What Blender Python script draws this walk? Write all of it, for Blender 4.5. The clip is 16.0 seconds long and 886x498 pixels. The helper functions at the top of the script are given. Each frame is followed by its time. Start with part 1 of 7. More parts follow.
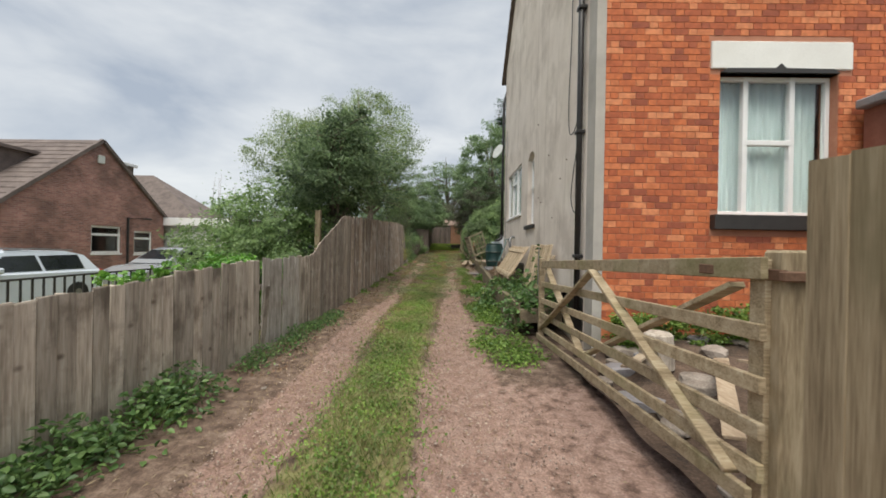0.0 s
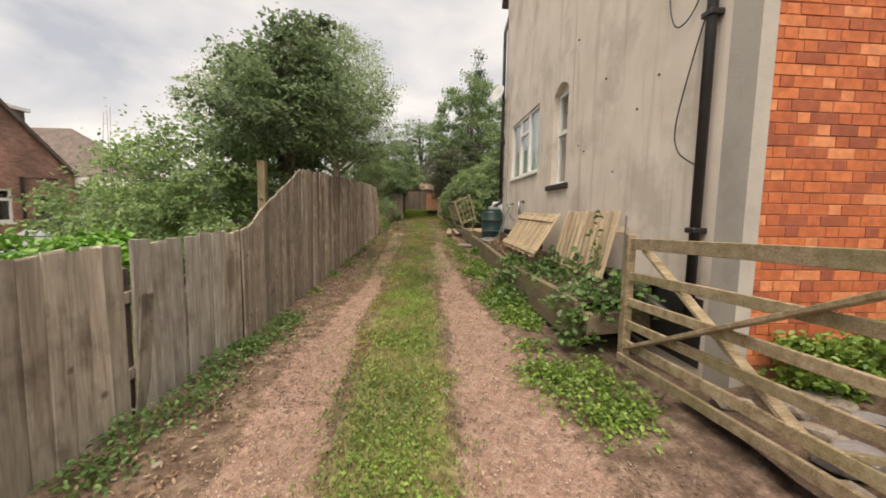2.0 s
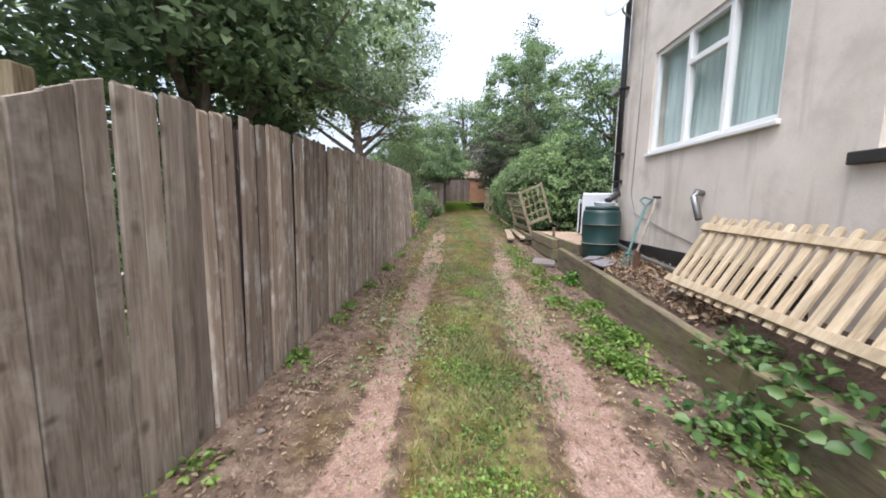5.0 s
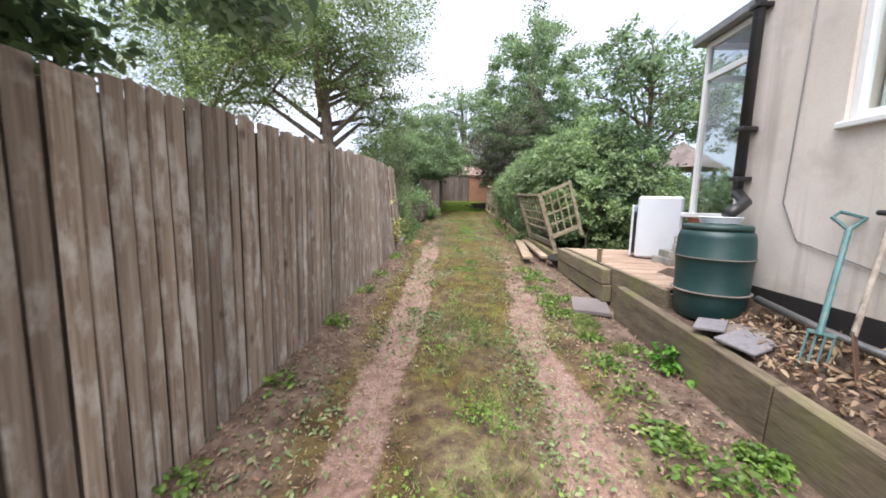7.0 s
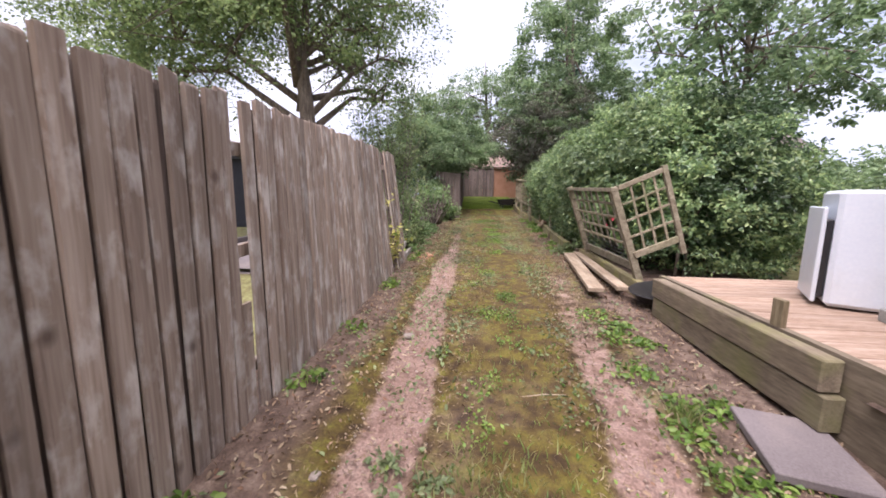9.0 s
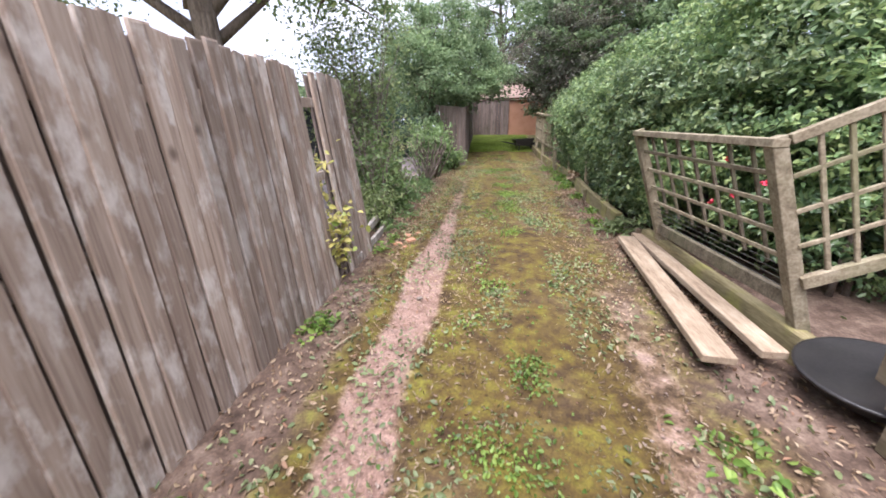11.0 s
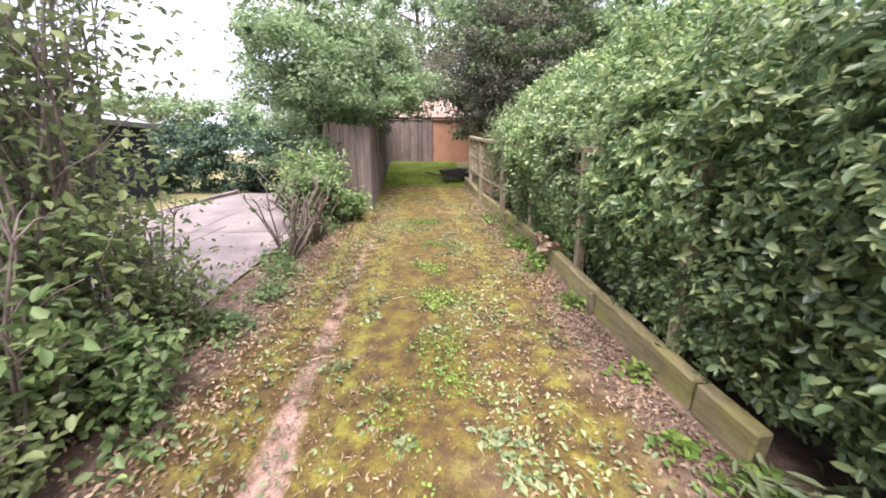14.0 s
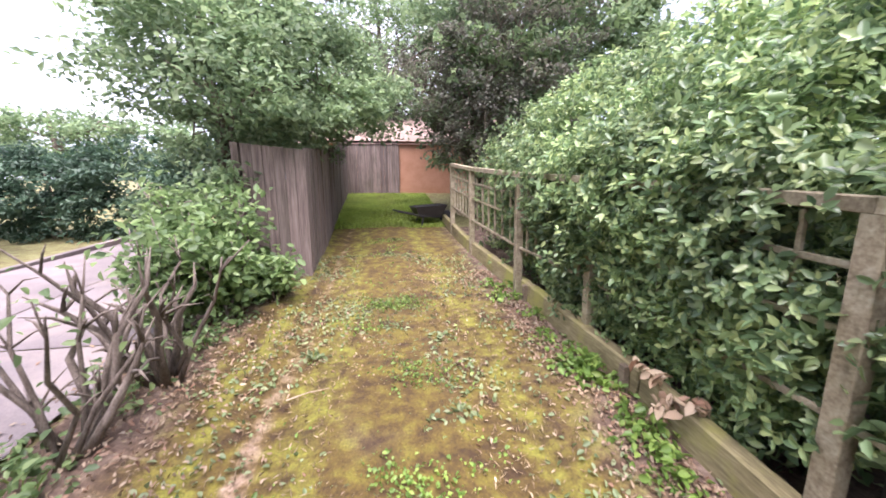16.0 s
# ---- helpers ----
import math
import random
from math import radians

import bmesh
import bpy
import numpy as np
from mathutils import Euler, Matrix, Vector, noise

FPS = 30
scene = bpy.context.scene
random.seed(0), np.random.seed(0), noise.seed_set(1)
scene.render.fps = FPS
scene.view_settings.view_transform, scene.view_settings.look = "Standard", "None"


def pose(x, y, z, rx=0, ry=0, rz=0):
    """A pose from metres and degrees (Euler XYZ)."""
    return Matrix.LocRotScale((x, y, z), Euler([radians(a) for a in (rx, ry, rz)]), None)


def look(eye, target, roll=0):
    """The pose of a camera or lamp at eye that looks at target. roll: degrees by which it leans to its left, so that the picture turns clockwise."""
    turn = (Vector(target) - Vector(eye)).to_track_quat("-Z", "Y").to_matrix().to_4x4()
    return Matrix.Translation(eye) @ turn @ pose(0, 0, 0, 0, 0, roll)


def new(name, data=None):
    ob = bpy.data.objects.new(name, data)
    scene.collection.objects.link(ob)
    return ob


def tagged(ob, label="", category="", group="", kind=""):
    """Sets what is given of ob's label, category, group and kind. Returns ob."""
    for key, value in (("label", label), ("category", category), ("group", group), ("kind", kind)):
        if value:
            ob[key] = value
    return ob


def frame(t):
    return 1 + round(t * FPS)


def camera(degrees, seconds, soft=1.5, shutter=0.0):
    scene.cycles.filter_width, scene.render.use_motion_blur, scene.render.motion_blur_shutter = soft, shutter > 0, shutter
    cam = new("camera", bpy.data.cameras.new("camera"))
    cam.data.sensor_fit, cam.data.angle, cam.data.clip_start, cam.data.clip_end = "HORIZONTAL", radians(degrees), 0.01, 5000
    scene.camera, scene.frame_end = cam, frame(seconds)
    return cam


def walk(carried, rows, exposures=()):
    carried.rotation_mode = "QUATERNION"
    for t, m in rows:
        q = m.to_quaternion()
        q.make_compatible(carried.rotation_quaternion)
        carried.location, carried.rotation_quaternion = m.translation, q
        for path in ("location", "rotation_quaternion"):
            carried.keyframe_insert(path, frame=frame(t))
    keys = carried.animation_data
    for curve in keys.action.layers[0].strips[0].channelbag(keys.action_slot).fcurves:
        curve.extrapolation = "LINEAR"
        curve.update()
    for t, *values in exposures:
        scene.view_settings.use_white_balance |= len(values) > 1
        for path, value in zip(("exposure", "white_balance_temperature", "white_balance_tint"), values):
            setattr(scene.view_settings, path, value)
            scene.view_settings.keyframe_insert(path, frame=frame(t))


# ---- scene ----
cam = camera(101.3, 16.0, soft=1.75, shutter=0.15)
METRES, EYE, TILT, LEAN, TURN = 21.1, 1.5, 0.0, 0.0, 1.8
ROWS = [
    (0.0, 0.0, 0.0, 0.0, 0.0, -0.08, -1.05),
    (0.5, -0.0078, 0.0234, -0.0019, 0.06, -0.08, -1.01),
    (1.0, -0.0139, 0.0489, -0.0021, -0.11, -1.14, -0.99),
    (1.5, -0.0188, 0.0776, 0.0003, -1.45, -3.18, -0.9),
    (2.0, -0.025, 0.1088, 0.0013, -4.96, -5.38, -0.88),
    (2.5, -0.0301, 0.1412, 0.0016, -7.81, -6.42, -0.81),
    (3.0, -0.0346, 0.1762, 0.0034, -7.69, -6.96, -0.73),
    (3.5, -0.0372, 0.209, 0.0057, -6.47, -7.22, -0.75),
    (4.0, -0.0375, 0.2421, 0.0063, -3.8, -6.79, -0.78),
    (6.5, -0.0311, 0.4055, 0.0146, 4.23, -7.35, -1.42),
    (7.0, -0.0316, 0.4383, 0.0159, 0.79, -7.3, -1.42),
    (7.5, -0.0317, 0.4698, 0.0168, -1.61, -7.3, -1.3),
    (8.0, -0.032, 0.5013, 0.0185, -1.66, -7.26, -1.22),
    (8.5, -0.0317, 0.5318, 0.0187, 2.59, -7.18, -1.25),
    (11.0, -0.0235, 0.6804, 0.0287, 6.22, -17.84, 0.46),
    (11.5, -0.0227, 0.7108, 0.0308, -1.27, -18.17, 0.21),
    (12.0, -0.0235, 0.7405, 0.0327, -2.72, -18.14, 0.14),
    (12.5, -0.0211, 0.77, 0.0348, -3.32, -17.83, 0.18),
    (13.0, -0.0191, 0.801, 0.0363, -3.84, -16.01, 0.01),
    (13.5, -0.0166, 0.8331, 0.0371, -4.24, -15.36, -0.01),
    (14.0, -0.0127, 0.8654, 0.0388, -5.03, -14.92, -0.04),
    (14.5, -0.0118, 0.8974, 0.0401, -6.03, -14.72, -0.14),
    (15.0, -0.0103, 0.9298, 0.0406, -8.34, -14.09, -0.02),
    (15.5, -0.0104, 0.9621, 0.043, -9.02, -12.84, -0.02),
    (16.0, -0.0101, 0.9934, 0.0445, -10.63, -10.97, -0.01),
]
EXPOSURES = [(0.0, 0.42, 6450, 8), (1.5, 0.55, 7000, 12), (2.1, 0.72, 7500, 14), (2.5, 0.87, 6200, 14), (3.0, 1.03, 5750, 12), (4.2, 1.14, 5800, 13), (6.5, 1.45, 6000, 14), (7.5, 1.38, 6000, 18), (8.5, 1.25, 6100, 27), (11.0, 1.56, 5900, 22), (13.0, 1.86, 5950, 21), (14.5, 2.1, 6250, 29), (15.2, 2.04, 6150, 28), (16.0, 2.14, 5950, 30)]
walk(cam, [(t, pose(0, 0, EYE, TILT, LEAN, TURN) @ pose(METRES * x, METRES * y, METRES * z, 90 + pitch, roll, yaw)) for t, x, y, z, yaw, pitch, roll in ROWS], EXPOSURES)

# ---- sky and sun: bright overcast ----
SUN_ELEVATION, SUN_AZIMUTH = radians(66), radians(188)
world = bpy.data.worlds.new("overcast_sky")
scene.world = world
world.use_nodes = True
wn, wl = world.node_tree.nodes, world.node_tree.links
wn.clear()
w_out, w_bg, w_mix = wn.new("ShaderNodeOutputWorld"), wn.new("ShaderNodeBackground"), wn.new("ShaderNodeMix")
w_mix.data_type = "RGBA"
w_sky = wn.new("ShaderNodeTexSky")
w_sky.sky_type, w_sky.sun_disc, w_sky.sun_elevation, w_sky.sun_rotation = "NISHITA", False, SUN_ELEVATION, SUN_AZIMUTH
w_co, w_map, w_noise, w_ramp = wn.new("ShaderNodeTexCoord"), wn.new("ShaderNodeMapping"), wn.new("ShaderNodeTexNoise"), wn.new("ShaderNodeValToRGB")
w_map.inputs["Scale"].default_value = (1.6, 1.6, 4.5)
w_map.inputs["Location"].default_value = (0.4, 0.2, 0.1)
w_noise.inputs["Scale"].default_value, w_noise.inputs["Detail"].default_value, w_noise.inputs["Roughness"].default_value = 1.3, 6, 0.52
w_noise.inputs["Distortion"].default_value = 0.3
w_ramp.color_ramp.elements[0].position, w_ramp.color_ramp.elements[0].color = 0.36, (3.9, 4.35, 5.1, 1)
w_ramp.color_ramp.elements[1].position, w_ramp.color_ramp.elements[1].color = 0.68, (7.5, 7.6, 7.7, 1)
w_mix.inputs["Factor"].default_value = 0.9
wl.new(w_co.outputs["Generated"], w_map.inputs["Vector"])
wl.new(w_map.outputs["Vector"], w_noise.inputs["Vector"])
wl.new(w_noise.outputs["Fac"], w_ramp.inputs["Fac"])
wl.new(w_sky.outputs["Color"], w_mix.inputs[6])
wl.new(w_ramp.outputs["Color"], w_mix.inputs[7])
wl.new(w_mix.outputs[2], w_bg.inputs["Color"])
w_bg.inputs["Strength"].default_value = 0.088
wl.new(w_bg.outputs["Background"], w_out.inputs["Surface"])
sun_data = bpy.data.lights.new("sun", "SUN")
sun_data.energy, sun_data.angle, sun_data.color = 3.4, radians(55), (1.0, 0.94, 0.84)
sun = new("sun", sun_data)
sun.matrix_world = look((0, 0, 30), (30 * math.cos(SUN_ELEVATION) * -math.sin(SUN_AZIMUTH), 30 * math.cos(SUN_ELEVATION) * -math.cos(SUN_AZIMUTH), 30 - 30 * math.sin(SUN_ELEVATION)))


# ---- materials ----
def shader(name):
    m = bpy.data.materials.new(name)
    m.use_nodes = True
    nt = m.node_tree
    return m, nt.nodes, nt.links, nt.nodes["Principled BSDF"]


def ramp_of(nodes, colours, lo=0.3, hi=0.7):
    r = nodes.new("ShaderNodeValToRGB")
    e = r.color_ramp.elements
    while len(e) < len(colours):
        e.new(0.5)
    for i, c in enumerate(colours):
        e[i].position = lo + (hi - lo) * i / (len(colours) - 1)
        e[i].color = (*c, 1)
    return r


def noise_of(nodes, links, vec, scale, detail=4, rough=0.55):
    n = nodes.new("ShaderNodeTexNoise")
    n.inputs["Scale"].default_value, n.inputs["Detail"].default_value, n.inputs["Roughness"].default_value = scale, detail, rough
    links.new(vec, n.inputs["Vector"])
    return n


def mix_rgb(nodes, links, fac, a, b, blend="MIX"):
    mx = nodes.new("ShaderNodeMix")
    mx.data_type, mx.blend_type = "RGBA", blend
    for sock, val in ((mx.inputs["Factor"], fac), (mx.inputs[6], a), (mx.inputs[7], b)):
        if isinstance(val, (int, float)):
            sock.default_value = val
        elif isinstance(val, tuple):
            sock.default_value = (*val, 1)
        else:
            links.new(val, sock)
    return mx.outputs[2]


def coords(nodes, links, stretch=(1, 1, 1), random_shift=False):
    co, mp = nodes.new("ShaderNodeTexCoord"), nodes.new("ShaderNodeMapping")
    mp.inputs["Scale"].default_value = stretch
    links.new(co.outputs["Object"], mp.inputs["Vector"])
    if random_shift:
        info, mul = nodes.new("ShaderNodeObjectInfo"), nodes.new("ShaderNodeMath")
        mul.operation, mul.inputs[1].default_value = "MULTIPLY", 57.0
        links.new(info.outputs["Random"], mul.inputs[0])
        links.new(mul.outputs[0], mp.inputs["Location"])
    return mp.outputs["Vector"]


def bump_of(nodes, links, bsdf, height, strength, distance):
    b = nodes.new("ShaderNodeBump")
    b.inputs["Strength"].default_value, b.inputs["Distance"].default_value = strength, distance
    links.new(height, b.inputs["Height"])
    links.new(b.outputs["Normal"], bsdf.inputs["Normal"])


def surface(name, colours, scale=6, fine=60, rough=0.8, metal=0.0, stretch=(1, 1, 1), bump=0.4, depth=0.004, stain=None, stain_amount=0.5, stain_scale=1.5, per_piece=0.0, streak=None, knots=None):
    """A matt surface with colour at two scales, stains, relief, and a shift of tone from piece to piece."""
    m, nodes, links, bsdf = shader(name)
    vec = coords(nodes, links, stretch, True)
    coarse, grain = noise_of(nodes, links, vec, scale), noise_of(nodes, links, vec, fine, 3)
    both = nodes.new("ShaderNodeMath")
    both.operation = "MULTIPLY_ADD"
    both.inputs[1].default_value = 0.45
    links.new(grain.outputs["Fac"], both.inputs[0])
    half = nodes.new("ShaderNodeMath")
    half.operation, half.inputs[1].default_value = "MULTIPLY", 0.55
    links.new(coarse.outputs["Fac"], half.inputs[0])
    links.new(half.outputs[0], both.inputs[2])
    r = ramp_of(nodes, colours, 0.36, 0.64)
    links.new(both.outputs[0], r.inputs["Fac"])
    col = r.outputs["Color"]
    if stain:
        plain = coords(nodes, links, (1, 1, 1), True)
        s = noise_of(nodes, links, plain, stain_scale, 5, 0.6)
        sr = ramp_of(nodes, [(0, 0, 0), (stain_amount,) * 3], 0.5, 0.66)
        links.new(s.outputs["Fac"], sr.inputs["Fac"])
        col = mix_rgb(nodes, links, sr.outputs["Color"], col, stain)
    if streak:
        runs = coords(nodes, links, (7, 7, 0.45), True)
        s = noise_of(nodes, links, runs, 1.0, 3, 0.5)
        sr = ramp_of(nodes, [(0, 0, 0), (0.55,) * 3], 0.56, 0.74)
        links.new(s.outputs["Fac"], sr.inputs["Fac"])
        col = mix_rgb(nodes, links, sr.outputs["Color"], col, streak)
    if knots:
        spots = nodes.new("ShaderNodeTexVoronoi")
        spots.inputs["Scale"].default_value = 4.2
        links.new(coords(nodes, links, (1.0, 1.0, 1.5), True), spots.inputs["Vector"])
        sr = ramp_of(nodes, [(0.8,) * 3, (0, 0, 0)], 0.05, 0.16)
        links.new(spots.outputs["Distance"], sr.inputs["Fac"])
        col = mix_rgb(nodes, links, sr.outputs["Color"], col, knots)
    if per_piece:
        info = nodes.new("ShaderNodeObjectInfo")
        hsv = nodes.new("ShaderNodeHueSaturation")
        mr = nodes.new("ShaderNodeMapRange")
        mr.inputs["To Min"].default_value, mr.inputs["To Max"].default_value = 1 - per_piece, 1 + per_piece
        links.new(info.outputs["Random"], mr.inputs["Value"])
        links.new(mr.outputs["Result"], hsv.inputs["Value"])
        links.new(col, hsv.inputs["Color"])
        col = hsv.outputs["Color"]
    links.new(col, bsdf.inputs["Base Color"])
    bsdf.inputs["Roughness"].default_value, bsdf.inputs["Metallic"].default_value = rough, metal
    if bump:
        bump_of(nodes, links, bsdf, both.outputs[0], bump, depth)
    return m


def foliage(name, colours, rough=0.42, through_light=0.3):
    """Leaves: a tone of its own for each leaf, gloss, and some light coming through."""
    m, nodes, links, bsdf = shader(name)
    geo = nodes.new("ShaderNodeNewGeometry")
    r = ramp_of(nodes, colours, 0.0, 1.0)
    links.new(geo.outputs["Random Per Island"], r.inputs["Fac"])
    vec = coords(nodes, links)
    big = noise_of(nodes, links, vec, 0.9, 2)
    br = ramp_of(nodes, [(0.7, 0.7, 0.7), (1.25, 1.25, 1.15)], 0.35, 0.65)
    links.new(big.outputs["Fac"], br.inputs["Fac"])
    col = mix_rgb(nodes, links, 1.0, r.outputs["Color"], br.outputs["Color"], "MULTIPLY")
    links.new(col, bsdf.inputs["Base Color"])
    bsdf.inputs["Roughness"].default_value = rough
    tr, mx = nodes.new("ShaderNodeBsdfTranslucent"), nodes.new("ShaderNodeMixShader")
    links.new(col, tr.inputs["Color"])
    mx.inputs["Fac"].default_value = through_light
    links.new(bsdf.outputs["BSDF"], mx.inputs[1])
    links.new(tr.outputs["BSDF"], mx.inputs[2])
    links.new(mx.outputs["Shader"], nodes["Material Output"].inputs["Surface"])
    return m


def glass_of(name, tint=(0.9, 0.95, 0.95)):
    m, nodes, links, bsdf = shader(name)
    bsdf.inputs["Base Color"].default_value = (*tint, 1)
    bsdf.inputs["Roughness"].default_value, bsdf.inputs["IOR"].default_value = 0.02, 1.45
    bsdf.inputs["Transmission Weight"].default_value = 1.0
    return m


LONG = (14, 14, 1.2)
M_FENCE_OLD = surface("weathered_fence_wood", [(0.25, 0.21, 0.17), (0.4, 0.345, 0.286), (0.52, 0.465, 0.4)], 1.2, 5, 0.9, stretch=LONG, bump=0.5, knots=(0.09, 0.065, 0.05), stain=(0.08, 0.06, 0.045), stain_amount=0.7, stain_scale=2.5, per_piece=0.33, streak=(0.1, 0.078, 0.06))
M_FENCE = surface("brown_fence_wood", [(0.175, 0.128, 0.1), (0.275, 0.213, 0.168), (0.37, 0.3, 0.245)], 1.1, 5, 0.9, stretch=LONG, bump=0.4, stain=(0.52, 0.48, 0.44), stain_amount=0.85, stain_scale=7.5, per_piece=0.28, streak=(0.13, 0.09, 0.066), knots=(0.085, 0.055, 0.04))
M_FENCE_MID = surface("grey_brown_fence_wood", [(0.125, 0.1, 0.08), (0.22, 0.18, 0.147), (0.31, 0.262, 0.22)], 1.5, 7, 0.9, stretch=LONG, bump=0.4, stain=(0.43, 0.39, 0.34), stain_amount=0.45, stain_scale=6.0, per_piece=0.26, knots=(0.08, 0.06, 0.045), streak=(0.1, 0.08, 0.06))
M_BLOCK = surface("concrete_block", [(0.22, 0.212, 0.195), (0.31, 0.3, 0.28), (0.39, 0.38, 0.36)], 4, 60, 0.92, bump=0.5, stain=(0.2, 0.21, 0.15), stain_amount=0.5, per_piece=0.18)
M_TEAL = surface("teal_painted_metal", [(0.06, 0.15, 0.15), (0.11, 0.22, 0.22)], 5, 60, 0.5, bump=0.1, stain=(0.25, 0.24, 0.2), stain_amount=0.5, stain_scale=8)
M_GATE = surface("gate_wood", [(0.17, 0.125, 0.07), (0.31, 0.24, 0.15), (0.43, 0.36, 0.25)], 1.2, 8, 0.85, stretch=(1.6, 12, 12), bump=0.5, stain=(0.17, 0.17, 0.06), stain_amount=0.5, per_piece=0.12)
M_POST = surface("post_wood", [(0.15, 0.11, 0.065), (0.27, 0.21, 0.13), (0.37, 0.3, 0.2)], 1.2, 8, 0.88, stretch=LONG, bump=0.6, stain=(0.12, 0.1, 0.05), stain_amount=0.6, per_piece=0.12)
M_SLEEPER = surface("sleeper_wood", [(0.1, 0.078, 0.052), (0.16, 0.125, 0.084), (0.23, 0.185, 0.128)], 1.2, 7, 0.9, stretch=(10, 1.4, 10), bump=0.6, stain=(0.17, 0.18, 0.05), stain_amount=0.5, stain_scale=1.6, per_piece=0.15)
M_SLEEPER_MOSS = surface("mossy_sleeper_wood", [(0.12, 0.098, 0.05), (0.205, 0.175, 0.085), (0.29, 0.25, 0.14)], 1.2, 7, 0.92, stretch=(10, 1.4, 10), bump=0.6, stain=(0.26, 0.26, 0.06), stain_amount=0.95, stain_scale=1.7, per_piece=0.15)
M_PALE = surface("pale_picket_wood", [(0.33, 0.25, 0.16), (0.5, 0.39, 0.26), (0.62, 0.51, 0.37)], 1.2, 8, 0.8, stretch=LONG, bump=0.4, stain=(0.25, 0.2, 0.13), stain_amount=0.5, per_piece=0.15)
M_DECK = surface("deck_wood", [(0.22, 0.14, 0.09), (0.36, 0.25, 0.18), (0.46, 0.35, 0.27)], 1.2, 8, 0.75, stretch=(1.6, 12, 12), bump=0.4, per_piece=0.15)
M_PLANK = surface("sawn_plank_wood", [(0.2, 0.145, 0.095), (0.32, 0.245, 0.17), (0.42, 0.345, 0.255)], 1.2, 8, 0.85, stretch=(12, 1.6, 12), bump=0.5, stain=(0.2, 0.15, 0.1), per_piece=0.1)
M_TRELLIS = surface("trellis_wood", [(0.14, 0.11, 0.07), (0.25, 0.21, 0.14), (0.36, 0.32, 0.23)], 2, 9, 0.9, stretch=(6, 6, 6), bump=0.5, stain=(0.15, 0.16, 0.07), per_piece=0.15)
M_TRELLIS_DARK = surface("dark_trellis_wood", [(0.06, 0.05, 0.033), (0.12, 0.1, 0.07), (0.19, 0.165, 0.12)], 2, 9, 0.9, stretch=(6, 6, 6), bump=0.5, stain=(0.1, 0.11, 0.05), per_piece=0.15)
M_RENDER = surface("wall_render", [(0.58, 0.512, 0.45), (0.675, 0.605, 0.54), (0.75, 0.68, 0.618)], 1.2, 160, 0.92, bump=0.35, depth=0.004, stain=(0.42, 0.36, 0.31), stain_amount=0.6, stain_scale=1.3, streak=(0.38, 0.32, 0.27))
# Wall render again, coloured darker to offset the sun on the front edge.
M_RENDER_TONED = surface("toned_down_render", [(0.35, 0.33, 0.3), (0.43, 0.405, 0.37), (0.5, 0.475, 0.44)], 3, 120, 0.92, bump=0.5, stain=(0.2, 0.19, 0.17), stain_amount=0.5)
M_BRICK = surface("orange_brick", [(0.2, 0.075, 0.05), (0.28, 0.11, 0.075), (0.34, 0.15, 0.1)], 3, 70, 0.85, bump=0.4, depth=0.002, stain=(0.2, 0.06, 0.035), stain_amount=0.6, stain_scale=2.0, per_piece=0.3)
M_MORTAR = surface("mortar", [(0.36, 0.15, 0.09), (0.46, 0.22, 0.14)], 8, 120, 0.95, bump=0.4)
M_STONE_WHITE = surface("white_painted_stone", [(0.7, 0.7, 0.67), (0.8, 0.8, 0.77)], 3, 60, 0.7, bump=0.15, stain=(0.55, 0.54, 0.5), stain_amount=0.35)
M_UPVC = surface("white_window_plastic", [(0.76, 0.77, 0.77), (0.82, 0.82, 0.82)], 2, 30, 0.35, bump=0.0, stain=(0.6, 0.6, 0.57), stain_amount=0.3)
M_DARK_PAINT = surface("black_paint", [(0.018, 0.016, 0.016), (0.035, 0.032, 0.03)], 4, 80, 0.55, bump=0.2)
M_BLACK_PLASTIC = surface("black_plastic", [(0.012, 0.011, 0.012), (0.028, 0.026, 0.026)], 5, 60, 0.4, bump=0.08)
M_GREEN_PLASTIC = surface("green_plastic", [(0.008, 0.034, 0.033), (0.014, 0.048, 0.046)], 3, 60, 0.45, bump=0.1, stain=(0.07, 0.09, 0.075), stain_amount=0.4)
M_WHITE_METAL = surface("white_enamel", [(0.68, 0.72, 0.78), (0.76, 0.79, 0.83)], 2, 40, 0.35, bump=0.03, stain=(0.55, 0.55, 0.53), stain_amount=0.3)
M_GREY_METAL = surface("grey_metal", [(0.2, 0.2, 0.2), (0.34, 0.34, 0.34)], 6, 70, 0.45, 0.8, bump=0.15, stain=(0.2, 0.1, 0.05), stain_amount=0.4)
M_RUST = surface("rusty_iron", [(0.1, 0.055, 0.035), (0.19, 0.11, 0.07)], 8, 60, 0.85, 0.3, bump=0.3)
M_CURTAIN = surface("net_curtain", [(0.42, 0.5, 0.5), (0.56, 0.63, 0.62)], 4, 40, 0.9, bump=0.1, stretch=(8, 8, 0.6))
M_GLASS = glass_of("window_glass")
M_SMOKED = glass_of("dull_glass", (0.72, 0.75, 0.74))
M_DARK_GLASS = surface("tinted_glass", [(0.012, 0.014, 0.017), (0.022, 0.026, 0.03)], 2, 20, 0.05, bump=0.0)
M_SOIL = surface("dark_soil", [(0.032, 0.021, 0.015), (0.08, 0.052, 0.036), (0.145, 0.1, 0.072)], 4, 45, 0.95, bump=1.0, depth=0.02)
M_STONE = surface("grey_stone", [(0.14, 0.115, 0.095), (0.225, 0.19, 0.16), (0.31, 0.27, 0.235)], 5, 60, 0.9, bump=0.6, depth=0.006, per_piece=0.2)
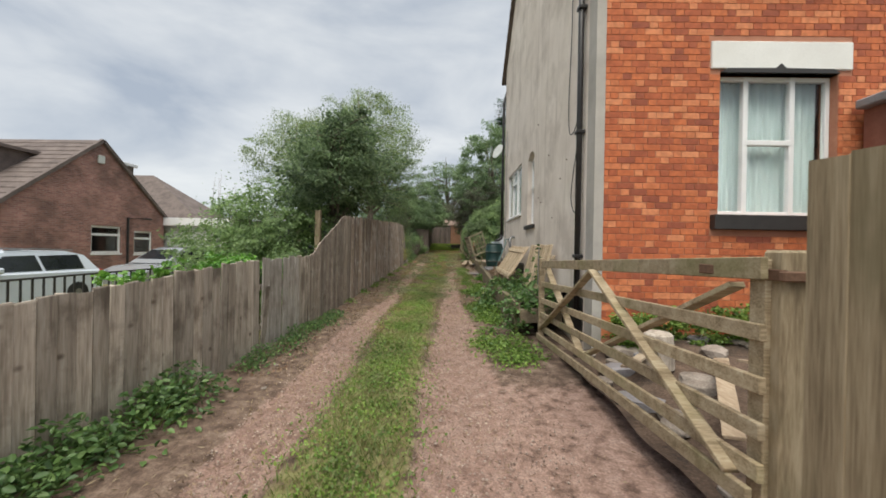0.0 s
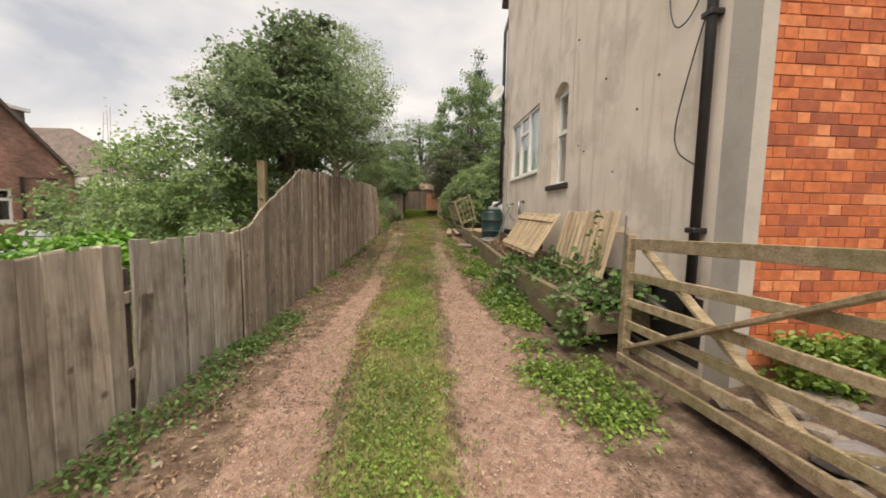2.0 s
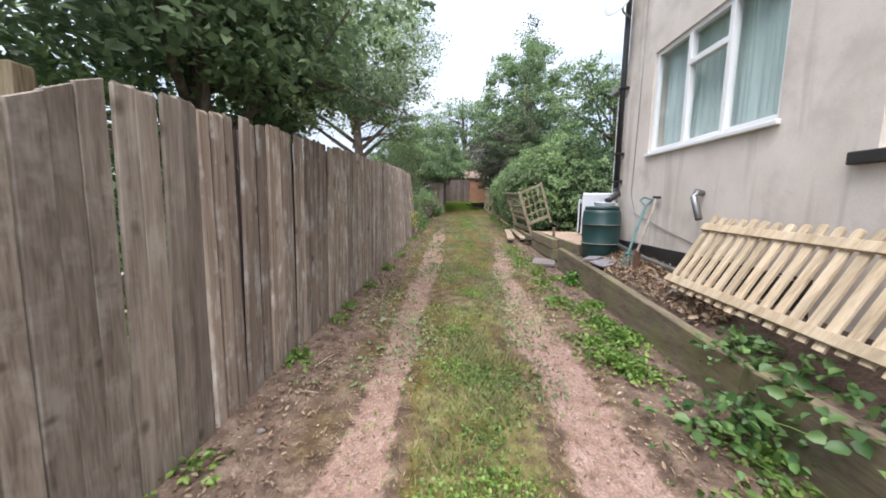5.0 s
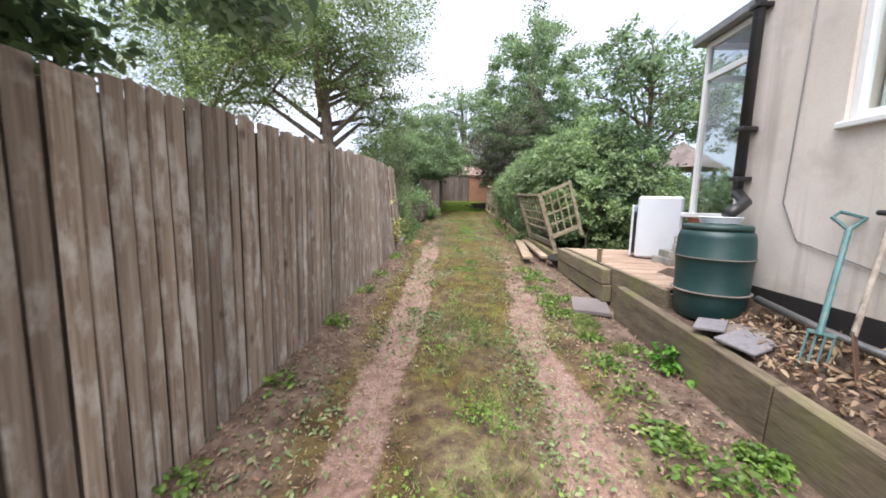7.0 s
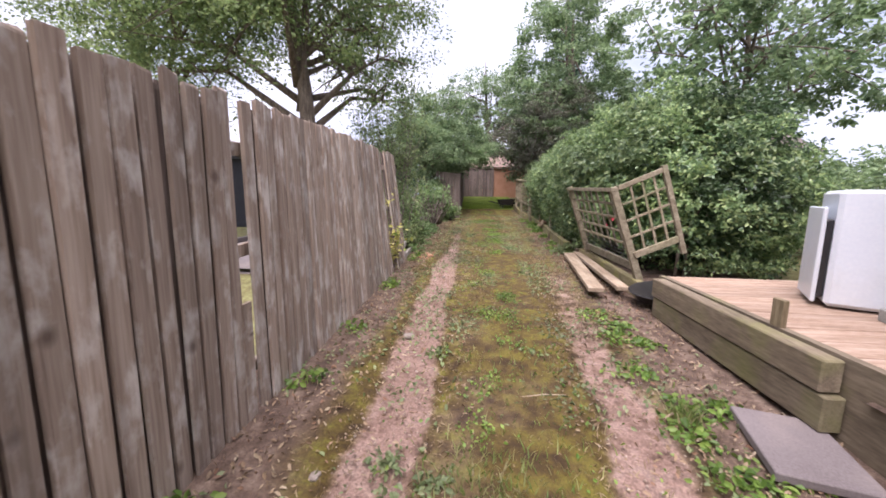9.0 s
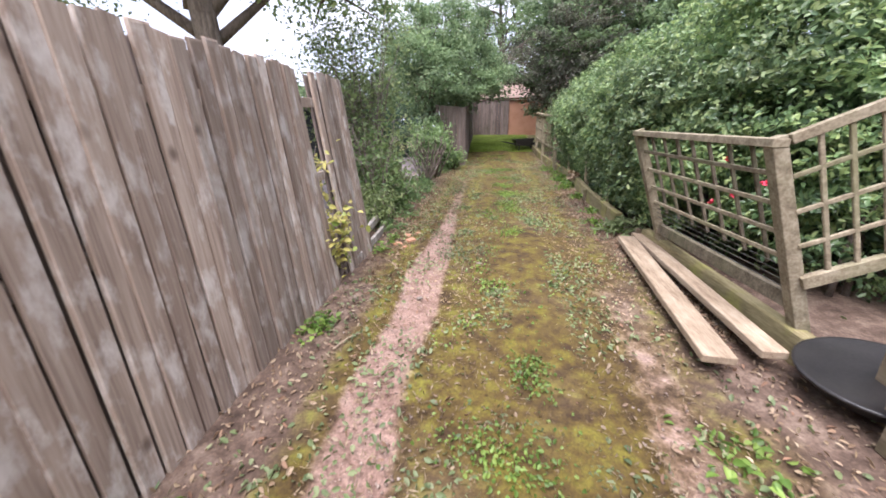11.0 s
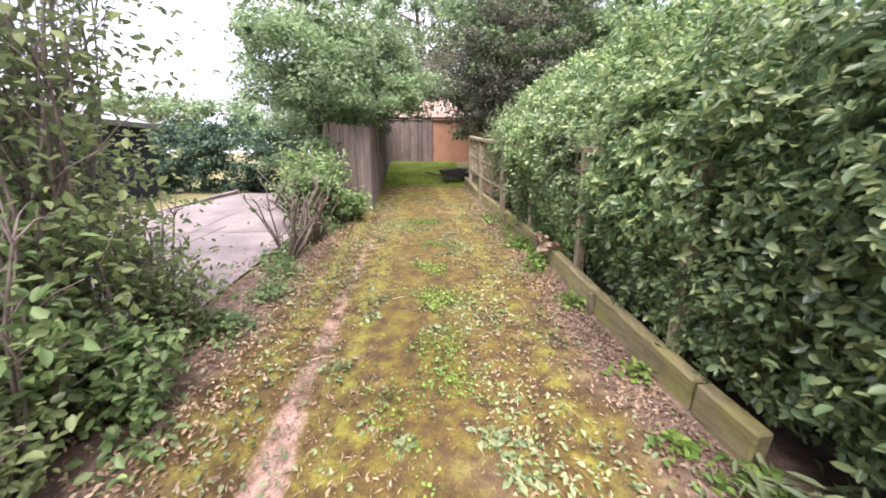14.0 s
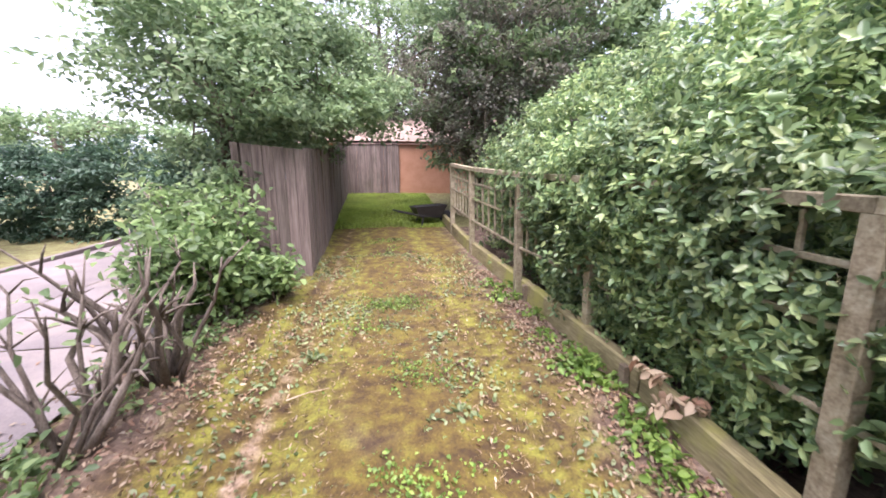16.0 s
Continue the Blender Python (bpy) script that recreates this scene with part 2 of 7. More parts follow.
M_CONCRETE = surface("concrete", [(0.135, 0.112, 0.11), (0.18, 0.153, 0.151), (0.225, 0.192, 0.19)], 1.1, 90, 0.9, bump=0.4, stain=(0.3, 0.25, 0.22), stain_amount=0.5)
M_SLATE = surface("grey_slate", [(0.16, 0.15, 0.16), (0.26, 0.25, 0.26)], 3, 40, 0.6, bump=0.2)
M_BARK = surface("bark", [(0.06, 0.045, 0.035), (0.15, 0.12, 0.095), (0.24, 0.2, 0.165)], 3, 25, 0.95, stretch=(8, 8, 1.5), bump=0.9, depth=0.01)
M_TWIG = surface("grey_twig", [(0.13, 0.1, 0.085), (0.27, 0.22, 0.2)], 6, 40, 0.9, bump=0.4)
M_ROOF = surface("roof_tile", [(0.085, 0.068, 0.062), (0.14, 0.11, 0.1), (0.19, 0.155, 0.14)], 2, 40, 0.85, bump=0.4)
M_SHED = surface("dark_blue_black_cladding", [(0.012, 0.014, 0.022), (0.026, 0.028, 0.04)], 3, 40, 0.6, bump=0.2)
M_CAR_WHITE = surface("pale_car_paint", [(0.6, 0.66, 0.74), (0.66, 0.71, 0.78)], 1, 9, 0.18, bump=0.0)
M_CAR_SILVER = surface("silver_car_paint", [(0.33, 0.35, 0.37), (0.4, 0.42, 0.44)], 1, 9, 0.25, 0.4, bump=0.0)
M_TYRE = surface("tyre_rubber", [(0.012, 0.012, 0.012), (0.03, 0.03, 0.03)], 6, 60, 0.8, bump=0.2)
M_GARAGE = surface("garage_door_paint", [(0.5, 0.52, 0.5), (0.58, 0.6, 0.58)], 2, 30, 0.6, bump=0.05)
M_RUST_BRICK = surface("orange_far_wall", [(0.38, 0.19, 0.11), (0.48, 0.26, 0.17)], 3, 40, 0.9, bump=0.3)

L_PLUM = foliage("dark_tree_leaf", [(0.09, 0.138, 0.08), (0.15, 0.215, 0.115), (0.24, 0.325, 0.18)], 0.4, 0.6)
L_BIRCH = foliage("light_tree_leaf", [(0.125, 0.195, 0.085), (0.22, 0.3, 0.125), (0.34, 0.41, 0.19)], 0.45, 0.6)
L_SHRUB = foliage("shrub_leaf", [(0.125, 0.2, 0.09), (0.21, 0.32, 0.13), (0.34, 0.46, 0.2)], 0.4, 0.55)
L_HEDGE = foliage("laurel_leaf", [(0.1, 0.168, 0.088), (0.165, 0.26, 0.118), (0.27, 0.375, 0.172), (0.43, 0.52, 0.235)], 0.3, 0.42)
L_CONIFER = foliage("conifer_leaf", [(0.045, 0.09, 0.06), (0.085, 0.145, 0.09)], 0.55, 0.35)
L_FAR = foliage("far_tree_leaf", [(0.12, 0.19, 0.105), (0.2, 0.29, 0.15), (0.3, 0.39, 0.21)], 0.5, 0.5)
L_WEED = foliage("weed_leaf", [(0.09, 0.17, 0.035), (0.175, 0.295, 0.06), (0.3, 0.42, 0.1)], 0.45, 0.42)
L_GRASS = foliage("grass_blade", [(0.1, 0.165, 0.04), (0.17, 0.24, 0.06), (0.3, 0.31, 0.13), (0.34, 0.29, 0.17)], 0.5, 0.4)
L_END = foliage("bright_grass_blade", [(0.18, 0.27, 0.05), (0.27, 0.37, 0.07), (0.36, 0.45, 0.1)], 0.5, 0.5)
L_ROSETTE = foliage("pale_weed_leaf", [(0.13, 0.18, 0.085), (0.2, 0.26, 0.12), (0.3, 0.34, 0.19)], 0.55, 0.35)
# Dark wood of the far fences; also paints shade into the lane fence's gaps.
M_FENCE_DARK = surface("dark_wood_and_gap_shade", [(0.07, 0.05, 0.043), (0.15, 0.115, 0.1), (0.23, 0.185, 0.165)], 1.5, 7, 0.9, stretch=LONG, bump=0.6, stain=(0.05, 0.05, 0.03), per_piece=0.2)
M_FENCE_PALE = surface("pale_fence_wood", [(0.22, 0.2, 0.175), (0.36, 0.33, 0.295), (0.48, 0.45, 0.41)], 1.4, 6, 0.9, stretch=LONG, bump=0.5, stain=(0.17, 0.14, 0.115), stain_amount=0.6, stain_scale=3, per_piece=0.12)
L_DRY = foliage("dry_leaf", [(0.15, 0.095, 0.06), (0.27, 0.19, 0.125), (0.36, 0.285, 0.2), (0.24, 0.13, 0.085), (0.42, 0.35, 0.26)], 0.8, 0.15)
L_STRAW = foliage("dull_straw", [(0.13, 0.085, 0.05), (0.23, 0.165, 0.1), (0.34, 0.27, 0.18)], 0.8, 0.15)
L_YELLOW = foliage("variegated_leaf", [(0.42, 0.4, 0.1), (0.62, 0.56, 0.2), (0.2, 0.3, 0.06)], 0.4, 0.3)
L_IVY = foliage("ivy_leaf", [(0.06, 0.17, 0.025), (0.12, 0.28, 0.04), (0.2, 0.38, 0.07)], 0.35, 0.3)
L_EVERGREEN = foliage("dark_evergreen_leaf", [(0.045, 0.085, 0.045), (0.085, 0.145, 0.065), (0.15, 0.225, 0.1)], 0.32, 0.35)
L_BRAMBLE = foliage("bramble_leaf", [(0.065, 0.135, 0.045), (0.12, 0.22, 0.07), (0.21, 0.33, 0.11)], 0.45, 0.4)
L_LANE = foliage("yellowish_shrub_leaf", [(0.15, 0.19, 0.1), (0.26, 0.34, 0.15), (0.4, 0.47, 0.22)], 0.45, 0.6)
L_DARK = foliage("brown_green_leaf", [(0.085, 0.09, 0.07), (0.135, 0.125, 0.1), (0.13, 0.17, 0.105)], 0.6, 0.4)

# ---- building helpers ----
rng = np.random.default_rng(7)


def part(name, bm, material, parent=None, label="", smooth=False):
    """Links a bmesh (or a finished mesh) as one mesh object under a thing or a part."""
    if isinstance(bm, bpy.types.Mesh):
        me = bm
    else:
        me = bpy.data.meshes.new(name)
        bm.to_mesh(me)
        bm.free()
    if not me.materials:
        me.materials.append(material)
    if smooth:
        me.polygons.foreach_set("use_smooth", [True] * len(me.polygons))
    ob = new(name, me)
    if parent:
        ob.parent = parent
    return tagged(ob, label)


def thing(name, label, category, m=None, group=""):
    ob = new(name)
    ob.empty_display_size = 0.1
    if m is not None:
        ob.matrix_world = m
    return tagged(ob, label, category, group)


def box(bm, lo, hi, m=None, bevel=0.0):
    lo, hi = Vector(lo), Vector(hi)
    mm = Matrix.Translation((lo + hi) / 2) @ Matrix.Diagonal((*(hi - lo), 1))
    made = bmesh.ops.create_cube(bm, size=1, matrix=(m @ mm) if m is not None else mm)["verts"]
    if bevel:
        edges = {e for v in made for e in v.link_edges}
        bmesh.ops.bevel(bm, geom=list(edges), offset=bevel, segments=1, affect="EDGES")
    return bm


def boxes(*pairs, bevel=0.0):
    bm = bmesh.new()
    for lo, hi in pairs:
        box(bm, lo, hi, None, bevel)
    return bm


def bar(a, b, w, h, bevel=0.004, up=(0, 0, 1)):
    """A square-edged bar from a to b, w across and h high."""
    a, b = Vector(a), Vector(b)
    d = (b - a)
    y = d.normalized()
    x = y.cross(Vector(up)).normalized()
    z = x.cross(y)
    m = Matrix((x, y, z)).transposed().to_4x4()
    m.translation = (a + b) / 2
    bm = bmesh.new()
    box(bm, (-w / 2, -d.length / 2, -h / 2), (w / 2, d.length / 2, h / 2), m, bevel)
    return bm


def tube(bm, pts, radii, seg=8):
    rings = []
    pts = [Vector(p) for p in pts]
    for i, p in enumerate(pts):
        d = (pts[min(i + 1, len(pts) - 1)] - pts[max(i - 1, 0)]).normalized()
        x = d.cross(Vector((0.13, 0.97, 0.2))).normalized()
        y = d.cross(x)
        r = radii[i] if isinstance(radii, (list, tuple)) else radii
        rings.append([bm.verts.new(p + r * (math.cos(2 * math.pi * k / seg) * x + math.sin(2 * math.pi * k / seg) * y)) for k in range(seg)])
    for a, b in zip(rings, rings[1:]):
        for k in range(seg):
            bm.faces.new((a[k], a[(k + 1) % seg], b[(k + 1) % seg], b[k]))
    bm.faces.new(rings[0][::-1])
    bm.faces.new(rings[-1])
    return bm


def lathe(profile, seg=32):
    """A turned shape from (radius, height) pairs."""
    bm = bmesh.new()
    rings = [[bm.verts.new((r * math.cos(2 * math.pi * k / seg), r * math.sin(2 * math.pi * k / seg), z)) for k in range(seg)] for r, z in profile]
    for a, b in zip(rings, rings[1:]):
        for k in range(seg):
            bm.faces.new((a[k], a[(k + 1) % seg], b[(k + 1) % seg], b[k]))
    bm.faces.new(rings[0][::-1])
    bm.faces.new(rings[-1])
    return bm


def wall_cells(bm, cuts_a, cuts_z, holes, thick, swap=False):
    """A wall in the plane of a and z, thick in the third way, with holes (a0, a1, z0, z1) left open."""
    aa = sorted(set(cuts_a + [h[0] for h in holes] + [h[1] for h in holes]))
    zz = sorted(set(cuts_z + [h[2] for h in holes] + [h[3] for h in holes]))
    for a0, a1 in zip(aa, aa[1:]):
        for z0, z1 in zip(zz, zz[1:]):
            am, zm = (a0 + a1) / 2, (z0 + z1) / 2
            if any(h[0] < am < h[1] and h[2] < zm < h[3] for h in holes):
                continue
            if swap:
                box(bm, (0, a0, z0), (thick, a1, z1))
            else:
                box(bm, (a0, 0, z0), (a1, thick, z1))
    bmesh.ops.remove_doubles(bm, verts=bm.verts, dist=0.0005)
    return bm


def mesh_np(name, verts, faces):
    """A mesh from arrays: verts (n, 3), faces (m, k)."""
    me = bpy.data.meshes.new(name)
    n, (m, k) = len(verts), faces.shape
    me.vertices.add(n)
    me.vertices.foreach_set("co", np.ascontiguousarray(verts, dtype=np.float32).ravel())
    me.loops.add(m * k)
    me.loops.foreach_set("vertex_index", np.ascontiguousarray(faces, dtype=np.int32).ravel())
    me.polygons.add(m)
    me.polygons.foreach_set("loop_start", np.arange(0, m * k, k, dtype=np.int32))
    me.update(calc_edges=True)
    return me


def unit(v):
    return v / np.maximum(np.linalg.norm(v, axis=1, keepdims=True), 1e-9)


def leaves(name, centres, size, out=None, aspect=0.5, spread=0.9, fold=0.25, droop=0.2, full=False, axes=None):
    """Small folded leaves, one at each centre: a rhomb of two triangles, or a rounder one of four (full)."""
    n = len(centres)
    d = rng.normal(size=(n, 3))
    if out is not None:
        d = unit(out) * (1 - spread) * 2 + d * spread
    d[:, 2] = d[:, 2] * 0.65 - droop
    d = unit(d)
    side = unit(np.cross(d, unit(rng.normal(size=(n, 3)) * 0.6 + np.array([0, 0, 1.0]))))
    up = np.cross(side, d)
    if axes is not None:
        d, side, up = axes
    s = (size * rng.uniform(0.6, 1.35, n))[:, None]
    w = s * aspect
    if not full:
        v = np.stack([centres - d * s * 0.5, centres + side * w * 0.5 + up * w * fold, centres + d * s * 0.5, centres - side * w * 0.5 + up * w * fold], 1).reshape(-1, 3)
        b = np.arange(n)[:, None] * 4
        f = np.concatenate([b + [0, 1, 2], b + [0, 2, 3]])
        return mesh_np(name, v, f)
    v = np.stack([centres - d * s * 0.5, centres - d * s * 0.18 + side * w * 0.48 + up * w * fold, centres + d * s * 0.2 + side * w * 0.42 + up * w * fold * 0.7, centres + d * s * 0.5 - up * s * 0.08,
                  centres + d * s * 0.2 - side * w * 0.42 + up * w * fold * 0.7, centres - d * s * 0.18 - side * w * 0.48 + up * w * fold], 1).reshape(-1, 3)
    b = np.arange(n)[:, None] * 6
    f = np.concatenate([b + [0, 1, 2, 3], b + [0, 3, 4, 5]])
    return mesh_np(name, v, f)


def rosettes(name, tips, out, size, k=6, aspect=0.45):
    """Sprigs: k leaves spread round each tip, their faces turned outwards and up."""
    n = len(tips)
    o = unit(unit(out) + rng.normal(size=(n, 3)) * 0.35 + np.array([0, 0, 0.35]))
    a = unit(np.cross(o, unit(rng.normal(size=(n, 3)))))
    b = np.cross(o, a)
    turn = (2 * np.pi * (np.arange(k)[None] + rng.uniform(-0.3, 0.3, (n, k))) / k)[..., None]
    d = np.cos(turn) * a[:, None] + np.sin(turn) * b[:, None] + o[:, None] * rng.uniform(0.15, 0.85, (n, k, 1))
    d = unit(d.reshape(-1, 3))
    oo = np.repeat(o, k, axis=0)
    up = unit(oo - d * (oo * d).sum(1, keepdims=True) + rng.normal(size=(n * k, 3)) * 0.15)
    side = unit(np.cross(d, up))
    centres = np.repeat(tips, k, axis=0) + d * size * 0.5 + rng.normal(size=(n * k, 3)) * size * 0.2
    return leaves(name, centres, size, None, aspect, fold=0.18, full=True, axes=(d, side, up))


def in_blobs(blobs, n, clumps, clump_r, shell=0.55):
    """n points in clumps over ellipsoids (x, y, z, rx, ry, rz), more of them near the outside; also the way out at each."""
    b = np.array(blobs, dtype=float)
    vol = b[:, 3] * b[:, 4] * b[:, 5]
    pick = rng.choice(len(b), clumps, p=vol / vol.sum())
    u = unit(rng.normal(size=(clumps, 3)))
    r = rng.uniform(shell ** 3, 1.12 ** 3, clumps) ** (1 / 3)
    c = b[pick, :3] + u * r[:, None] * b[pick, 3:]
    which = rng.integers(0, clumps, n)
    size = rng.uniform(0.5, 1.4, clumps)[which]
    off = np.clip(rng.normal(size=(n, 3)), -1.7, 1.7) * clump_r * size[:, None]
    off[:, 2] *= 0.5
    return c[which] + off, u[which] + unit(off) * 0.7


def zg(x, y):
    """Height of the ground."""
    base = np.interp(y, [-30, 0, 2, 4.6, 6.3, 9, 12, 17.3, 19.3, 22, 26, 28, 30, 34, 60], [-0.3, -0.02, -0.01, 0.03, 0.14, 0.27, 0.42, 0.70, 0.79, 0.92, 1.1, 1.24, 1.48, 1.92, 2.0])
    low = np.interp(y, [-30, 0, 8, 16, 20], [-0.35, -0.3, -0.3, -0.1, 0.8])
    f = np.clip((-2.75 - x) / 1.2, 0, 1) * np.clip((20 - y) / 4, 0, 1)
    g = np.clip((-2.6 - x) / 0.8, 0, 1)
    base = base * (1 - g) + np.minimum(base, 1.08) * g
    return base * (1 - f) + low * f


def track_l(y):
    return np.interp(y, [0, 2.2, 6, 8.7, 14.5, 17.6, 22, 30], [-1.36, -1.4, -1.6, -1.5, -1.54, -1.6, -1.65, -1.6])


def track_r(y):
    return np.interp(y, [0, 2.2, 6.8, 8.7, 12.5, 17, 22, 30], [0.05, 0.02, -0.02, -0.13, -0.16, 0.1, 0.0, -0.3])

# ---- ground ----
def ground_material():
    m, nodes, links, bsdf = shader("lane_ground")
    vec = coords(nodes, links)

    def attr(name):
        a = nodes.new("ShaderNodeAttribute")
        a.attribute_name = name
        return a.outputs["Fac"]

    def rough_mask(a, n, lo, hi, gain=0.9):
        ma = nodes.new("ShaderNodeMath")
        ma.operation, ma.inputs[1].default_value = "MULTIPLY_ADD", gain
        links.new(n, ma.inputs[0])
        links.new(a, ma.inputs[2])
        mr = nodes.new("ShaderNodeMapRange")
        mr.interpolation_type = "SMOOTHSTEP"
        mr.inputs["From Min"].default_value, mr.inputs["From Max"].default_value = lo, hi
        links.new(ma.outputs[0], mr.inputs["Value"])
        return mr.outputs["Result"]

    coarse, mid, fine = noise_of(nodes, links, vec, 1.3, 5), noise_of(nodes, links, vec, 7, 5, 0.65), noise_of(nodes, links, vec, 70, 3, 0.7)
    stones = nodes.new("ShaderNodeTexVoronoi")
    stones.inputs["Scale"].default_value = 55
    links.new(vec, stones.inputs["Vector"])
    dirt = ramp_of(nodes, [(0.058, 0.036, 0.025), (0.138, 0.092, 0.068), (0.25, 0.185, 0.143)], 0.32, 0.68)
    links.new(mid.outputs["Fac"], dirt.inputs["Fac"])
    gravel = ramp_of(nodes, [(0.2, 0.125, 0.1), (0.295, 0.2, 0.165), (0.365, 0.27, 0.23)], 0.3, 0.7)
    links.new(mid.outputs["Fac"], gravel.inputs["Fac"])
    chips = ramp_of(nodes, [(0.72, 0.67, 0.65), (1.2, 1.17, 1.16)], 0.0, 1.0)
    links.new(stones.outputs["Color"], chips.inputs["Fac"])
    gravel_c = mix_rgb(nodes, links, 0.8, gravel.outputs["Color"], chips.outputs["Color"], "MULTIPLY")
    moss = ramp_of(nodes, [(0.04, 0.021, 0.006), (0.088, 0.058, 0.01), (0.138, 0.117, 0.014)], 0.35, 0.65)
    links.new(mid.outputs["Fac"], moss.inputs["Fac"])
    turf = ramp_of(nodes, [(0.11, 0.085, 0.04), (0.17, 0.16, 0.06), (0.23, 0.23, 0.1)], 0.35, 0.65)
    links.new(mid.outputs["Fac"], turf.inputs["Fac"])
    col = mix_rgb(nodes, links, rough_mask(attr("turf"), mid.outputs["Fac"], 0.75, 1.1), dirt.outputs["Color"], turf.outputs["Color"])
    col = mix_rgb(nodes, links, rough_mask(attr("moss"), coarse.outputs["Fac"], 0.75, 1.15), col, moss.outputs["Color"])
    col = mix_rgb(nodes, links, rough_mask(attr("track"), mid.outputs["Fac"], 0.7, 1.05), col, gravel_c)
    vivid = ramp_of(nodes, [(0.068, 0.052, 0.01), (0.125, 0.112, 0.015), (0.18, 0.18, 0.024)], 0.35, 0.65)
    links.new(mid.outputs["Fac"], vivid.inputs["Fac"])
    col = mix_rgb(nodes, links, rough_mask(attr("vivid"), mid.outputs["Fac"], 0.72, 1.2), col, vivid.outputs["Color"])
    speck = ramp_of(nodes, [(0.52, 0.5, 0.48), (1.25, 1.25, 1.22)], 0.33, 0.67)
    links.new(fine.outputs["Fac"], speck.inputs["Fac"])
    col = mix_rgb(nodes, links, 0.8, col, speck.outputs["Color"], "MULTIPLY")
    links.new(col, bsdf.inputs["Base Color"])
    bsdf.inputs["Roughness"].default_value = 0.95
    bump_of(nodes, links, bsdf, fine.outputs["Fac"], 0.7, 0.012)
    return m


def build_ground():
    xs = np.concatenate([[-600, -200, -80, -40, -25, -15], np.arange(-10, -3.2, 0.4), np.arange(-3.2, 1.6, 0.05), np.arange(1.6, 6, 0.4), [7, 10, 15, 25, 40, 80, 200, 600]])
    ys = np.concatenate([[-600, -200, -80, -30, -12, -6, -3], np.arange(-2, 34, 0.06), np.arange(34, 60, 2), [70, 100, 200, 600]])
    gx, gy = np.meshgrid(xs, ys)
    z = zg(gx, gy)
    tl, tr = track_l(gy), track_r(gy)
    wide = np.interp(gy, [0, 6, 9, 14, 18, 20, 30], [0.3, 0.26, 0.18, 0.2, 0.17, 0.11, 0.09])
    wob = np.array([[noise.noise((x * 1.3, y * 0.9, 2.0)) for x in xs] for y in ys[::4]])
    wob = np.repeat(wob, 4, axis=0)[:len(ys)]
    dl, dr = np.abs(gx - tl + 0.1 * wob) / wide, np.abs(gx - tr - np.interp(gy, [0, 8, 12], [0.1, 0.08, 0.0]) + 0.12 * wob) / (wide * np.interp(gy, [0, 8, 12], [1.5, 1.45, 1.05]))
    fade_r = np.interp(gy, [5, 8, 13, 19], [1, 0.8, 0.72, 0.12])
    fade_l = np.interp(gy, [4.5, 7, 16, 18, 20, 24], [1, 0.72, 0.72, 0.85, 0.5, 0.3])
    track = np.maximum(np.exp(-dl ** 4) * fade_l, np.exp(-dr ** 4) * fade_r)
    apron = np.clip((2.2 - gx) / 0.4, 0, 1) * np.clip((gx + 0.1) / 0.3, 0, 1) * np.clip((4.6 - gy) / 0.8, 0, 1)
    track = np.maximum(track, apron * 0.55)
    inner = np.exp(-(np.abs(gx - (tl + tr) / 2 + 0.06 * wob) / 0.45) ** 6)
    turf = inner * np.interp(gy, [0, 5, 9, 13], [0.7, 0.75, 0.6, 0.3])
    lane = np.exp(-(np.abs(gx + 0.9) / 1.5) ** 8)
    moss = lane * np.interp(gy, [0, 3, 6, 8, 12, 16, 30], [0.2, 0.25, 0.42, 0.45, 0.55, 0.7, 0.82]) * (1 - 0.12 * (gx > 0.0))
    moss = moss * np.where(gy < 17.5, np.clip((gx + 2.35) / 0.5, 0.3, 1), 1)
    moss = np.maximum(moss, np.exp(-((gx - tl - 0.3 + 0.12 * wob) / 0.12) ** 2) * np.interp(gy, [4, 6, 14, 16], [0.2, 0.6, 0.6, 0.0]))
    band_l = np.exp(-((gx - tl - 0.27 + 0.12 * wob) / 0.2) ** 2) * np.interp(gy, [9, 12, 18, 30], [0.1, 0.25, 0.42, 0.45])
    band_r = np.exp(-((gx - tr - np.interp(gy, [11, 17.5, 19.5], [0.24, 0.3, 0.0]) + 0.15 * wob) / 0.2) ** 2) * np.interp(gy, [9, 11, 18, 30], [0.0, 0.38, 0.4, 0.45])
    outer = np.exp(-((gx - tl + 0.3 + 0.12 * wob) / 0.12) ** 2) * np.interp(gy, [10, 14, 22], [0.1, 0.42, 0.55])
    vivid = np.maximum(np.maximum(band_l, band_r), outer) + lane * np.interp(gy, [12, 18, 24], [0.0, 0.06, 0.16])
    turf = np.maximum(turf, lane * np.interp(gy, [18, 22, 30], [0.0, 0.5, 0.62]))
    turf = np.where((gx < -2.9) | (gx > 3) | (gy > 29), 0.75, turf)
    z = z - 0.035 * track + 0.025 * inner + 0.02 * wob
    ny, nx = z.shape
    i = (np.arange(ny - 1)[:, None] * nx + np.arange(nx - 1)[None, :]).ravel()
    me = mesh_np("ground", np.stack([gx, gy, z], -1).reshape(-1, 3), np.stack([i, i + 1, i + nx + 1, i + nx], 1))
    for name, val in (("track", track), ("turf", turf), ("moss", moss), ("vivid", vivid)):
        me.attributes.new(name, "FLOAT", "POINT").data.foreach_set("value", val.astype(np.float32).ravel())
    ob = part("ground", me, ground_material(), smooth=True)
    return tagged(ob, "rutted gravel lane with mossy grass strip", "ground", kind="structure")


build_ground()


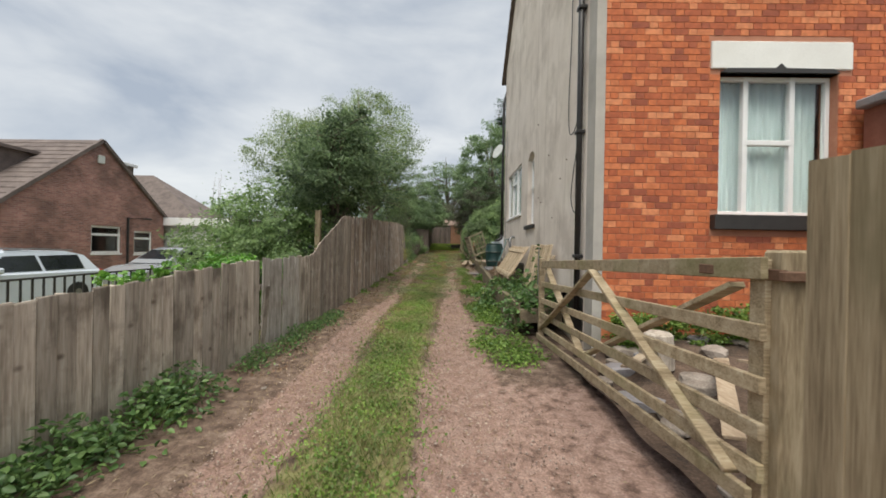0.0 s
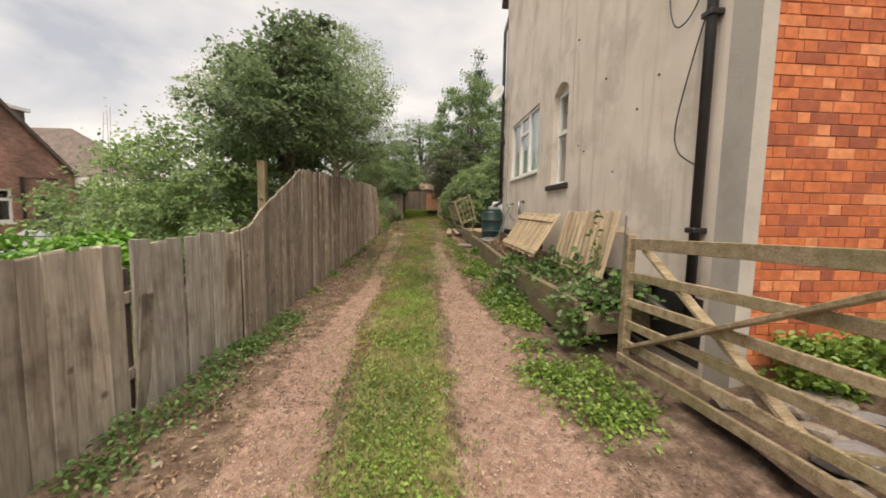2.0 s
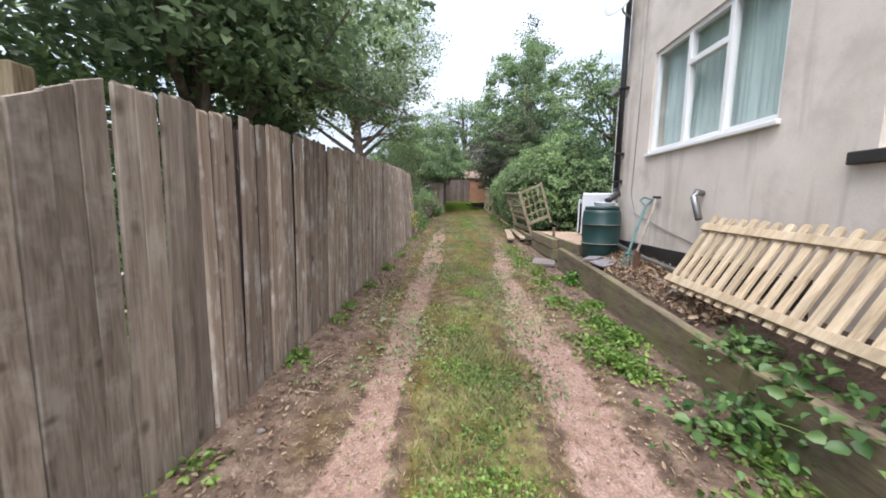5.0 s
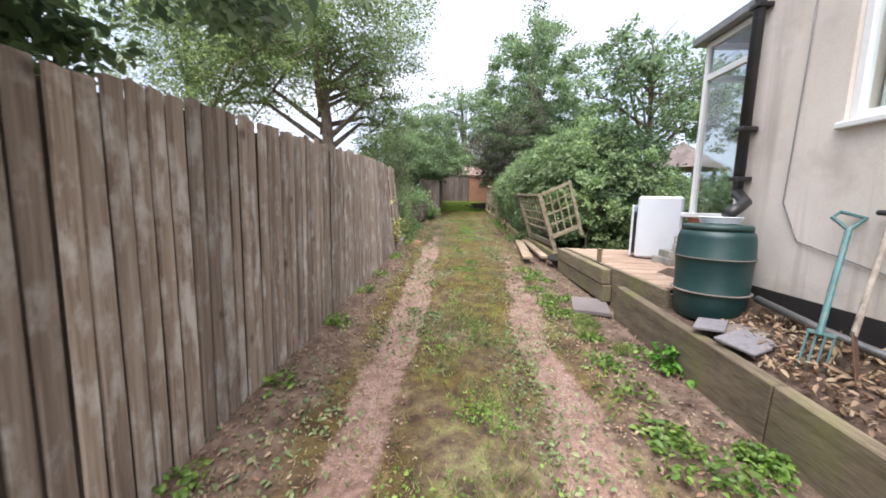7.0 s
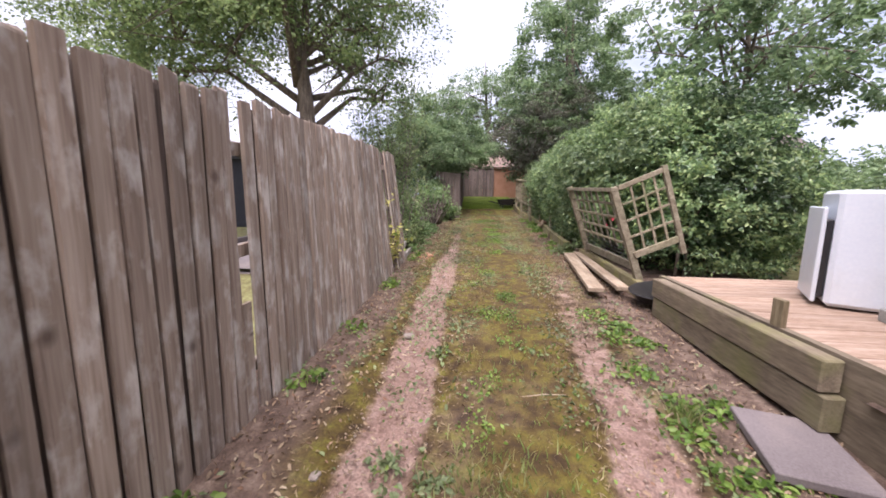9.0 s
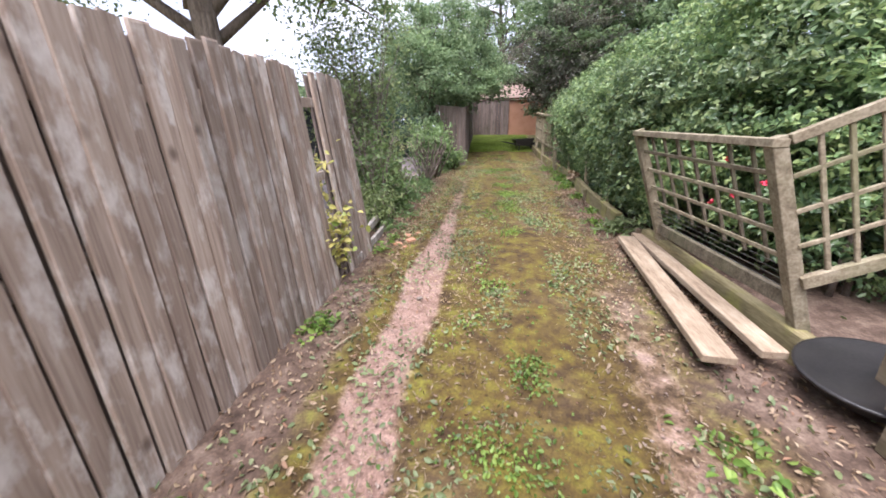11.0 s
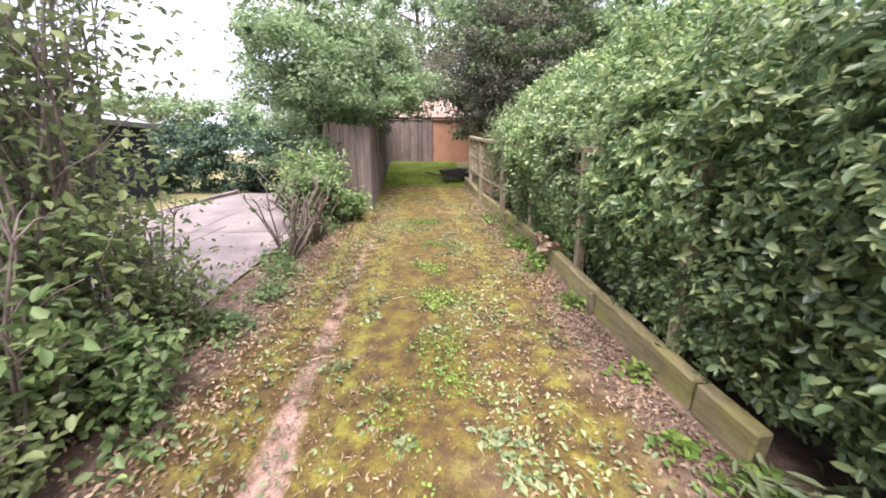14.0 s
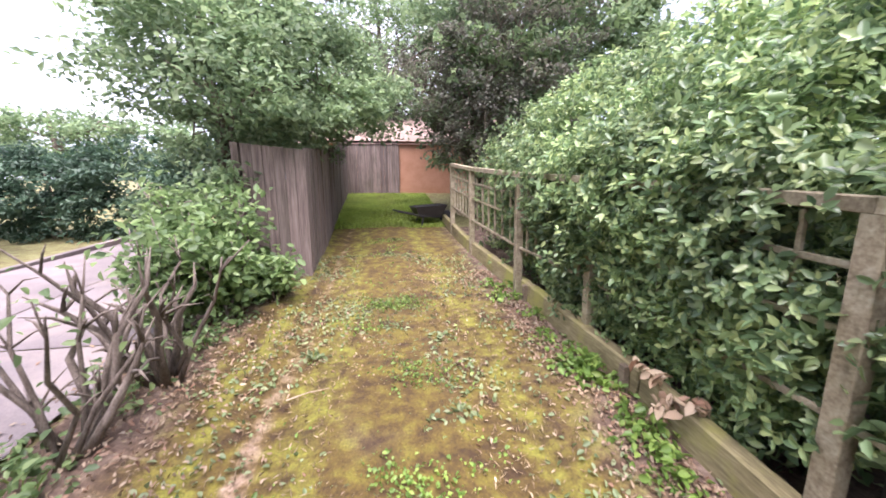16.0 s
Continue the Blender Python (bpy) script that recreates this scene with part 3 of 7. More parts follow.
# ---- boundary fence beside the lane ----
def board_mesh(width, height, thick, seed):
    """One rough vertical board, its top cut a little askew, standing at its foot."""
    r = random.Random(seed)
    bm = bmesh.new()
    box(bm, (-thick / 2, -width / 2, 0), (thick / 2, width / 2, height), None, 0.003)
    for v in bm.verts:
        if v.co.z > height * 0.5:
            v.co.z += v.co.y * r.uniform(-0.15, 0.15)
            v.co.y += r.uniform(-0.004, 0.004)
        v.co.x += r.uniform(-0.002, 0.002)
    me = bpy.data.meshes.new("board")
    bm.to_mesh(me)
    bm.free()
    return me


def fence_x(y):
    return float(np.interp(y, [-3, 3, 5, 6.3, 8, 17.6], [-2.72, -2.72, -2.62, -2.52, -2.46, -2.40]))


def fence_top(y):
    return float(np.interp(y, [-3, 2.1, 2.95, 3.4, 4.6, 6.2, 6.4, 6.9, 7.3, 8.0, 12.5, 17.0, 18.6], [1.05, 1.10, 1.15, 1.21, 1.29, 1.33, 1.38, 1.66, 1.85, 2.19, 2.40, 2.62, 2.68]))


def fence_run(thing_ob, y0, y1, pitch, material, meshes, turn, gaps=(), back=0.0):
    r = random.Random(int(y0 * 10) + 3)
    y = y0
    while y < y1:
        if not any(a < y < b for a, b in gaps):
            foot = float(zg(fence_x(y), y)) - 0.03
            tall = fence_top(y) - foot
            slope = (fence_top(y + 0.1) - fence_top(y - 0.1)) / 0.2
            tall += r.uniform(-1, 1) * (0.006 if slope > 0.2 else 0.02)
            me = r.choice(meshes)
            if slope > 0.2:
                w = max(v.co.y for v in me.vertices)
                cut = bmesh.new()
                box(cut, (-0.011, -w, 0), (0.011, w, tall), None, 0.003)
                for v in cut.verts:
                    v.co.z += slope * v.co.y if v.co.z > tall / 2 else 0.0
                me = bpy.data.meshes.new("board")
                cut.to_mesh(me)
                cut.free()
                tall = 1.0
            ob = part("board", me, material, thing_ob)
            ob.matrix_basis = pose(fence_x(y) - back + r.uniform(-0.006, 0.006), y, foot, r.uniform(-1.0, 1.0) * 0.5, r.uniform(-0.5, 0.5) - float(np.interp(y, [13.5, 15.5, 17.5], [0.0, 2.5, 6.5])), turn + r.uniform(-2.5, 2.5)) @ Matrix.Diagonal((1, 1, tall, 1))
        y += pitch * r.uniform(0.96, 1.04)


low_meshes = [board_mesh(w, 1.0, 0.02, s) for s, w in enumerate((0.118, 0.126, 0.122, 0.13, 0.114))]
tall_meshes = [board_mesh(w, 1.0, 0.024, s + 20) for s, w in enumerate((0.088, 0.092, 0.095, 0.085))]
wide_meshes = [board_mesh(w, 1.0, 0.024, s + 80) for s, w in enumerate((0.102, 0.108, 0.105, 0.11))]
for me in wide_meshes:
    me.materials.append(M_FENCE)
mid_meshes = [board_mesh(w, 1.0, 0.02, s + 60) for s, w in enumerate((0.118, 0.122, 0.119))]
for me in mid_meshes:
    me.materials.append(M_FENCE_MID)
for me in low_meshes:
    me.materials.append(M_FENCE_OLD)
for me in tall_meshes:
    me.materials.append(M_FENCE)
low_fence = thing("low_board_fence", "weathered grey low wooden board fence beside the lane", "fence")
pale_meshes = [board_mesh(w, 1.0, 0.022, s + 40) for s, w in enumerate((0.165, 0.18, 0.17))]
for me in pale_meshes:
    me.materials.append(M_FENCE_PALE)
fence_run(low_fence, -2.5, 4.86, 0.128, M_FENCE_OLD, low_meshes, -3)
fence_run(low_fence, 4.97, 5.85, 0.175, M_FENCE_PALE, pale_meshes, -2)
fence_run(low_fence, 5.9, 6.28, 0.128, M_FENCE_OLD, low_meshes, -3)
broken = part("board", low_meshes[1], M_FENCE_OLD, low_fence)
broken.matrix_basis = pose(-2.62, 4.9, -0.02, -5, 2, 4) @ Matrix.Diagonal((1, 1, 0.95, 1))
tall_fence = thing("tall_board_fence", "tall brown weathered wooden board fence along the lane", "fence")
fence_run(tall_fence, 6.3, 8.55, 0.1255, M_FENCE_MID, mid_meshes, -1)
fence_run(tall_fence, 8.6, 14.3, 0.114, M_FENCE, tall_meshes, 3, gaps=((13.76, 13.87),))
fence_run(tall_fence, 14.31, 18.4, 0.119, M_FENCE, wide_meshes, 5, gaps=((17.5, 17.64),))
# Back boards coloured darker than the front ones, which deepens the gaps' shade.
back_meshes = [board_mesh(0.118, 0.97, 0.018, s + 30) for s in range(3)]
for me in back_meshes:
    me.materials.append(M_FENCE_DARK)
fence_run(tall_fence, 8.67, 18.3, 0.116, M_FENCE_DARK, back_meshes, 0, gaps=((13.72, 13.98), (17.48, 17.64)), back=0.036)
stump = part("board", tall_meshes[1], M_FENCE, tall_fence, "board snapped off halfway up")
stump.matrix_basis = pose(fence_x(13.81), 13.81, 0.46, 0, 0, 2) @ Matrix.Diagonal((1, 1, 0.8, 1))
for y0, y1, h in ((-2.5, 3, 0.8), (3, 5, 0.84), (5, 6.2, 0.92), (-2.5, 3, 0.25), (3, 5, 0.29), (5, 6.2, 0.37)):
    part("rail", bar((fence_x(y0) - 0.05, y0, h), (fence_x(y1) - 0.05, y1, h + 0.04 * (y1 - max(y0, 2))), 0.04, 0.08), M_FENCE_OLD, low_fence)
for y0, y1, h0, h1 in ((6.3, 12.3, 0.55, 0.75), (12.3, 18.2, 0.75, 0.9), (6.4, 12.3, 1.2, 1.5), (12.3, 15.3, 1.5, 1.63), (8.0, 12.3, 1.95, 2.1), (12.3, 15.3, 2.1, 2.25)):
    part("rail", bar((fence_x(y0) - 0.075, y0, h0), (fence_x(y1) - 0.08 - 0.14 * (y1 > 18.5), y1, h1), 0.04, 0.08), M_FENCE, tall_fence)

for a, b in (((-2.47, 17.9, 0.9), (-2.56, 19.2, 0.98)), ((-2.42, 17.9, 0.78), (-2.46, 19.35, 0.86))):
    part("broken_rail", bar(a, b, 0.045, 0.09), M_FENCE_PALE, tall_fence, "bleached broken rail")
# Two posts added behind gaps in the boards, dark so the gaps look shaded.
part("post", bar((-2.6, 6.28, -0.1), (-2.6, 6.28, 1.3), 0.1, 0.09, up=(0, 1, 0)), M_FENCE_DARK, low_fence)
part("post", bar((-2.73, 4.9, -0.1), (-2.73, 4.9, 1.12), 0.1, 0.09, up=(0, 1, 0)), M_FENCE_DARK, low_fence)

for z0, z1, dx in ((1.63, 1.75, 0.11), (2.25, 2.4, 0.19)):
    part("rail", bar((fence_x(15.3) - 0.1, 15.3, z0), (fence_x(18.3) - 0.085 - dx, 18.3, z1), 0.04, 0.08), M_FENCE, tall_fence)

# ---- house with the rendered side wall ----
HOUSE = pose(1.86, 4.96, 0, 0, 0, 1.0)
SIDE_LEN, FRONT_LEN, EAVE, RIDGE = 7.9, 8.0, 7.7, 11.5
house = tagged(new("house"), "two-storey orange brick house with rendered side wall", "house")
house.matrix_world = HOUSE
WIN_F = (1.66, 3.22, 2.02, 3.92)
WIN_1, WIN_2 = (4.9, 7.05, 2.47, 3.85), (3.45, 4.1, 2.1, 3.72)
ARCH_TOP = 3.86
side = part("side_wall", wall_cells(bmesh.new(), [0.25, SIDE_LEN], [0.0, 1.15, EAVE], [WIN_1, (WIN_2[0], WIN_2[1], WIN_2[2], ARCH_TOP)], 0.25, True), M_RENDER, house, "beige rendered wall")
gable = bmesh.new()
for u in (0.0, 0.25):
    gable.faces.new([gable.verts.new((u, v, z)) for v, z in ((0, EAVE), (SIDE_LEN, EAVE), (SIDE_LEN / 2, RIDGE))])
part("gable", gable, M_RENDER, house)
front = part("front_wall", wall_cells(bmesh.new(), [0.13, FRONT_LEN], [0.0, EAVE], [WIN_F], 0.25), M_MORTAR, house, "orange brick front wall")
# Rendered edge facing the sun; its darker colour evens out that light.
part("render_return", boxes(((0.0, -0.02, 0.0), (0.128, 0.25, EAVE))), M_RENDER_TONED, house, "grey rendered edge strip, coloured darker against the sun on it")
back = part("back_wall", boxes(((0.25, SIDE_LEN - 0.25, 0), (FRONT_LEN, SIDE_LEN, EAVE))), M_RENDER, house)
far = part("far_wall", boxes(((FRONT_LEN, 0, 0), (FRONT_LEN + 0.25, SIDE_LEN, EAVE))), M_RENDER, house)
roof = bmesh.new()
for v0, v1 in ((-0.3, SIDE_LEN / 2), (SIDE_LEN + 0.3, SIDE_LEN / 2)):
    za = EAVE - 0.3 * (RIDGE - EAVE) / (SIDE_LEN / 2)
    quad = [roof.verts.new(p) for p in ((-0.12, v0, za), (FRONT_LEN + 0.3, v0, za), (FRONT_LEN + 0.3, v1, RIDGE), (-0.12, v1, RIDGE))]
    face = roof.faces.new(quad)
    ext = bmesh.ops.extrude_face_region(roof, geom=[face])
    for el in ext["geom"]:
        if isinstance(el, bmesh.types.BMVert):
            el.co.z += 0.14
part("roof", roof, M_ROOF, house)
# Floor slabs in black: the dimness of the unseen rooms is in their colour.
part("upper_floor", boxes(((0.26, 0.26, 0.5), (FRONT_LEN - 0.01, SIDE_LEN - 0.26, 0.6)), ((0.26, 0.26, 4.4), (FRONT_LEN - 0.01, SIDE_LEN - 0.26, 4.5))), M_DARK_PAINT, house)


# ---- rough masses ----
def hedge_foot(y):
    return np.interp(y, [16.6, 18.9, 20.0, 21.3, 23.0, 24.7, 27.2, 29.6], [0.98, 0.83, 0.72, 0.71, 0.79, 0.7, 0.52, 0.4])


def hedge_bulk(name, label, blobs, n, clumps, clump_r, size, mat, full=True, aspect=0.5, cat="hedge", spread=0.7, shell=0.6, face=(), face_n=0, sprigs=0):
    ob = thing(name, label, cat)
    pts, out = in_blobs(blobs, n, clumps, clump_r, shell)
    ground = zg(pts[:, 0], pts[:, 1])
    keep = pts[:, 2] > ground + 0.02
    if face:
        keep &= (pts[:, 0] > hedge_foot(pts[:, 1]) + 0.08) | (pts[:, 2] > ground + 0.6)
    part("foliage", leaves("foliage", pts[keep], size, out[keep], aspect, spread, full=full), mat, ob)
    if face:
        pts, out = in_blobs(face, face_n // 7, face_n // 120, clump_r * 0.9, 0.3)
        out = out + np.array([-0.5, 0.0, 0.3])
        keep = pts[:, 0] > hedge_foot(pts[:, 1]) + np.interp(pts[:, 2] - zg(pts[:, 0], pts[:, 1]), [0.2, 0.7, 1.3], [0.1, 0.0, -0.25])
        pts, out = pts[keep], out[keep]
        part("overhang", rosettes("overhang", pts, out, size * 0.9), mat, ob)
    if sprigs:
        pts, out = in_blobs(blobs, sprigs, max(8, sprigs // 20), clump_r, 0.93)
        keep = pts[:, 2] > zg(pts[:, 0], pts[:, 1]) + 0.15
        if face:
            keep &= pts[:, 0] > hedge_foot(pts[:, 1]) - 0.12
        part("outer_foliage", rosettes("outer_foliage", pts[keep], out[keep], size * 0.88), mat, ob)
    q = random.Random(name)
    for bl in blobs[::2]:
        g = float(zg(bl[0], bl[1]))
        for k in range(2):
            foot = (bl[0] + q.uniform(-0.2, 0.2), bl[1] + q.uniform(-0.3, 0.3), g - 0.05)
            end = (bl[0] + q.uniform(-0.6, 0.6) * bl[3], bl[1] + q.uniform(-0.6, 0.6) * bl[4], bl[2] + 0.5 * bl[5])
            mid = tuple((a + b) / 2 + q.uniform(-0.12, 0.12) for a, b in zip(foot, end))
            part("branch", tube(bmesh.new(), [foot, mid, end], [0.03, 0.02, 0.006], 6), M_BARK, ob, smooth=True)
    return ob


def tree(name, label, base, trunk_r, top, blobs, n, clumps, clump_r, size, mat, full=False, aspect=0.55, lean=(0, 0), limbs=7, cat="tree", bark=None, shell=0.5):
    ob = thing(name, label, cat, pose(*base))
    b = Vector(base)
    bm = bmesh.new()
    r = random.Random(name + str(base))
    h = top - base[2]
    pts = [Vector((lean[0] * t + 0.06 * h * math.sin(5 * t) * 0.3, lean[1] * t, h * t)) for t in (0, 0.15, 0.35, 0.6, 0.85, 1.0)]
    pts[0].z -= 0.1
    tube(bm, pts, [trunk_r * 1.35, trunk_r, trunk_r * 0.85, trunk_r * 0.55, trunk_r * 0.3, 0.015], 9)
    for k in range(limbs):
        t = r.uniform(0.25, 0.8)
        p0 = Vector((lean[0] * t, lean[1] * t, h * t))
        bl = r.choice(blobs)
        u = Vector((r.gauss(0, 1), r.gauss(0, 1), r.gauss(0.2, 0.7))).normalized()
        end = Vector((bl[0] + u.x * bl[3] * 0.8, bl[1] + u.y * bl[4] * 0.8, bl[2] + u.z * bl[5] * 0.8)) - b
        mid = p0.lerp(end, 0.5) + Vector((r.uniform(-0.2, 0.2), r.uniform(-0.2, 0.2), 0.15 * (end - p0).length))
        rr = trunk_r * (1 - t) * 0.6 + 0.012
        tube(bm, [p0, p0.lerp(mid, 0.5), mid, end], [rr, rr * 0.8, rr * 0.5, 0.006], 6)
        for q in range(3):
            s = mid.lerp(end, r.uniform(0, 0.7))
            e = s + Vector((r.gauss(0, 0.5), r.gauss(0, 0.5), r.gauss(0.2, 0.4))) * min(bl[3], 1.2)
            tube(bm, [s, s.lerp(e, 0.5) + Vector((0, 0, 0.05)), e], [rr * 0.4, rr * 0.25, 0.004], 5)
    part("trunk", bm, bark or M_BARK, ob, smooth=True)
    pts, out = in_blobs(blobs, n, clumps, clump_r, shell)
    keep = pts[:, 2] > zg(pts[:, 0], pts[:, 1]) + 0.05
    pts, out = pts[keep], out[keep]
    part("crown", leaves("crown", pts - np.array(base), size, out, aspect, 0.75, full=full), mat, ob)
    return ob


tree("broadleaf_tree", "dense dark green broadleaf tree behind the fence", (-3.3, 9.7, 0.0), 0.12, 5.0,
     [(-3.1, 9.6, 3.9, 0.95, 1.3, 1.1), (-2.8, 10.8, 3.9, 1.1, 1.5, 1.2), (-3.5, 8.7, 3.2, 0.6, 0.9, 0.9), (-2.9, 9.9, 4.6, 0.75, 0.9, 0.55), (-2.65, 9.8, 3.15, 0.45, 1.4, 0.55), (-3.7, 10.4, 3.4, 0.85, 1.2, 1.2)], 26000, 260, 0.2, 0.1, L_PLUM, limbs=12)
tree("birch_tree", "tall light green birch behind the fence", (-4.4, 18.9, 0.7), 0.16, 9.6,
     [(-4.8, 18.9, 7.2, 2.3, 2.4, 2.1), (-3.3, 19.3, 6.6, 1.5, 1.8, 1.5), (-4.4, 19.2, 8.4, 1.6, 1.6, 1.2), (-3.2, 20.4, 5.6, 1.0, 1.2, 1.4), (-6.2, 18.4, 6.0, 2.0, 1.8, 1.7), (-5.4, 17.8, 4.6, 1.5, 1.2, 1.0), (-3.9, 18.0, 5.2, 1.1, 1.2, 0.9), (-6.8, 18.2, 4.0, 1.5, 1.2, 0.9), (-3.5, 20.6, 4.0, 0.9, 1.0, 0.9), (-3.2, 19.8, 4.4, 0.8, 1.0, 0.9)], 60000, 480, 0.28, 0.075, L_BIRCH, lean=(-0.6, -0.2), limbs=30)
tree("birch_tree", "light green birch further from the lane", (-8.6, 19.6, 0.6), 0.15, 8.4,
     [(-8.6, 19.6, 6.2, 2.4, 2.2, 2.0), (-7.0, 19.0, 5.2, 1.6, 1.4, 1.3), (-8.0, 19.4, 7.0, 1.8, 2.0, 1.6), (-6.6, 18.6, 6.4, 1.8, 1.6, 1.4), (-5.0, 19.6, 5.3, 1.5, 1.4, 0.9)], 40000, 420, 0.26, 0.08, L_BIRCH, limbs=14)
tree("overhanging_tree", "leafy tree overhanging the fence at the lane's end", (-3.4, 27.2, 1.0), 0.12, 5.4,
     [(-3.2, 27.3, 4.0, 1.5, 1.9, 1.2), (-2.3, 28.6, 4.1, 1.4, 2.2, 1.1), (-3.2, 26.4, 3.2, 0.8, 0.8, 0.9), (-3.7, 27.4, 5.0, 1.0, 1.4, 1.3), (-2.0, 27.0, 3.5, 0.9, 1.2, 0.55), (-3.3, 26.6, 2.2, 0.7, 0.8, 0.9), (-1.4, 29.0, 4.1, 1.0, 1.5, 0.8), (-2.6, 28.0, 5.4, 1.3, 1.4, 0.9)], 42000, 270, 0.23, 0.1, L_FAR, limbs=14)
tree("dark_overhanging_tree", "dark brown-green tree arching over the lane", (1.3, 30.0, 1.0), 0.14, 6.8,
     [(1.2, 29.5, 4.5, 1.3, 1.6, 1.5), (0.1, 30.2, 4.6, 1.2, 1.5, 0.8), (-0.6, 31.2, 5.0, 1.0, 1.2, 0.7), (0.5, 29.2, 3.7, 0.6, 0.7, 0.6), (2.0, 28.6, 4.8, 1.5, 1.7, 1.9), (0.9, 28.4, 3.0, 0.5, 0.7, 0.9)], 21000, 240, 0.18, 0.085, L_DARK, limbs=40)
tree("round_tree", "large rounded green tree beyond the hedge", (3.2, 31, 1.0), 0.3, 10.5,
     [(3.2, 31, 7.3, 2.9, 2.8, 4.2), (2.0, 30, 4.4, 1.8, 2.0, 2.4), (4.8, 31, 4.6, 2.0, 2.2, 2.6)], 52000, 360, 0.32, 0.165, L_FAR, limbs=12)
tree("conifer_tree", "tall dark blue-green conifer in the distance", (5.0, 41, 1.0), 0.3, 17.5,
     [(5.0, 41, 4 + 1.6 * k, 2.6 - 0.27 * k, 2.6 - 0.27 * k, 1.3) for k in range(9)], 26000, 420, 0.3, 0.2, L_CONIFER, limbs=4)
tree("cherry_tree", "open-crowned light green tree in the garden", (4.9, 21.3, 1.0), 0.13, 7.0,
     [(4.9, 21.3, 5.2, 1.9, 2.0, 1.3), (3.3, 20.8, 5.4, 1.1, 1.2, 0.9), (6.6, 21.3, 5.0, 1.5, 1.6, 1.3), (4.4, 21, 6.4, 1.3, 1.3, 0.7)], 9000, 200, 0.2, 0.13, L_FAR, limbs=18, full=True)
HEDGE = [(1.6, 19.2 + 0.95 * k, 2.15 + 0.12 * math.sin(k * 2.3), 0.85 + 0.12 * math.sin(k * 1.7), 0.95, 1.25 + 0.15 * math.cos(k * 1.9)) for k in range(8)]
HEDGE_FACE = [(0.88, y0, z0, 0.24, 0.5, 0.5) for y0 in (19.3, 20.8, 22.8, 23.6, 24.4, 25.2) for z0 in (1.75, 2.4)] + [(0.85, 23.2, 1.6, 0.2, 0.5, 0.3), (0.8, 24.4, 1.7, 0.2, 0.5, 0.3), (0.98, 19.9, 1.45, 0.2, 0.4, 0.3)] + [(0.92, y0, z0, 0.2, 0.34, 0.42) for y0 in (21.2, 22.5) for z0 in (1.55, 2.0, 2.5)] + [(1.0, 20.3, 1.4, 0.2, 0.5, 0.3), (1.0, 20.9, 1.45, 0.18, 0.4, 0.3)]
HEDGE_FACE += [(float(hedge_foot(y0)) + 0.22, y0, float(zg(0.8, y0)) + z0, 0.13, 0.36, 0.26) for y0 in (19.4, 20.1, 20.8, 21.3, 22.5, 23.2, 23.9, 24.6) for z0 in (0.42, 0.8)]
HEDGE_FACE += [(float(hedge_foot(y0)) + 0.16, y0, float(zg(0.8, y0)) + z0, 0.18, 0.32, 0.28) for y0 in (19.1, 19.6, 20.1, 20.6, 21.1) for z0 in (0.6, 1.05, 1.5)]
HEDGE += [(1.25, 19.6 + 1.05 * k, 1.45, 0.42, 0.7, 0.5) for k in range(6)] + [(2.6, 19.5 + 1.6 * k, 2.7, 1.1, 1.2, 1.3) for k in range(5)] + [(2.7, 18.2, 1.9, 1.3, 1.0, 1.3), (1.5, 26.6, 2.1, 0.75, 1.0, 1.2)]
hedge_bulk("laurel_hedge", "dense glossy evergreen hedge behind the low sleepers", HEDGE + [(1.75, 18.5, 2.2, 0.7, 0.8, 1.3)], 120000, 1500, 0.13, 0.066, L_HEDGE, shell=0.74, face=HEDGE_FACE, face_n=135000, sprigs=29000)
hedge_bulk("garden_shrub", "leafy pale green shrub behind the low fence", [(-4.5, 8.9, 1.9, 1.0, 1.0, 1.1), (-3.7, 8.1, 1.4, 0.6, 0.9, 0.8), (-5.3, 9.2, 1.8, 0.7, 0.8, 1.0), (-3.5, 8.9, 1.6, 0.6, 0.8, 0.8), (-3.4, 7.2, 0.8, 0.45, 0.7, 0.6), (-4.2, 7.6, 1.0, 0.8, 0.8, 0.8), (-5.0, 8.2, 1.0, 0.8, 0.8, 0.9), (-5.9, 8.8, 1.4, 0.8, 0.8, 1.0)], 15000, 220, 0.16, 0.07, L_SHRUB, cat="shrub", sprigs=3600)


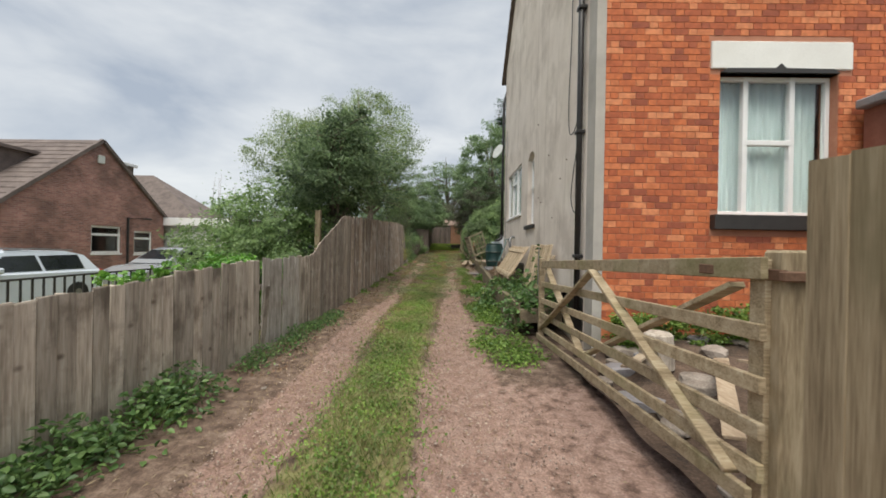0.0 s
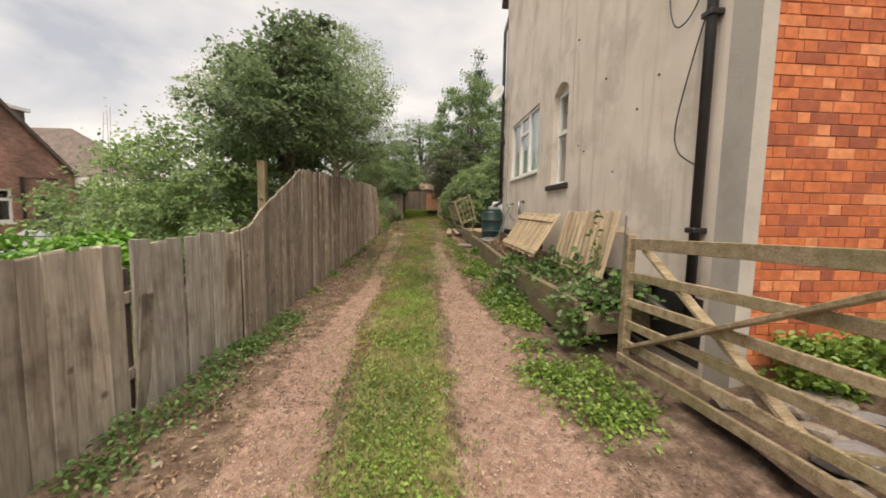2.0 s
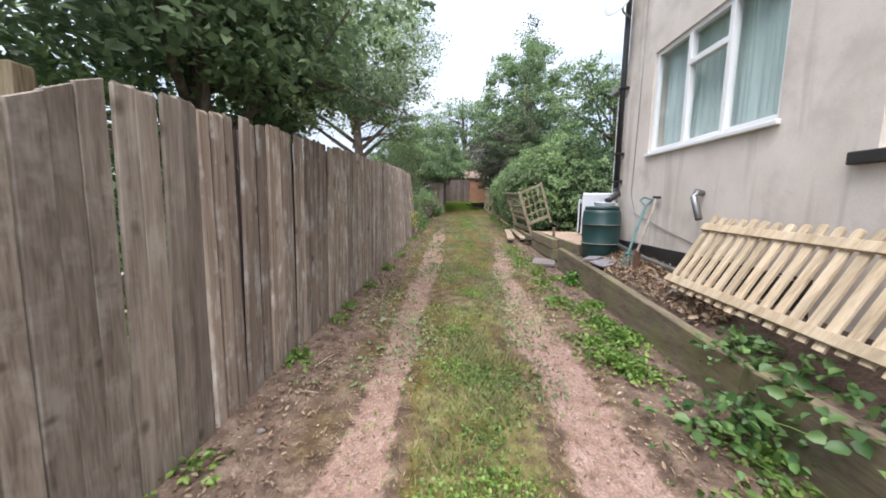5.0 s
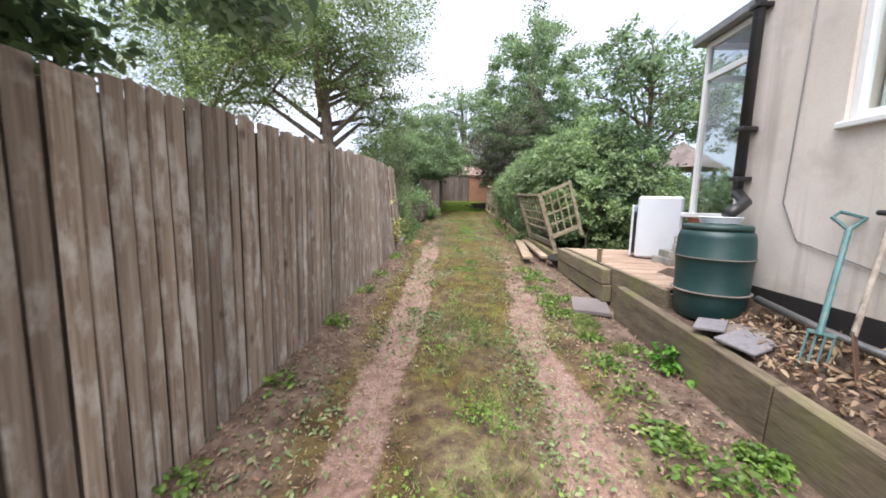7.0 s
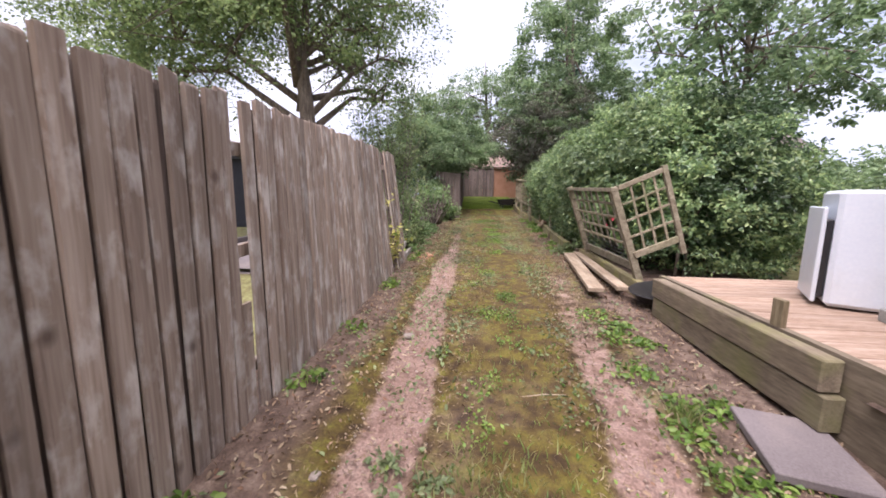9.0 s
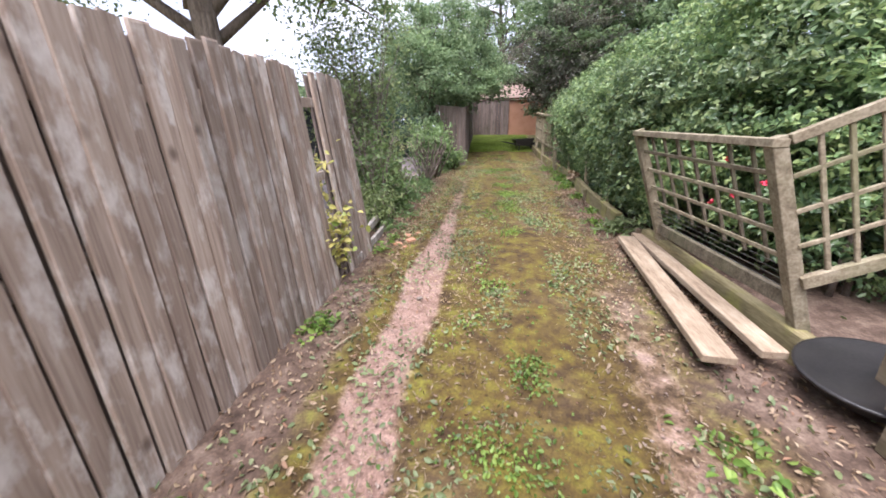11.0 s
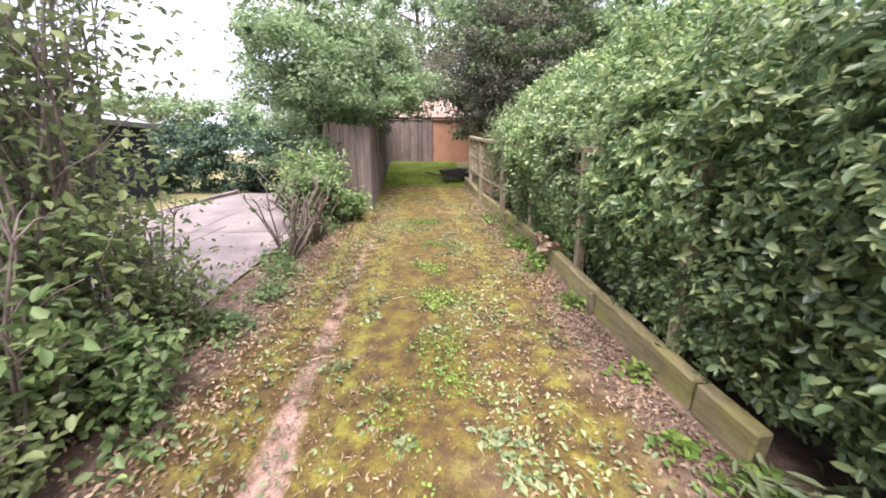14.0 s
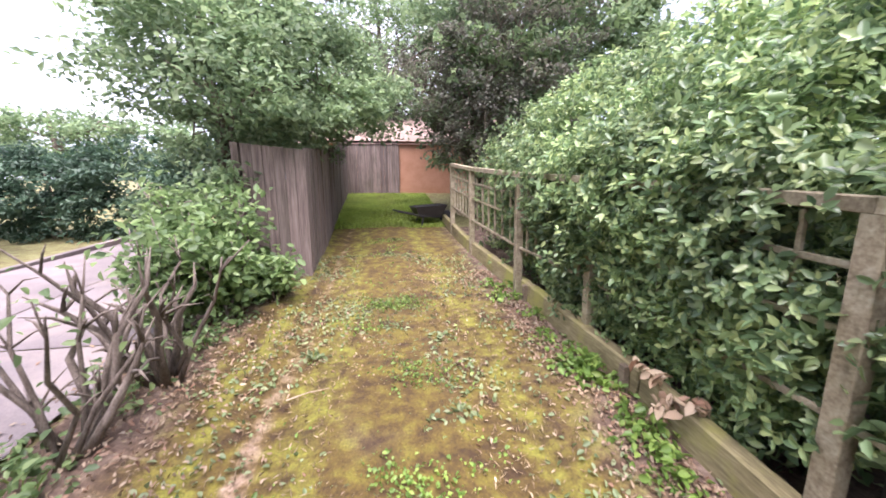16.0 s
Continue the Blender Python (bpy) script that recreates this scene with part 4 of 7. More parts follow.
# ---- windows of the house ----
def window_unit(name, label, m, w, h, bars, mat_frame, curtain=True, sill=None, deep=0.07, frame_w=0.06):
    """A window in its opening: local x along the wall, y inwards, z up. bars: (kind, at, from, to) of mullions and transoms."""
    ob = tagged(new(name), label, "window", kind="structure")
    ob.matrix_world = m
    f = frame_w
    for lo, hi in (((0, 0, 0), (f, deep, h)), ((w - f, 0, 0), (w, deep, h)), ((f, 0, 0), (w - f, deep, f)), ((f, 0, h - f), (w - f, deep, h))):
        part("window_frame", boxes((lo, hi), bevel=0.006), mat_frame, ob)
    for kind, at, a, b in bars:
        if kind == "v":
            part("mullion", boxes(((at - f * 0.6, -0.008, a), (at + f * 0.6, deep, b)), bevel=0.006), mat_frame, ob)
        else:
            part("transom", boxes(((a, -0.012, at - f * 0.6), (b, deep, at + f * 0.6)), bevel=0.006), mat_frame, ob)
    pane = part("pane", boxes(((f * 0.6, deep * 0.5, f * 0.6), (w - f * 0.6, deep * 0.5 + 0.006, h - f * 0.6))), M_GLASS, ob)
    pane.visible_shadow = False
    if curtain:
        n = 120
        xs = np.linspace(0.03, w - 0.03, n)
        for a, b in ((0, n // 2 + 1), (n // 2 - 1, n)):
            xx = xs[a:b]
            yy = deep + 0.09 + 0.018 * np.sin(xx * 62 + np.sin(xx * 17) * 1.5) + 0.01 * np.sin(xx * 23)
            v = np.concatenate([np.stack([xx, yy, np.full_like(xx, 0.02)], 1), np.stack([xx, yy, np.full_like(xx, h - 0.02)], 1)])
            k = len(xx)
            i = np.arange(k - 1)
            part("curtain", mesh_np("curtain", v, np.stack([i, i + 1, i + 1 + k, i + k], 1)), M_CURTAIN, ob, "pale net curtain", smooth=True)
    if sill:
        part("window_sill", boxes(((-sill[0], -sill[1], -sill[2]), (w + sill[0], deep, -0.002)), bevel=0.008), sill[3], ob)
    return ob


w_f = WIN_F[1] - WIN_F[0]
h_f = WIN_F[3] - WIN_F[2]
window_unit("window_1", "white plastic window with pale net curtains", HOUSE @ pose(WIN_F[0], 0.1, WIN_F[2]), w_f, h_f,
            [("v", 0.42, 0, h_f), ("v", 1.05, 0, h_f), ("h", 1.0, 0.42, 1.05)], M_UPVC, True, (0.1, 0.2, 0.2, M_DARK_PAINT))
lintel = bmesh.new()
box(lintel, (WIN_F[0] - 0.13, -0.03, WIN_F[3] + 0.05), (WIN_F[1] + 0.17, 0.12, WIN_F[3] + 0.42), None, 0.01)
part("lintel", lintel, M_STONE_WHITE, house, "white painted stone lintel")
arch = bmesh.new()
mid_u = (WIN_F[0] + WIN_F[1]) / 2
prof = [(WIN_F[0], 0), (WIN_F[0] + 0.08, 0.055), (mid_u - 0.07, 0.062), (mid_u, 0.125), (mid_u + 0.07, 0.062), (WIN_F[1] - 0.08, 0.055), (WIN_F[1], 0)]
fr = [arch.verts.new((u, -0.036, WIN_F[3] + z)) for u, z in prof]
bk = [arch.verts.new((u, 0.1, WIN_F[3] + z)) for u, z in prof]
arch.faces.new(fr[::-1])
arch.faces.new(bk)
for i in range(len(prof)):
    j = (i + 1) % len(prof)
    arch.faces.new((fr[i], fr[j], bk[j], bk[i]))
part("lintel_moulding", arch, M_DARK_PAINT, house, "dark pointed moulding under the lintel")
part("lintel_cover", boxes(((WIN_F[0] - 0.0, 0.0, WIN_F[3] - 0.0), (WIN_F[1], 0.1, WIN_F[3] + 0.06))), M_DARK_PAINT, house)
part("upper_sill", boxes(((WIN_F[0] - 0.1, -0.06, 5.02), (WIN_F[1] + 0.14, 0.0, 5.2)), bevel=0.01), M_DARK_PAINT, house)

# side windows: local x runs towards the camera, y into the house
SIDE = HOUSE @ Matrix.Rotation(radians(-90), 4, "Z")
w1, h1 = WIN_1[1] - WIN_1[0], WIN_1[3] - WIN_1[2]
window_unit("window_2", "wide white casement window with drawn pale curtain", SIDE @ pose(-WIN_1[1], 0.03, WIN_1[2]), w1, h1,
            [("v", 0.75, 0, h1), ("v", 1.42, 0, h1), ("h", 0.98, 0.75, 1.42)], M_UPVC, True, (0.03, 0.07, 0.05, M_UPVC))
w2, h2 = WIN_2[1] - WIN_2[0], WIN_2[3] - WIN_2[2]
window_unit("window_3", "tall narrow white sash window under an arch", SIDE @ pose(-WIN_2[1], 0.1, WIN_2[2]), w2, h2,
            [("h", 0.92, 0, w2)], M_UPVC, False, (0.14, 0.16, 0.09, M_DARK_PAINT))
hood = bmesh.new()
for i in range(24):
    pts = []
    for a in (i / 24, (i + 1) / 24):
        pts.append((WIN_2[0] + a * w2, WIN_2[3] - 0.02 + 0.15 * (1 - (2 * a - 1) ** 2)))
    (ya, za), (yb, zb) = pts
    corner = [[hood.verts.new((x, y, z)) for y, z in ((ya, za), (yb, zb), (yb, ARCH_TOP), (ya, ARCH_TOP))] for x in (0.001, 0.25)]
    hood.faces.new(corner[0][::-1])
    hood.faces.new((corner[0][0], corner[0][1], corner[1][1], corner[1][0]))
bmesh.ops.remove_doubles(hood, verts=hood.verts, dist=0.0002)
bmesh.ops.recalc_face_normals(hood, faces=hood.faces)
part("window_arch", hood, M_RENDER, house)
part("arch_filler", boxes(((0.12, WIN_2[0], WIN_2[3] + 0.002), (0.2, WIN_2[1], ARCH_TOP))), M_RENDER, house)

# ---- pipes and cables on the house ----
front_pipe = thing("downpipe", "black downpipe down the rendered wall", "pipe", HOUSE)
part("pipe", tube(bmesh.new(), [(-0.07, 0.38, 0.55), (-0.07, 0.38, 4), (-0.07, 0.38, 7.5)], 0.042, 12), M_BLACK_PLASTIC, front_pipe, smooth=True)
for z in (1.4, 3.2, 5.0, 6.6):
    part("pipe_clip", boxes(((-0.125, 0.32, z), (0.0, 0.44, z + 0.05)), bevel=0.008), M_BLACK_PLASTIC, front_pipe)
cable = thing("loose_cable", "thin black cable looping down the rendered wall", "cable", HOUSE)
for pts in ([(-0.02, 0.95, 7.4), (-0.03, 0.9, 5.2), (-0.03, 1.0, 3.9), (-0.05, 0.85, 3.35), (-0.03, 0.6, 3.45), (-0.03, 0.5, 4.0)],
            [(-0.02, 0.5, 3.3), (-0.04, 0.62, 2.9), (-0.05, 0.75, 2.4), (-0.04, 0.7, 2.15), (-0.03, 0.48, 2.0)]):
    fine = []
    for i in range(len(pts) - 1):
        p = [Vector(pts[max(0, min(len(pts) - 1, i + k))]) for k in (-1, 0, 1, 2)]
        for s in range(6):
            t = s / 6
            fine.append(0.5 * ((2 * p[1]) + (p[2] - p[0]) * t + (2 * p[0] - 5 * p[1] + 4 * p[2] - p[3]) * t * t + (3 * p[1] - p[0] - 3 * p[2] + p[3]) * t ** 3))
    fine.append(Vector(pts[-1]))
    part("wire", tube(bmesh.new(), fine, 0.007, 6), M_BLACK_PLASTIC, cable, smooth=True)
rear_pipe = thing("rear_downpipe", "dark grey downpipe at the house's rear corner", "pipe", HOUSE)
part("pipe", tube(bmesh.new(), [(-0.08, 7.84, 1.95), (-0.08, 7.84, 4), (-0.08, 7.84, 6.6), (0.1, 7.9, 7.3)], 0.045, 12), M_BLACK_PLASTIC, rear_pipe, smooth=True)
part("elbow", tube(bmesh.new(), [(-0.08, 7.84, 2.0), (-0.1, 7.7, 1.9), (-0.2, 7.66, 1.84), (-0.3, 7.63, 1.78)], 0.05, 12), M_BLACK_PLASTIC, rear_pipe, smooth=True)
for z in (2.1, 2.55, 3.6):
    part("pipe_clip", boxes(((-0.14, 7.78, z), (0.0, 7.89, z + 0.04)), bevel=0.006), M_BLACK_PLASTIC, rear_pipe)
wall_wire = thing("wall_cable", "thin grey cable clipped down the wall", "cable", HOUSE)
part("wire", tube(bmesh.new(), [(-0.012, 7.35, 5.5), (-0.012, 7.38, 3.0), (-0.012, 7.42, 1.9), (-0.012, 7.25, 1.6), (-0.012, 6.5, 1.42), (-0.012, 5.5, 1.22), (-0.012, 4.5, 1.12)], 0.006, 6), M_GREY_METAL, wall_wire, smooth=True)
part("plinth", boxes(((-0.012, 4.4, 0.4), (0.0, SIDE_LEN, 1.16)), ((-0.012, 0.3, 0.2), (0.0, 4.4, 0.82))), M_DARK_PAINT, house, "dark bitumen-painted plinth")
for k, (v, z) in enumerate(((1.45, 2.75), (2.75, 2.5), (2.2, 3.35), (3.1, 4.25), (1.1, 3.0), (2.95, 2.62), (1.9, 2.1))):
    part("wall_fixing", boxes(((-0.022, v, z), (0.0, v + 0.02, z + 0.02)), bevel=0.004), M_RUST, house, "rusty old wall fixing")
drain = thing("drain_pipe", "black plastic soil pipe lying at the wall's foot", "pipe")
part("pipe", tube(bmesh.new(), [(1.62, 5.2, 0.62), (1.64, 5.9, 0.74), (1.66, 6.6, 0.86)], 0.055, 12), M_BLACK_PLASTIC, drain, smooth=True)
hose = thing("grey_waste_pipe", "grey waste pipe running along the wall's foot", "pipe")
part("pipe", tube(bmesh.new(), [(1.6, 10.2, 0.92), (1.62, 11.0, 0.96), (1.6, 11.8, 1.02), (1.55, 12.3, 1.1)], 0.03, 10), M_GREY_METAL, hose, smooth=True)
spout = thing("overflow_pipe", "grey overflow pipe standing out of the wall", "pipe")
part("pipe", tube(bmesh.new(), [(1.75, 10.72, 1.86), (1.68, 10.7, 1.88), (1.62, 10.65, 1.82), (1.6, 10.5, 1.58)], 0.035, 10), M_GREY_METAL, spout, smooth=True)


dish = thing("satellite_dish", "small pale satellite dish on the house corner", "satellite dish", HOUSE @ pose(-0.22, 7.8, 4.9, 70, 0, -60))
part("reflector", lathe([(0.02, 0.0), (0.12, 0.015), (0.22, 0.05), (0.26, 0.075), (0.255, 0.08), (0.1, 0.025)], 24), M_GARAGE, dish, smooth=True)
part("arm", tube(bmesh.new(), [(0, 0, 0.0), (0, -0.1, -0.1), (0.1, -0.2, -0.16)], 0.016, 8), M_GREY_METAL, dish)

# ---- gate, gatepost and near fence ----
GX, GY0, GY1 = 1.35, 1.62, 5.55


def gate_point(s, f, dx=0.0):
    """s: 0 at the hinge, 1 at the far end; f: 0 at the foot, 1 at the top."""
    lo, hi = 0.45 + (0.24 - 0.45) * s, 1.46 + (1.31 - 1.46) * s
    return (GX - 0.02 * s + dx, GY0 + (GY1 - GY0) * s, lo + (hi - lo) * f)


gate = thing("field_gate", "weathered wooden five-bar field gate standing open", "gate")
for f, wide in ((0.98, 0.1), (0.7, 0.075), (0.47, 0.075), (0.27, 0.075), (0.09, 0.08)):
    part("rail", bar(gate_point(0.0, f), gate_point(1.0, f), 0.032, wide), M_GATE, gate)
part("rail", bar(gate_point(0.0, -0.01, -0.05), gate_point(1.0, -0.03, -0.05), 0.032, 0.08), M_GATE, gate)
part("gate_head", bar(gate_point(1.0, -0.06, 0.0), gate_point(1.0, 1.06, 0.0), 0.075, 0.085, up=(0, 1, 0)), M_GATE, gate)
part("gate_heel", bar(gate_point(0.02, -0.06, 0.07), gate_point(0.02, 1.02, 0.07), 0.075, 0.09, up=(0, 1, 0)), M_GATE, gate)
for a, b in (((0.47, 0.93, -0.034), (0.97, 0.08, -0.034)), ((0.47, 0.93, -0.034), (0.03, 0.04, -0.034)), ((0.95, 0.93, 0.034), (0.58, 0.05, 0.034)), ((0.58, 0.05, 0.034), (0.05, 0.9, 0.034))):
    part("brace", bar(gate_point(*a), gate_point(*b), 0.03, 0.08, up=(1, 0, 0.001)), M_GATE, gate)
part("hinge_strap", bar((1.4, 1.57, 1.41), (1.322, 2.0, 1.42), 0.012, 0.05), M_RUST, gate, "rusty brown hinge strap")
part("latch_rod", tube(bmesh.new(), [gate_point(1.0, 0.7, -0.06), gate_point(1.0, 1.22, -0.05)], 0.008, 8), M_GREY_METAL, gate)
gate_post = thing("gate_post", "square weathered wooden gatepost beside the lane", "post", pose(1.465, 1.65, 0))
pb = bmesh.new()
box(pb, (-0.058, -0.055, -0.1), (0.058, 0.055, 1.52), None, 0.012)
part("post", pb, M_POST, gate_post)
part("hinge_bracket", boxes(((-0.085, -0.09, 1.385), (0.09, -0.056, 1.43)), bevel=0.006), M_RUST, gate_post)
near_fence = thing("close_board_fence", "tall grey close-board fence beside the gatepost", "fence")
near_meshes = [board_mesh(0.15, 1.0, 0.03, 60 + k) for k in range(3)]
for me in near_meshes:
    me.materials.append(M_POST)
y = 1.375
while y > -3:
    ob = part("board", random.choice(near_meshes), M_POST, near_fence)
    ob.matrix_basis = pose(1.37 + random.uniform(-0.008, 0.008), y, -0.05, 0, 0, random.uniform(-2, 2)) @ Matrix.Diagonal((1, 1, 1.9, 1))
    y -= 0.148

# ---- yard between the gate and the house ----
yard = bmesh.new()
bmesh.ops.create_grid(yard, x_segments=40, y_segments=40, size=1)
for v in yard.verts:
    x, yy = 1.45 + (v.co.x + 1) * 4, -2.5 + (v.co.y + 1) * 3.72
    v.co = (x, yy, 0.12 + 0.28 * np.clip((x - 1.6) / 1.2, 0, 1) * np.clip((yy - 1.0) / 2, 0, 1) + 0.07 * noise.noise((x * 1.7, yy * 1.7, 0)))
tagged(part("yard_ground", yard, M_SOIL, smooth=True), "dark rubble-strewn soil before the house", "ground", kind="structure")


def stone(name, label, at, size, seed, mat=None, cat="stone", group=""):
    bm = bmesh.new()
    bmesh.ops.create_icosphere(bm, subdivisions=2, radius=1)
    for v in bm.verts:
        d = v.co.normalized()
        k = 1 + 0.28 * noise.noise(d * 1.3 + Vector((seed * 7.1, 0, 0))) + 0.1 * noise.noise(d * 3 + Vector((0, seed, 0)))
        v.co = Vector((max(-0.8, min(0.8, d.x * k)) * size[0], max(-0.8, min(0.8, d.y * k)) * size[1], max(-0.7, min(0.75, d.z * k)) * size[2]))
    ob = part(name, bm, mat or M_STONE)
    ob.matrix_world = pose(*at, 0, 0, seed * 47)
    return tagged(ob, label, cat, group)


r = random.Random(5)
for k in range(46):
    x, yy = r.uniform(1.6, 3.6), r.uniform(2.0, 4.75)
    s = r.uniform(0.04, 0.17)
    zz = 0.12 + 0.28 * min(1, max(0, (x - 1.6) / 1.2)) * min(1, max(0, (yy - 1) / 2))
    stone("rubble_stone", "rough broken stone lying in the yard", (x, yy, zz + s * 0.2), (s * 1.5, s, s * 0.55), k + 1, [M_STONE, M_STONE, M_SLATE][k % 3], "stone", "rubble in the yard")
log = thing("log_stump", "weathered split log standing in the yard", "log", pose(2.15, 3.9, 0.3))
part("trunk", lathe([(0.17, 0), (0.165, 0.15), (0.15, 0.34), (0.13, 0.36)], 14), M_FENCE_OLD, log)
for k, (x0, y0, x1, y1, z) in enumerate(((1.75, 2.3, 2.6, 3.6, 0.36), (2.2, 2.0, 2.9, 3.2, 0.46), (1.7, 3.6, 2.5, 4.3, 0.38), (2.7, 3.5, 3.3, 2.4, 0.5))):
    tagged(part("loose_board", bar((x0, y0, z), (x1, y1, z + 0.12), 0.12, 0.025, up=(0, 0.3, 1)), M_PLANK), "loose weathered board lying on rubble", "board", "boards in the yard")
for k, (px, py, pz, sx) in enumerate(((2.9, 4.6, 0.55, 0.45), (3.7, 4.6, 0.6, 0.5), (2.3, 4.65, 0.5, 0.25))):
    pts, out = in_blobs([(px, py, pz, sx, 0.22, 0.22)], 1600, 40, 0.06, 0.2)
    tagged(part("low_plant", leaves("low_plant", pts, 0.055, out, 0.6, full=True), L_WEED), "low green weeds at the brick wall's foot", "plant", "weeds at the wall")
porch = thing("brick_porch", "projecting orange brick porch with dark coping", "porch")
part("wall", boxes(((5.35, 3.6, 0.1), (6.6, 4.95, 3.42))), M_BRICK, porch)
part("coping", boxes(((5.22, 3.5, 3.42), (6.7, 4.95, 3.54)), bevel=0.02), M_SLATE, porch)

# ---- raised bed ----
BED = [(5.85, 0.97, 0.68), (8.9, 0.97, 0.65), (11.4, 0.97, 0.79), (13.55, 0.94, 0.9)]
bed = thing("raised_bed_edging", "mossy timber sleeper edging of the raised bed", "edging")
for (y0, x0, z0), (y1, x1, z1) in zip(BED, BED[1:]):
    part("sleeper", bar((x0 + 0.05, y0 + 0.004, z0 - 0.23), (x1 + 0.05, y1 - 0.004, z1 - 0.23), 0.1, 0.46, 0.01), M_SLEEPER, bed)
part("sleeper", bar((1.04, 5.79, 0.45), (1.7, 5.79, 0.5), 0.12, 0.22, 0.01), M_SLEEPER, bed)
soil = bmesh.new()
bmesh.ops.create_grid(soil, x_segments=14, y_segments=90, size=1)
for v in soil.verts:
    f, yy = (v.co.x + 1) / 2, 5.85 + (v.co.y + 1) / 2 * 8.0
    top = float(np.interp(yy, [b[0] for b in BED], [b[2] for b in BED]))
    x = float(np.interp(yy, [b[0] for b in BED], [b[1] for b in BED])) + 0.1 + f * (0.78 - 0.017 * (yy - 5.85))
    v.co = (x, yy, top - 0.04 + 0.1 * f + 0.14 * f * f + 0.04 * noise.noise((x * 4, yy * 4, 1)))
tagged(part("bed_soil", soil, M_SOIL, smooth=True), "dark soil with twigs filling the raised bed", "soil", kind="structure")


def picket_panel(name, label, m, width, height, n, lean_top, tip=True):
    """A panel of upright pickets on two rails: local x along it, z up the pickets."""
    ob = thing(name, label, "fence panel", m, "picket panels at the wall")
    for k in range(n):
        x = width * (k + 0.5) / n
        pw = width / n * 0.56
        bm = bmesh.new()
        dz = random.uniform(-0.015, 0.015)
        outline = [(-pw / 2, 0), (pw / 2, 0), (pw / 2, height - pw * 0.35), (pw * 0.3, height - pw * 0.08), (0, height), (-pw * 0.3, height - pw * 0.08), (-pw / 2, height - pw * 0.35)]
        a = [bm.verts.new((x + u + lean_top * w / height, -0.022, w + dz)) for u, w in outline]
        b = [bm.verts.new((x + u + lean_top * w / height, 0.0, w + dz)) for u, w in outline]
        bm.faces.new(a)
        bm.faces.new(b[::-1])
        for i in range(len(a)):
            j = (i + 1) % len(a)
            bm.faces.new((a[j], a[i], b[i], b[j]))
        part("picket", bm, M_PALE, ob)
    return ob


def lean_frame(foot_a, foot_b, top_mid):
    """Axes of a panel whose foot runs from a to b and whose top leans to top_mid."""
    a, b, t = Vector(foot_a), Vector(foot_b), Vector(top_mid)
    x = (b - a).normalized()
    z = (t - (a + b) / 2)
    z = (z - x * z.dot(x)).normalized()
    y = z.cross(x)
    m = Matrix((x, y, z)).transposed().to_4x4()
    m.translation = a
    return m


near_panel = picket_panel("picket_panel", "pale new picket fence panel leaning on the wall", lean_frame((1.46, 7.86, 0.78), (1.53, 6.42, 0.77), (1.71, 7.15, 1.62)), 1.46, 0.86, 11, -0.03)
part("rail", boxes(((-0.05, -0.05, 0.03), (1.43, -0.022, 0.11)), bevel=0.004), M_PALE, near_panel)
part("rail", boxes(((-0.03, 0.0, 0.6), (1.6, 0.03, 0.67)), bevel=0.004), M_PALE, near_panel)
far_panel = picket_panel("picket_panel", "pale picket panel lying back against the wall", lean_frame((1.2, 10.3, 0.9), (1.22, 8.1, 0.85), (1.66, 9.2, 1.58)), 2.2, 0.84, 18, -0.06)
part("rail", boxes(((0.0, -0.05, 0.04), (2.2, -0.022, 0.12)), bevel=0.004), M_PALE, far_panel)
part("rail", boxes(((-0.05, -0.05, 0.66), (2.1, -0.022, 0.74)), bevel=0.004), M_PALE, far_panel)
for k, (x, yy, s) in enumerate(((1.25, 6.55, 0.13), (1.3, 6.2, 0.07), (1.25, 7.75, 0.07), (1.4, 10.4, 0.08), (1.5, 10.9, 0.1))):
    stone("bed_stone", "pale rounded stone in the raised bed", (x, yy, 0.64 + 0.03 * (yy - 6)), (s * 1.5, s, s * 0.8), 70 + k, M_STONE, "stone", "stones in the bed")

# ---- water butt and tools ----
butt = thing("water_butt", "dark green ribbed plastic water butt beside the wall", "water butt", pose(1.38, 12.62, 0.85))
part("barrel", lathe([(0.25, 0), (0.262, 0.02), (0.285, 0.2), (0.288, 0.24), (0.295, 0.25), (0.288, 0.26), (0.293, 0.5), (0.302, 0.55), (0.309, 0.56), (0.302, 0.57), (0.29, 0.74), (0.275, 0.79), (0.25, 0.8)], 40), M_GREEN_PLASTIC, butt, smooth=True)
part("lid", lathe([(0.265, 0.8), (0.268, 0.835), (0.25, 0.85), (0.1, 0.857), (0.01, 0.858)], 40), M_GREEN_PLASTIC, butt, smooth=True)
for z in (0.25, 0.56):
    part("rim_band", lathe([(0.29, z - 0.006), (0.3115, z - 0.004), (0.3115, z + 0.004), (0.29, z + 0.006)], 40), M_STONE, butt, "pale worn rib line")
tub = thing("white_tub", "white plastic tub lying on the water butt", "tub", pose(1.44, 12.68, 1.71))
part("body", lathe([(0.15, 0), (0.17, 0.05), (0.175, 0.055), (0.165, 0.06), (0.14, 0.02)], 24), M_WHITE_METAL, tub)
for k, (x, yy, rz, mat, w) in enumerate(((1.2, 11.9, 25, M_SLATE, 0.17), (1.32, 12.12, -15, M_STONE, 0.15), (1.12, 12.18, 50, M_SLATE, 0.13))):
    bm = boxes(((-w, -w * 0.8, 0), (w, w * 0.8, 0.022)), bevel=0.004)
    ob = part("slate_tile", bm, mat)
    ob.matrix_world = pose(x, yy, 0.86 + 0.015 * k, 7 - 6 * k, -5, rz)
    tagged(ob, "loose grey slate lying beside the water butt", "slate", "slates in the bed")
spade = thing("garden_fork", "garden fork with teal shaft leaning on the wall", "fork")
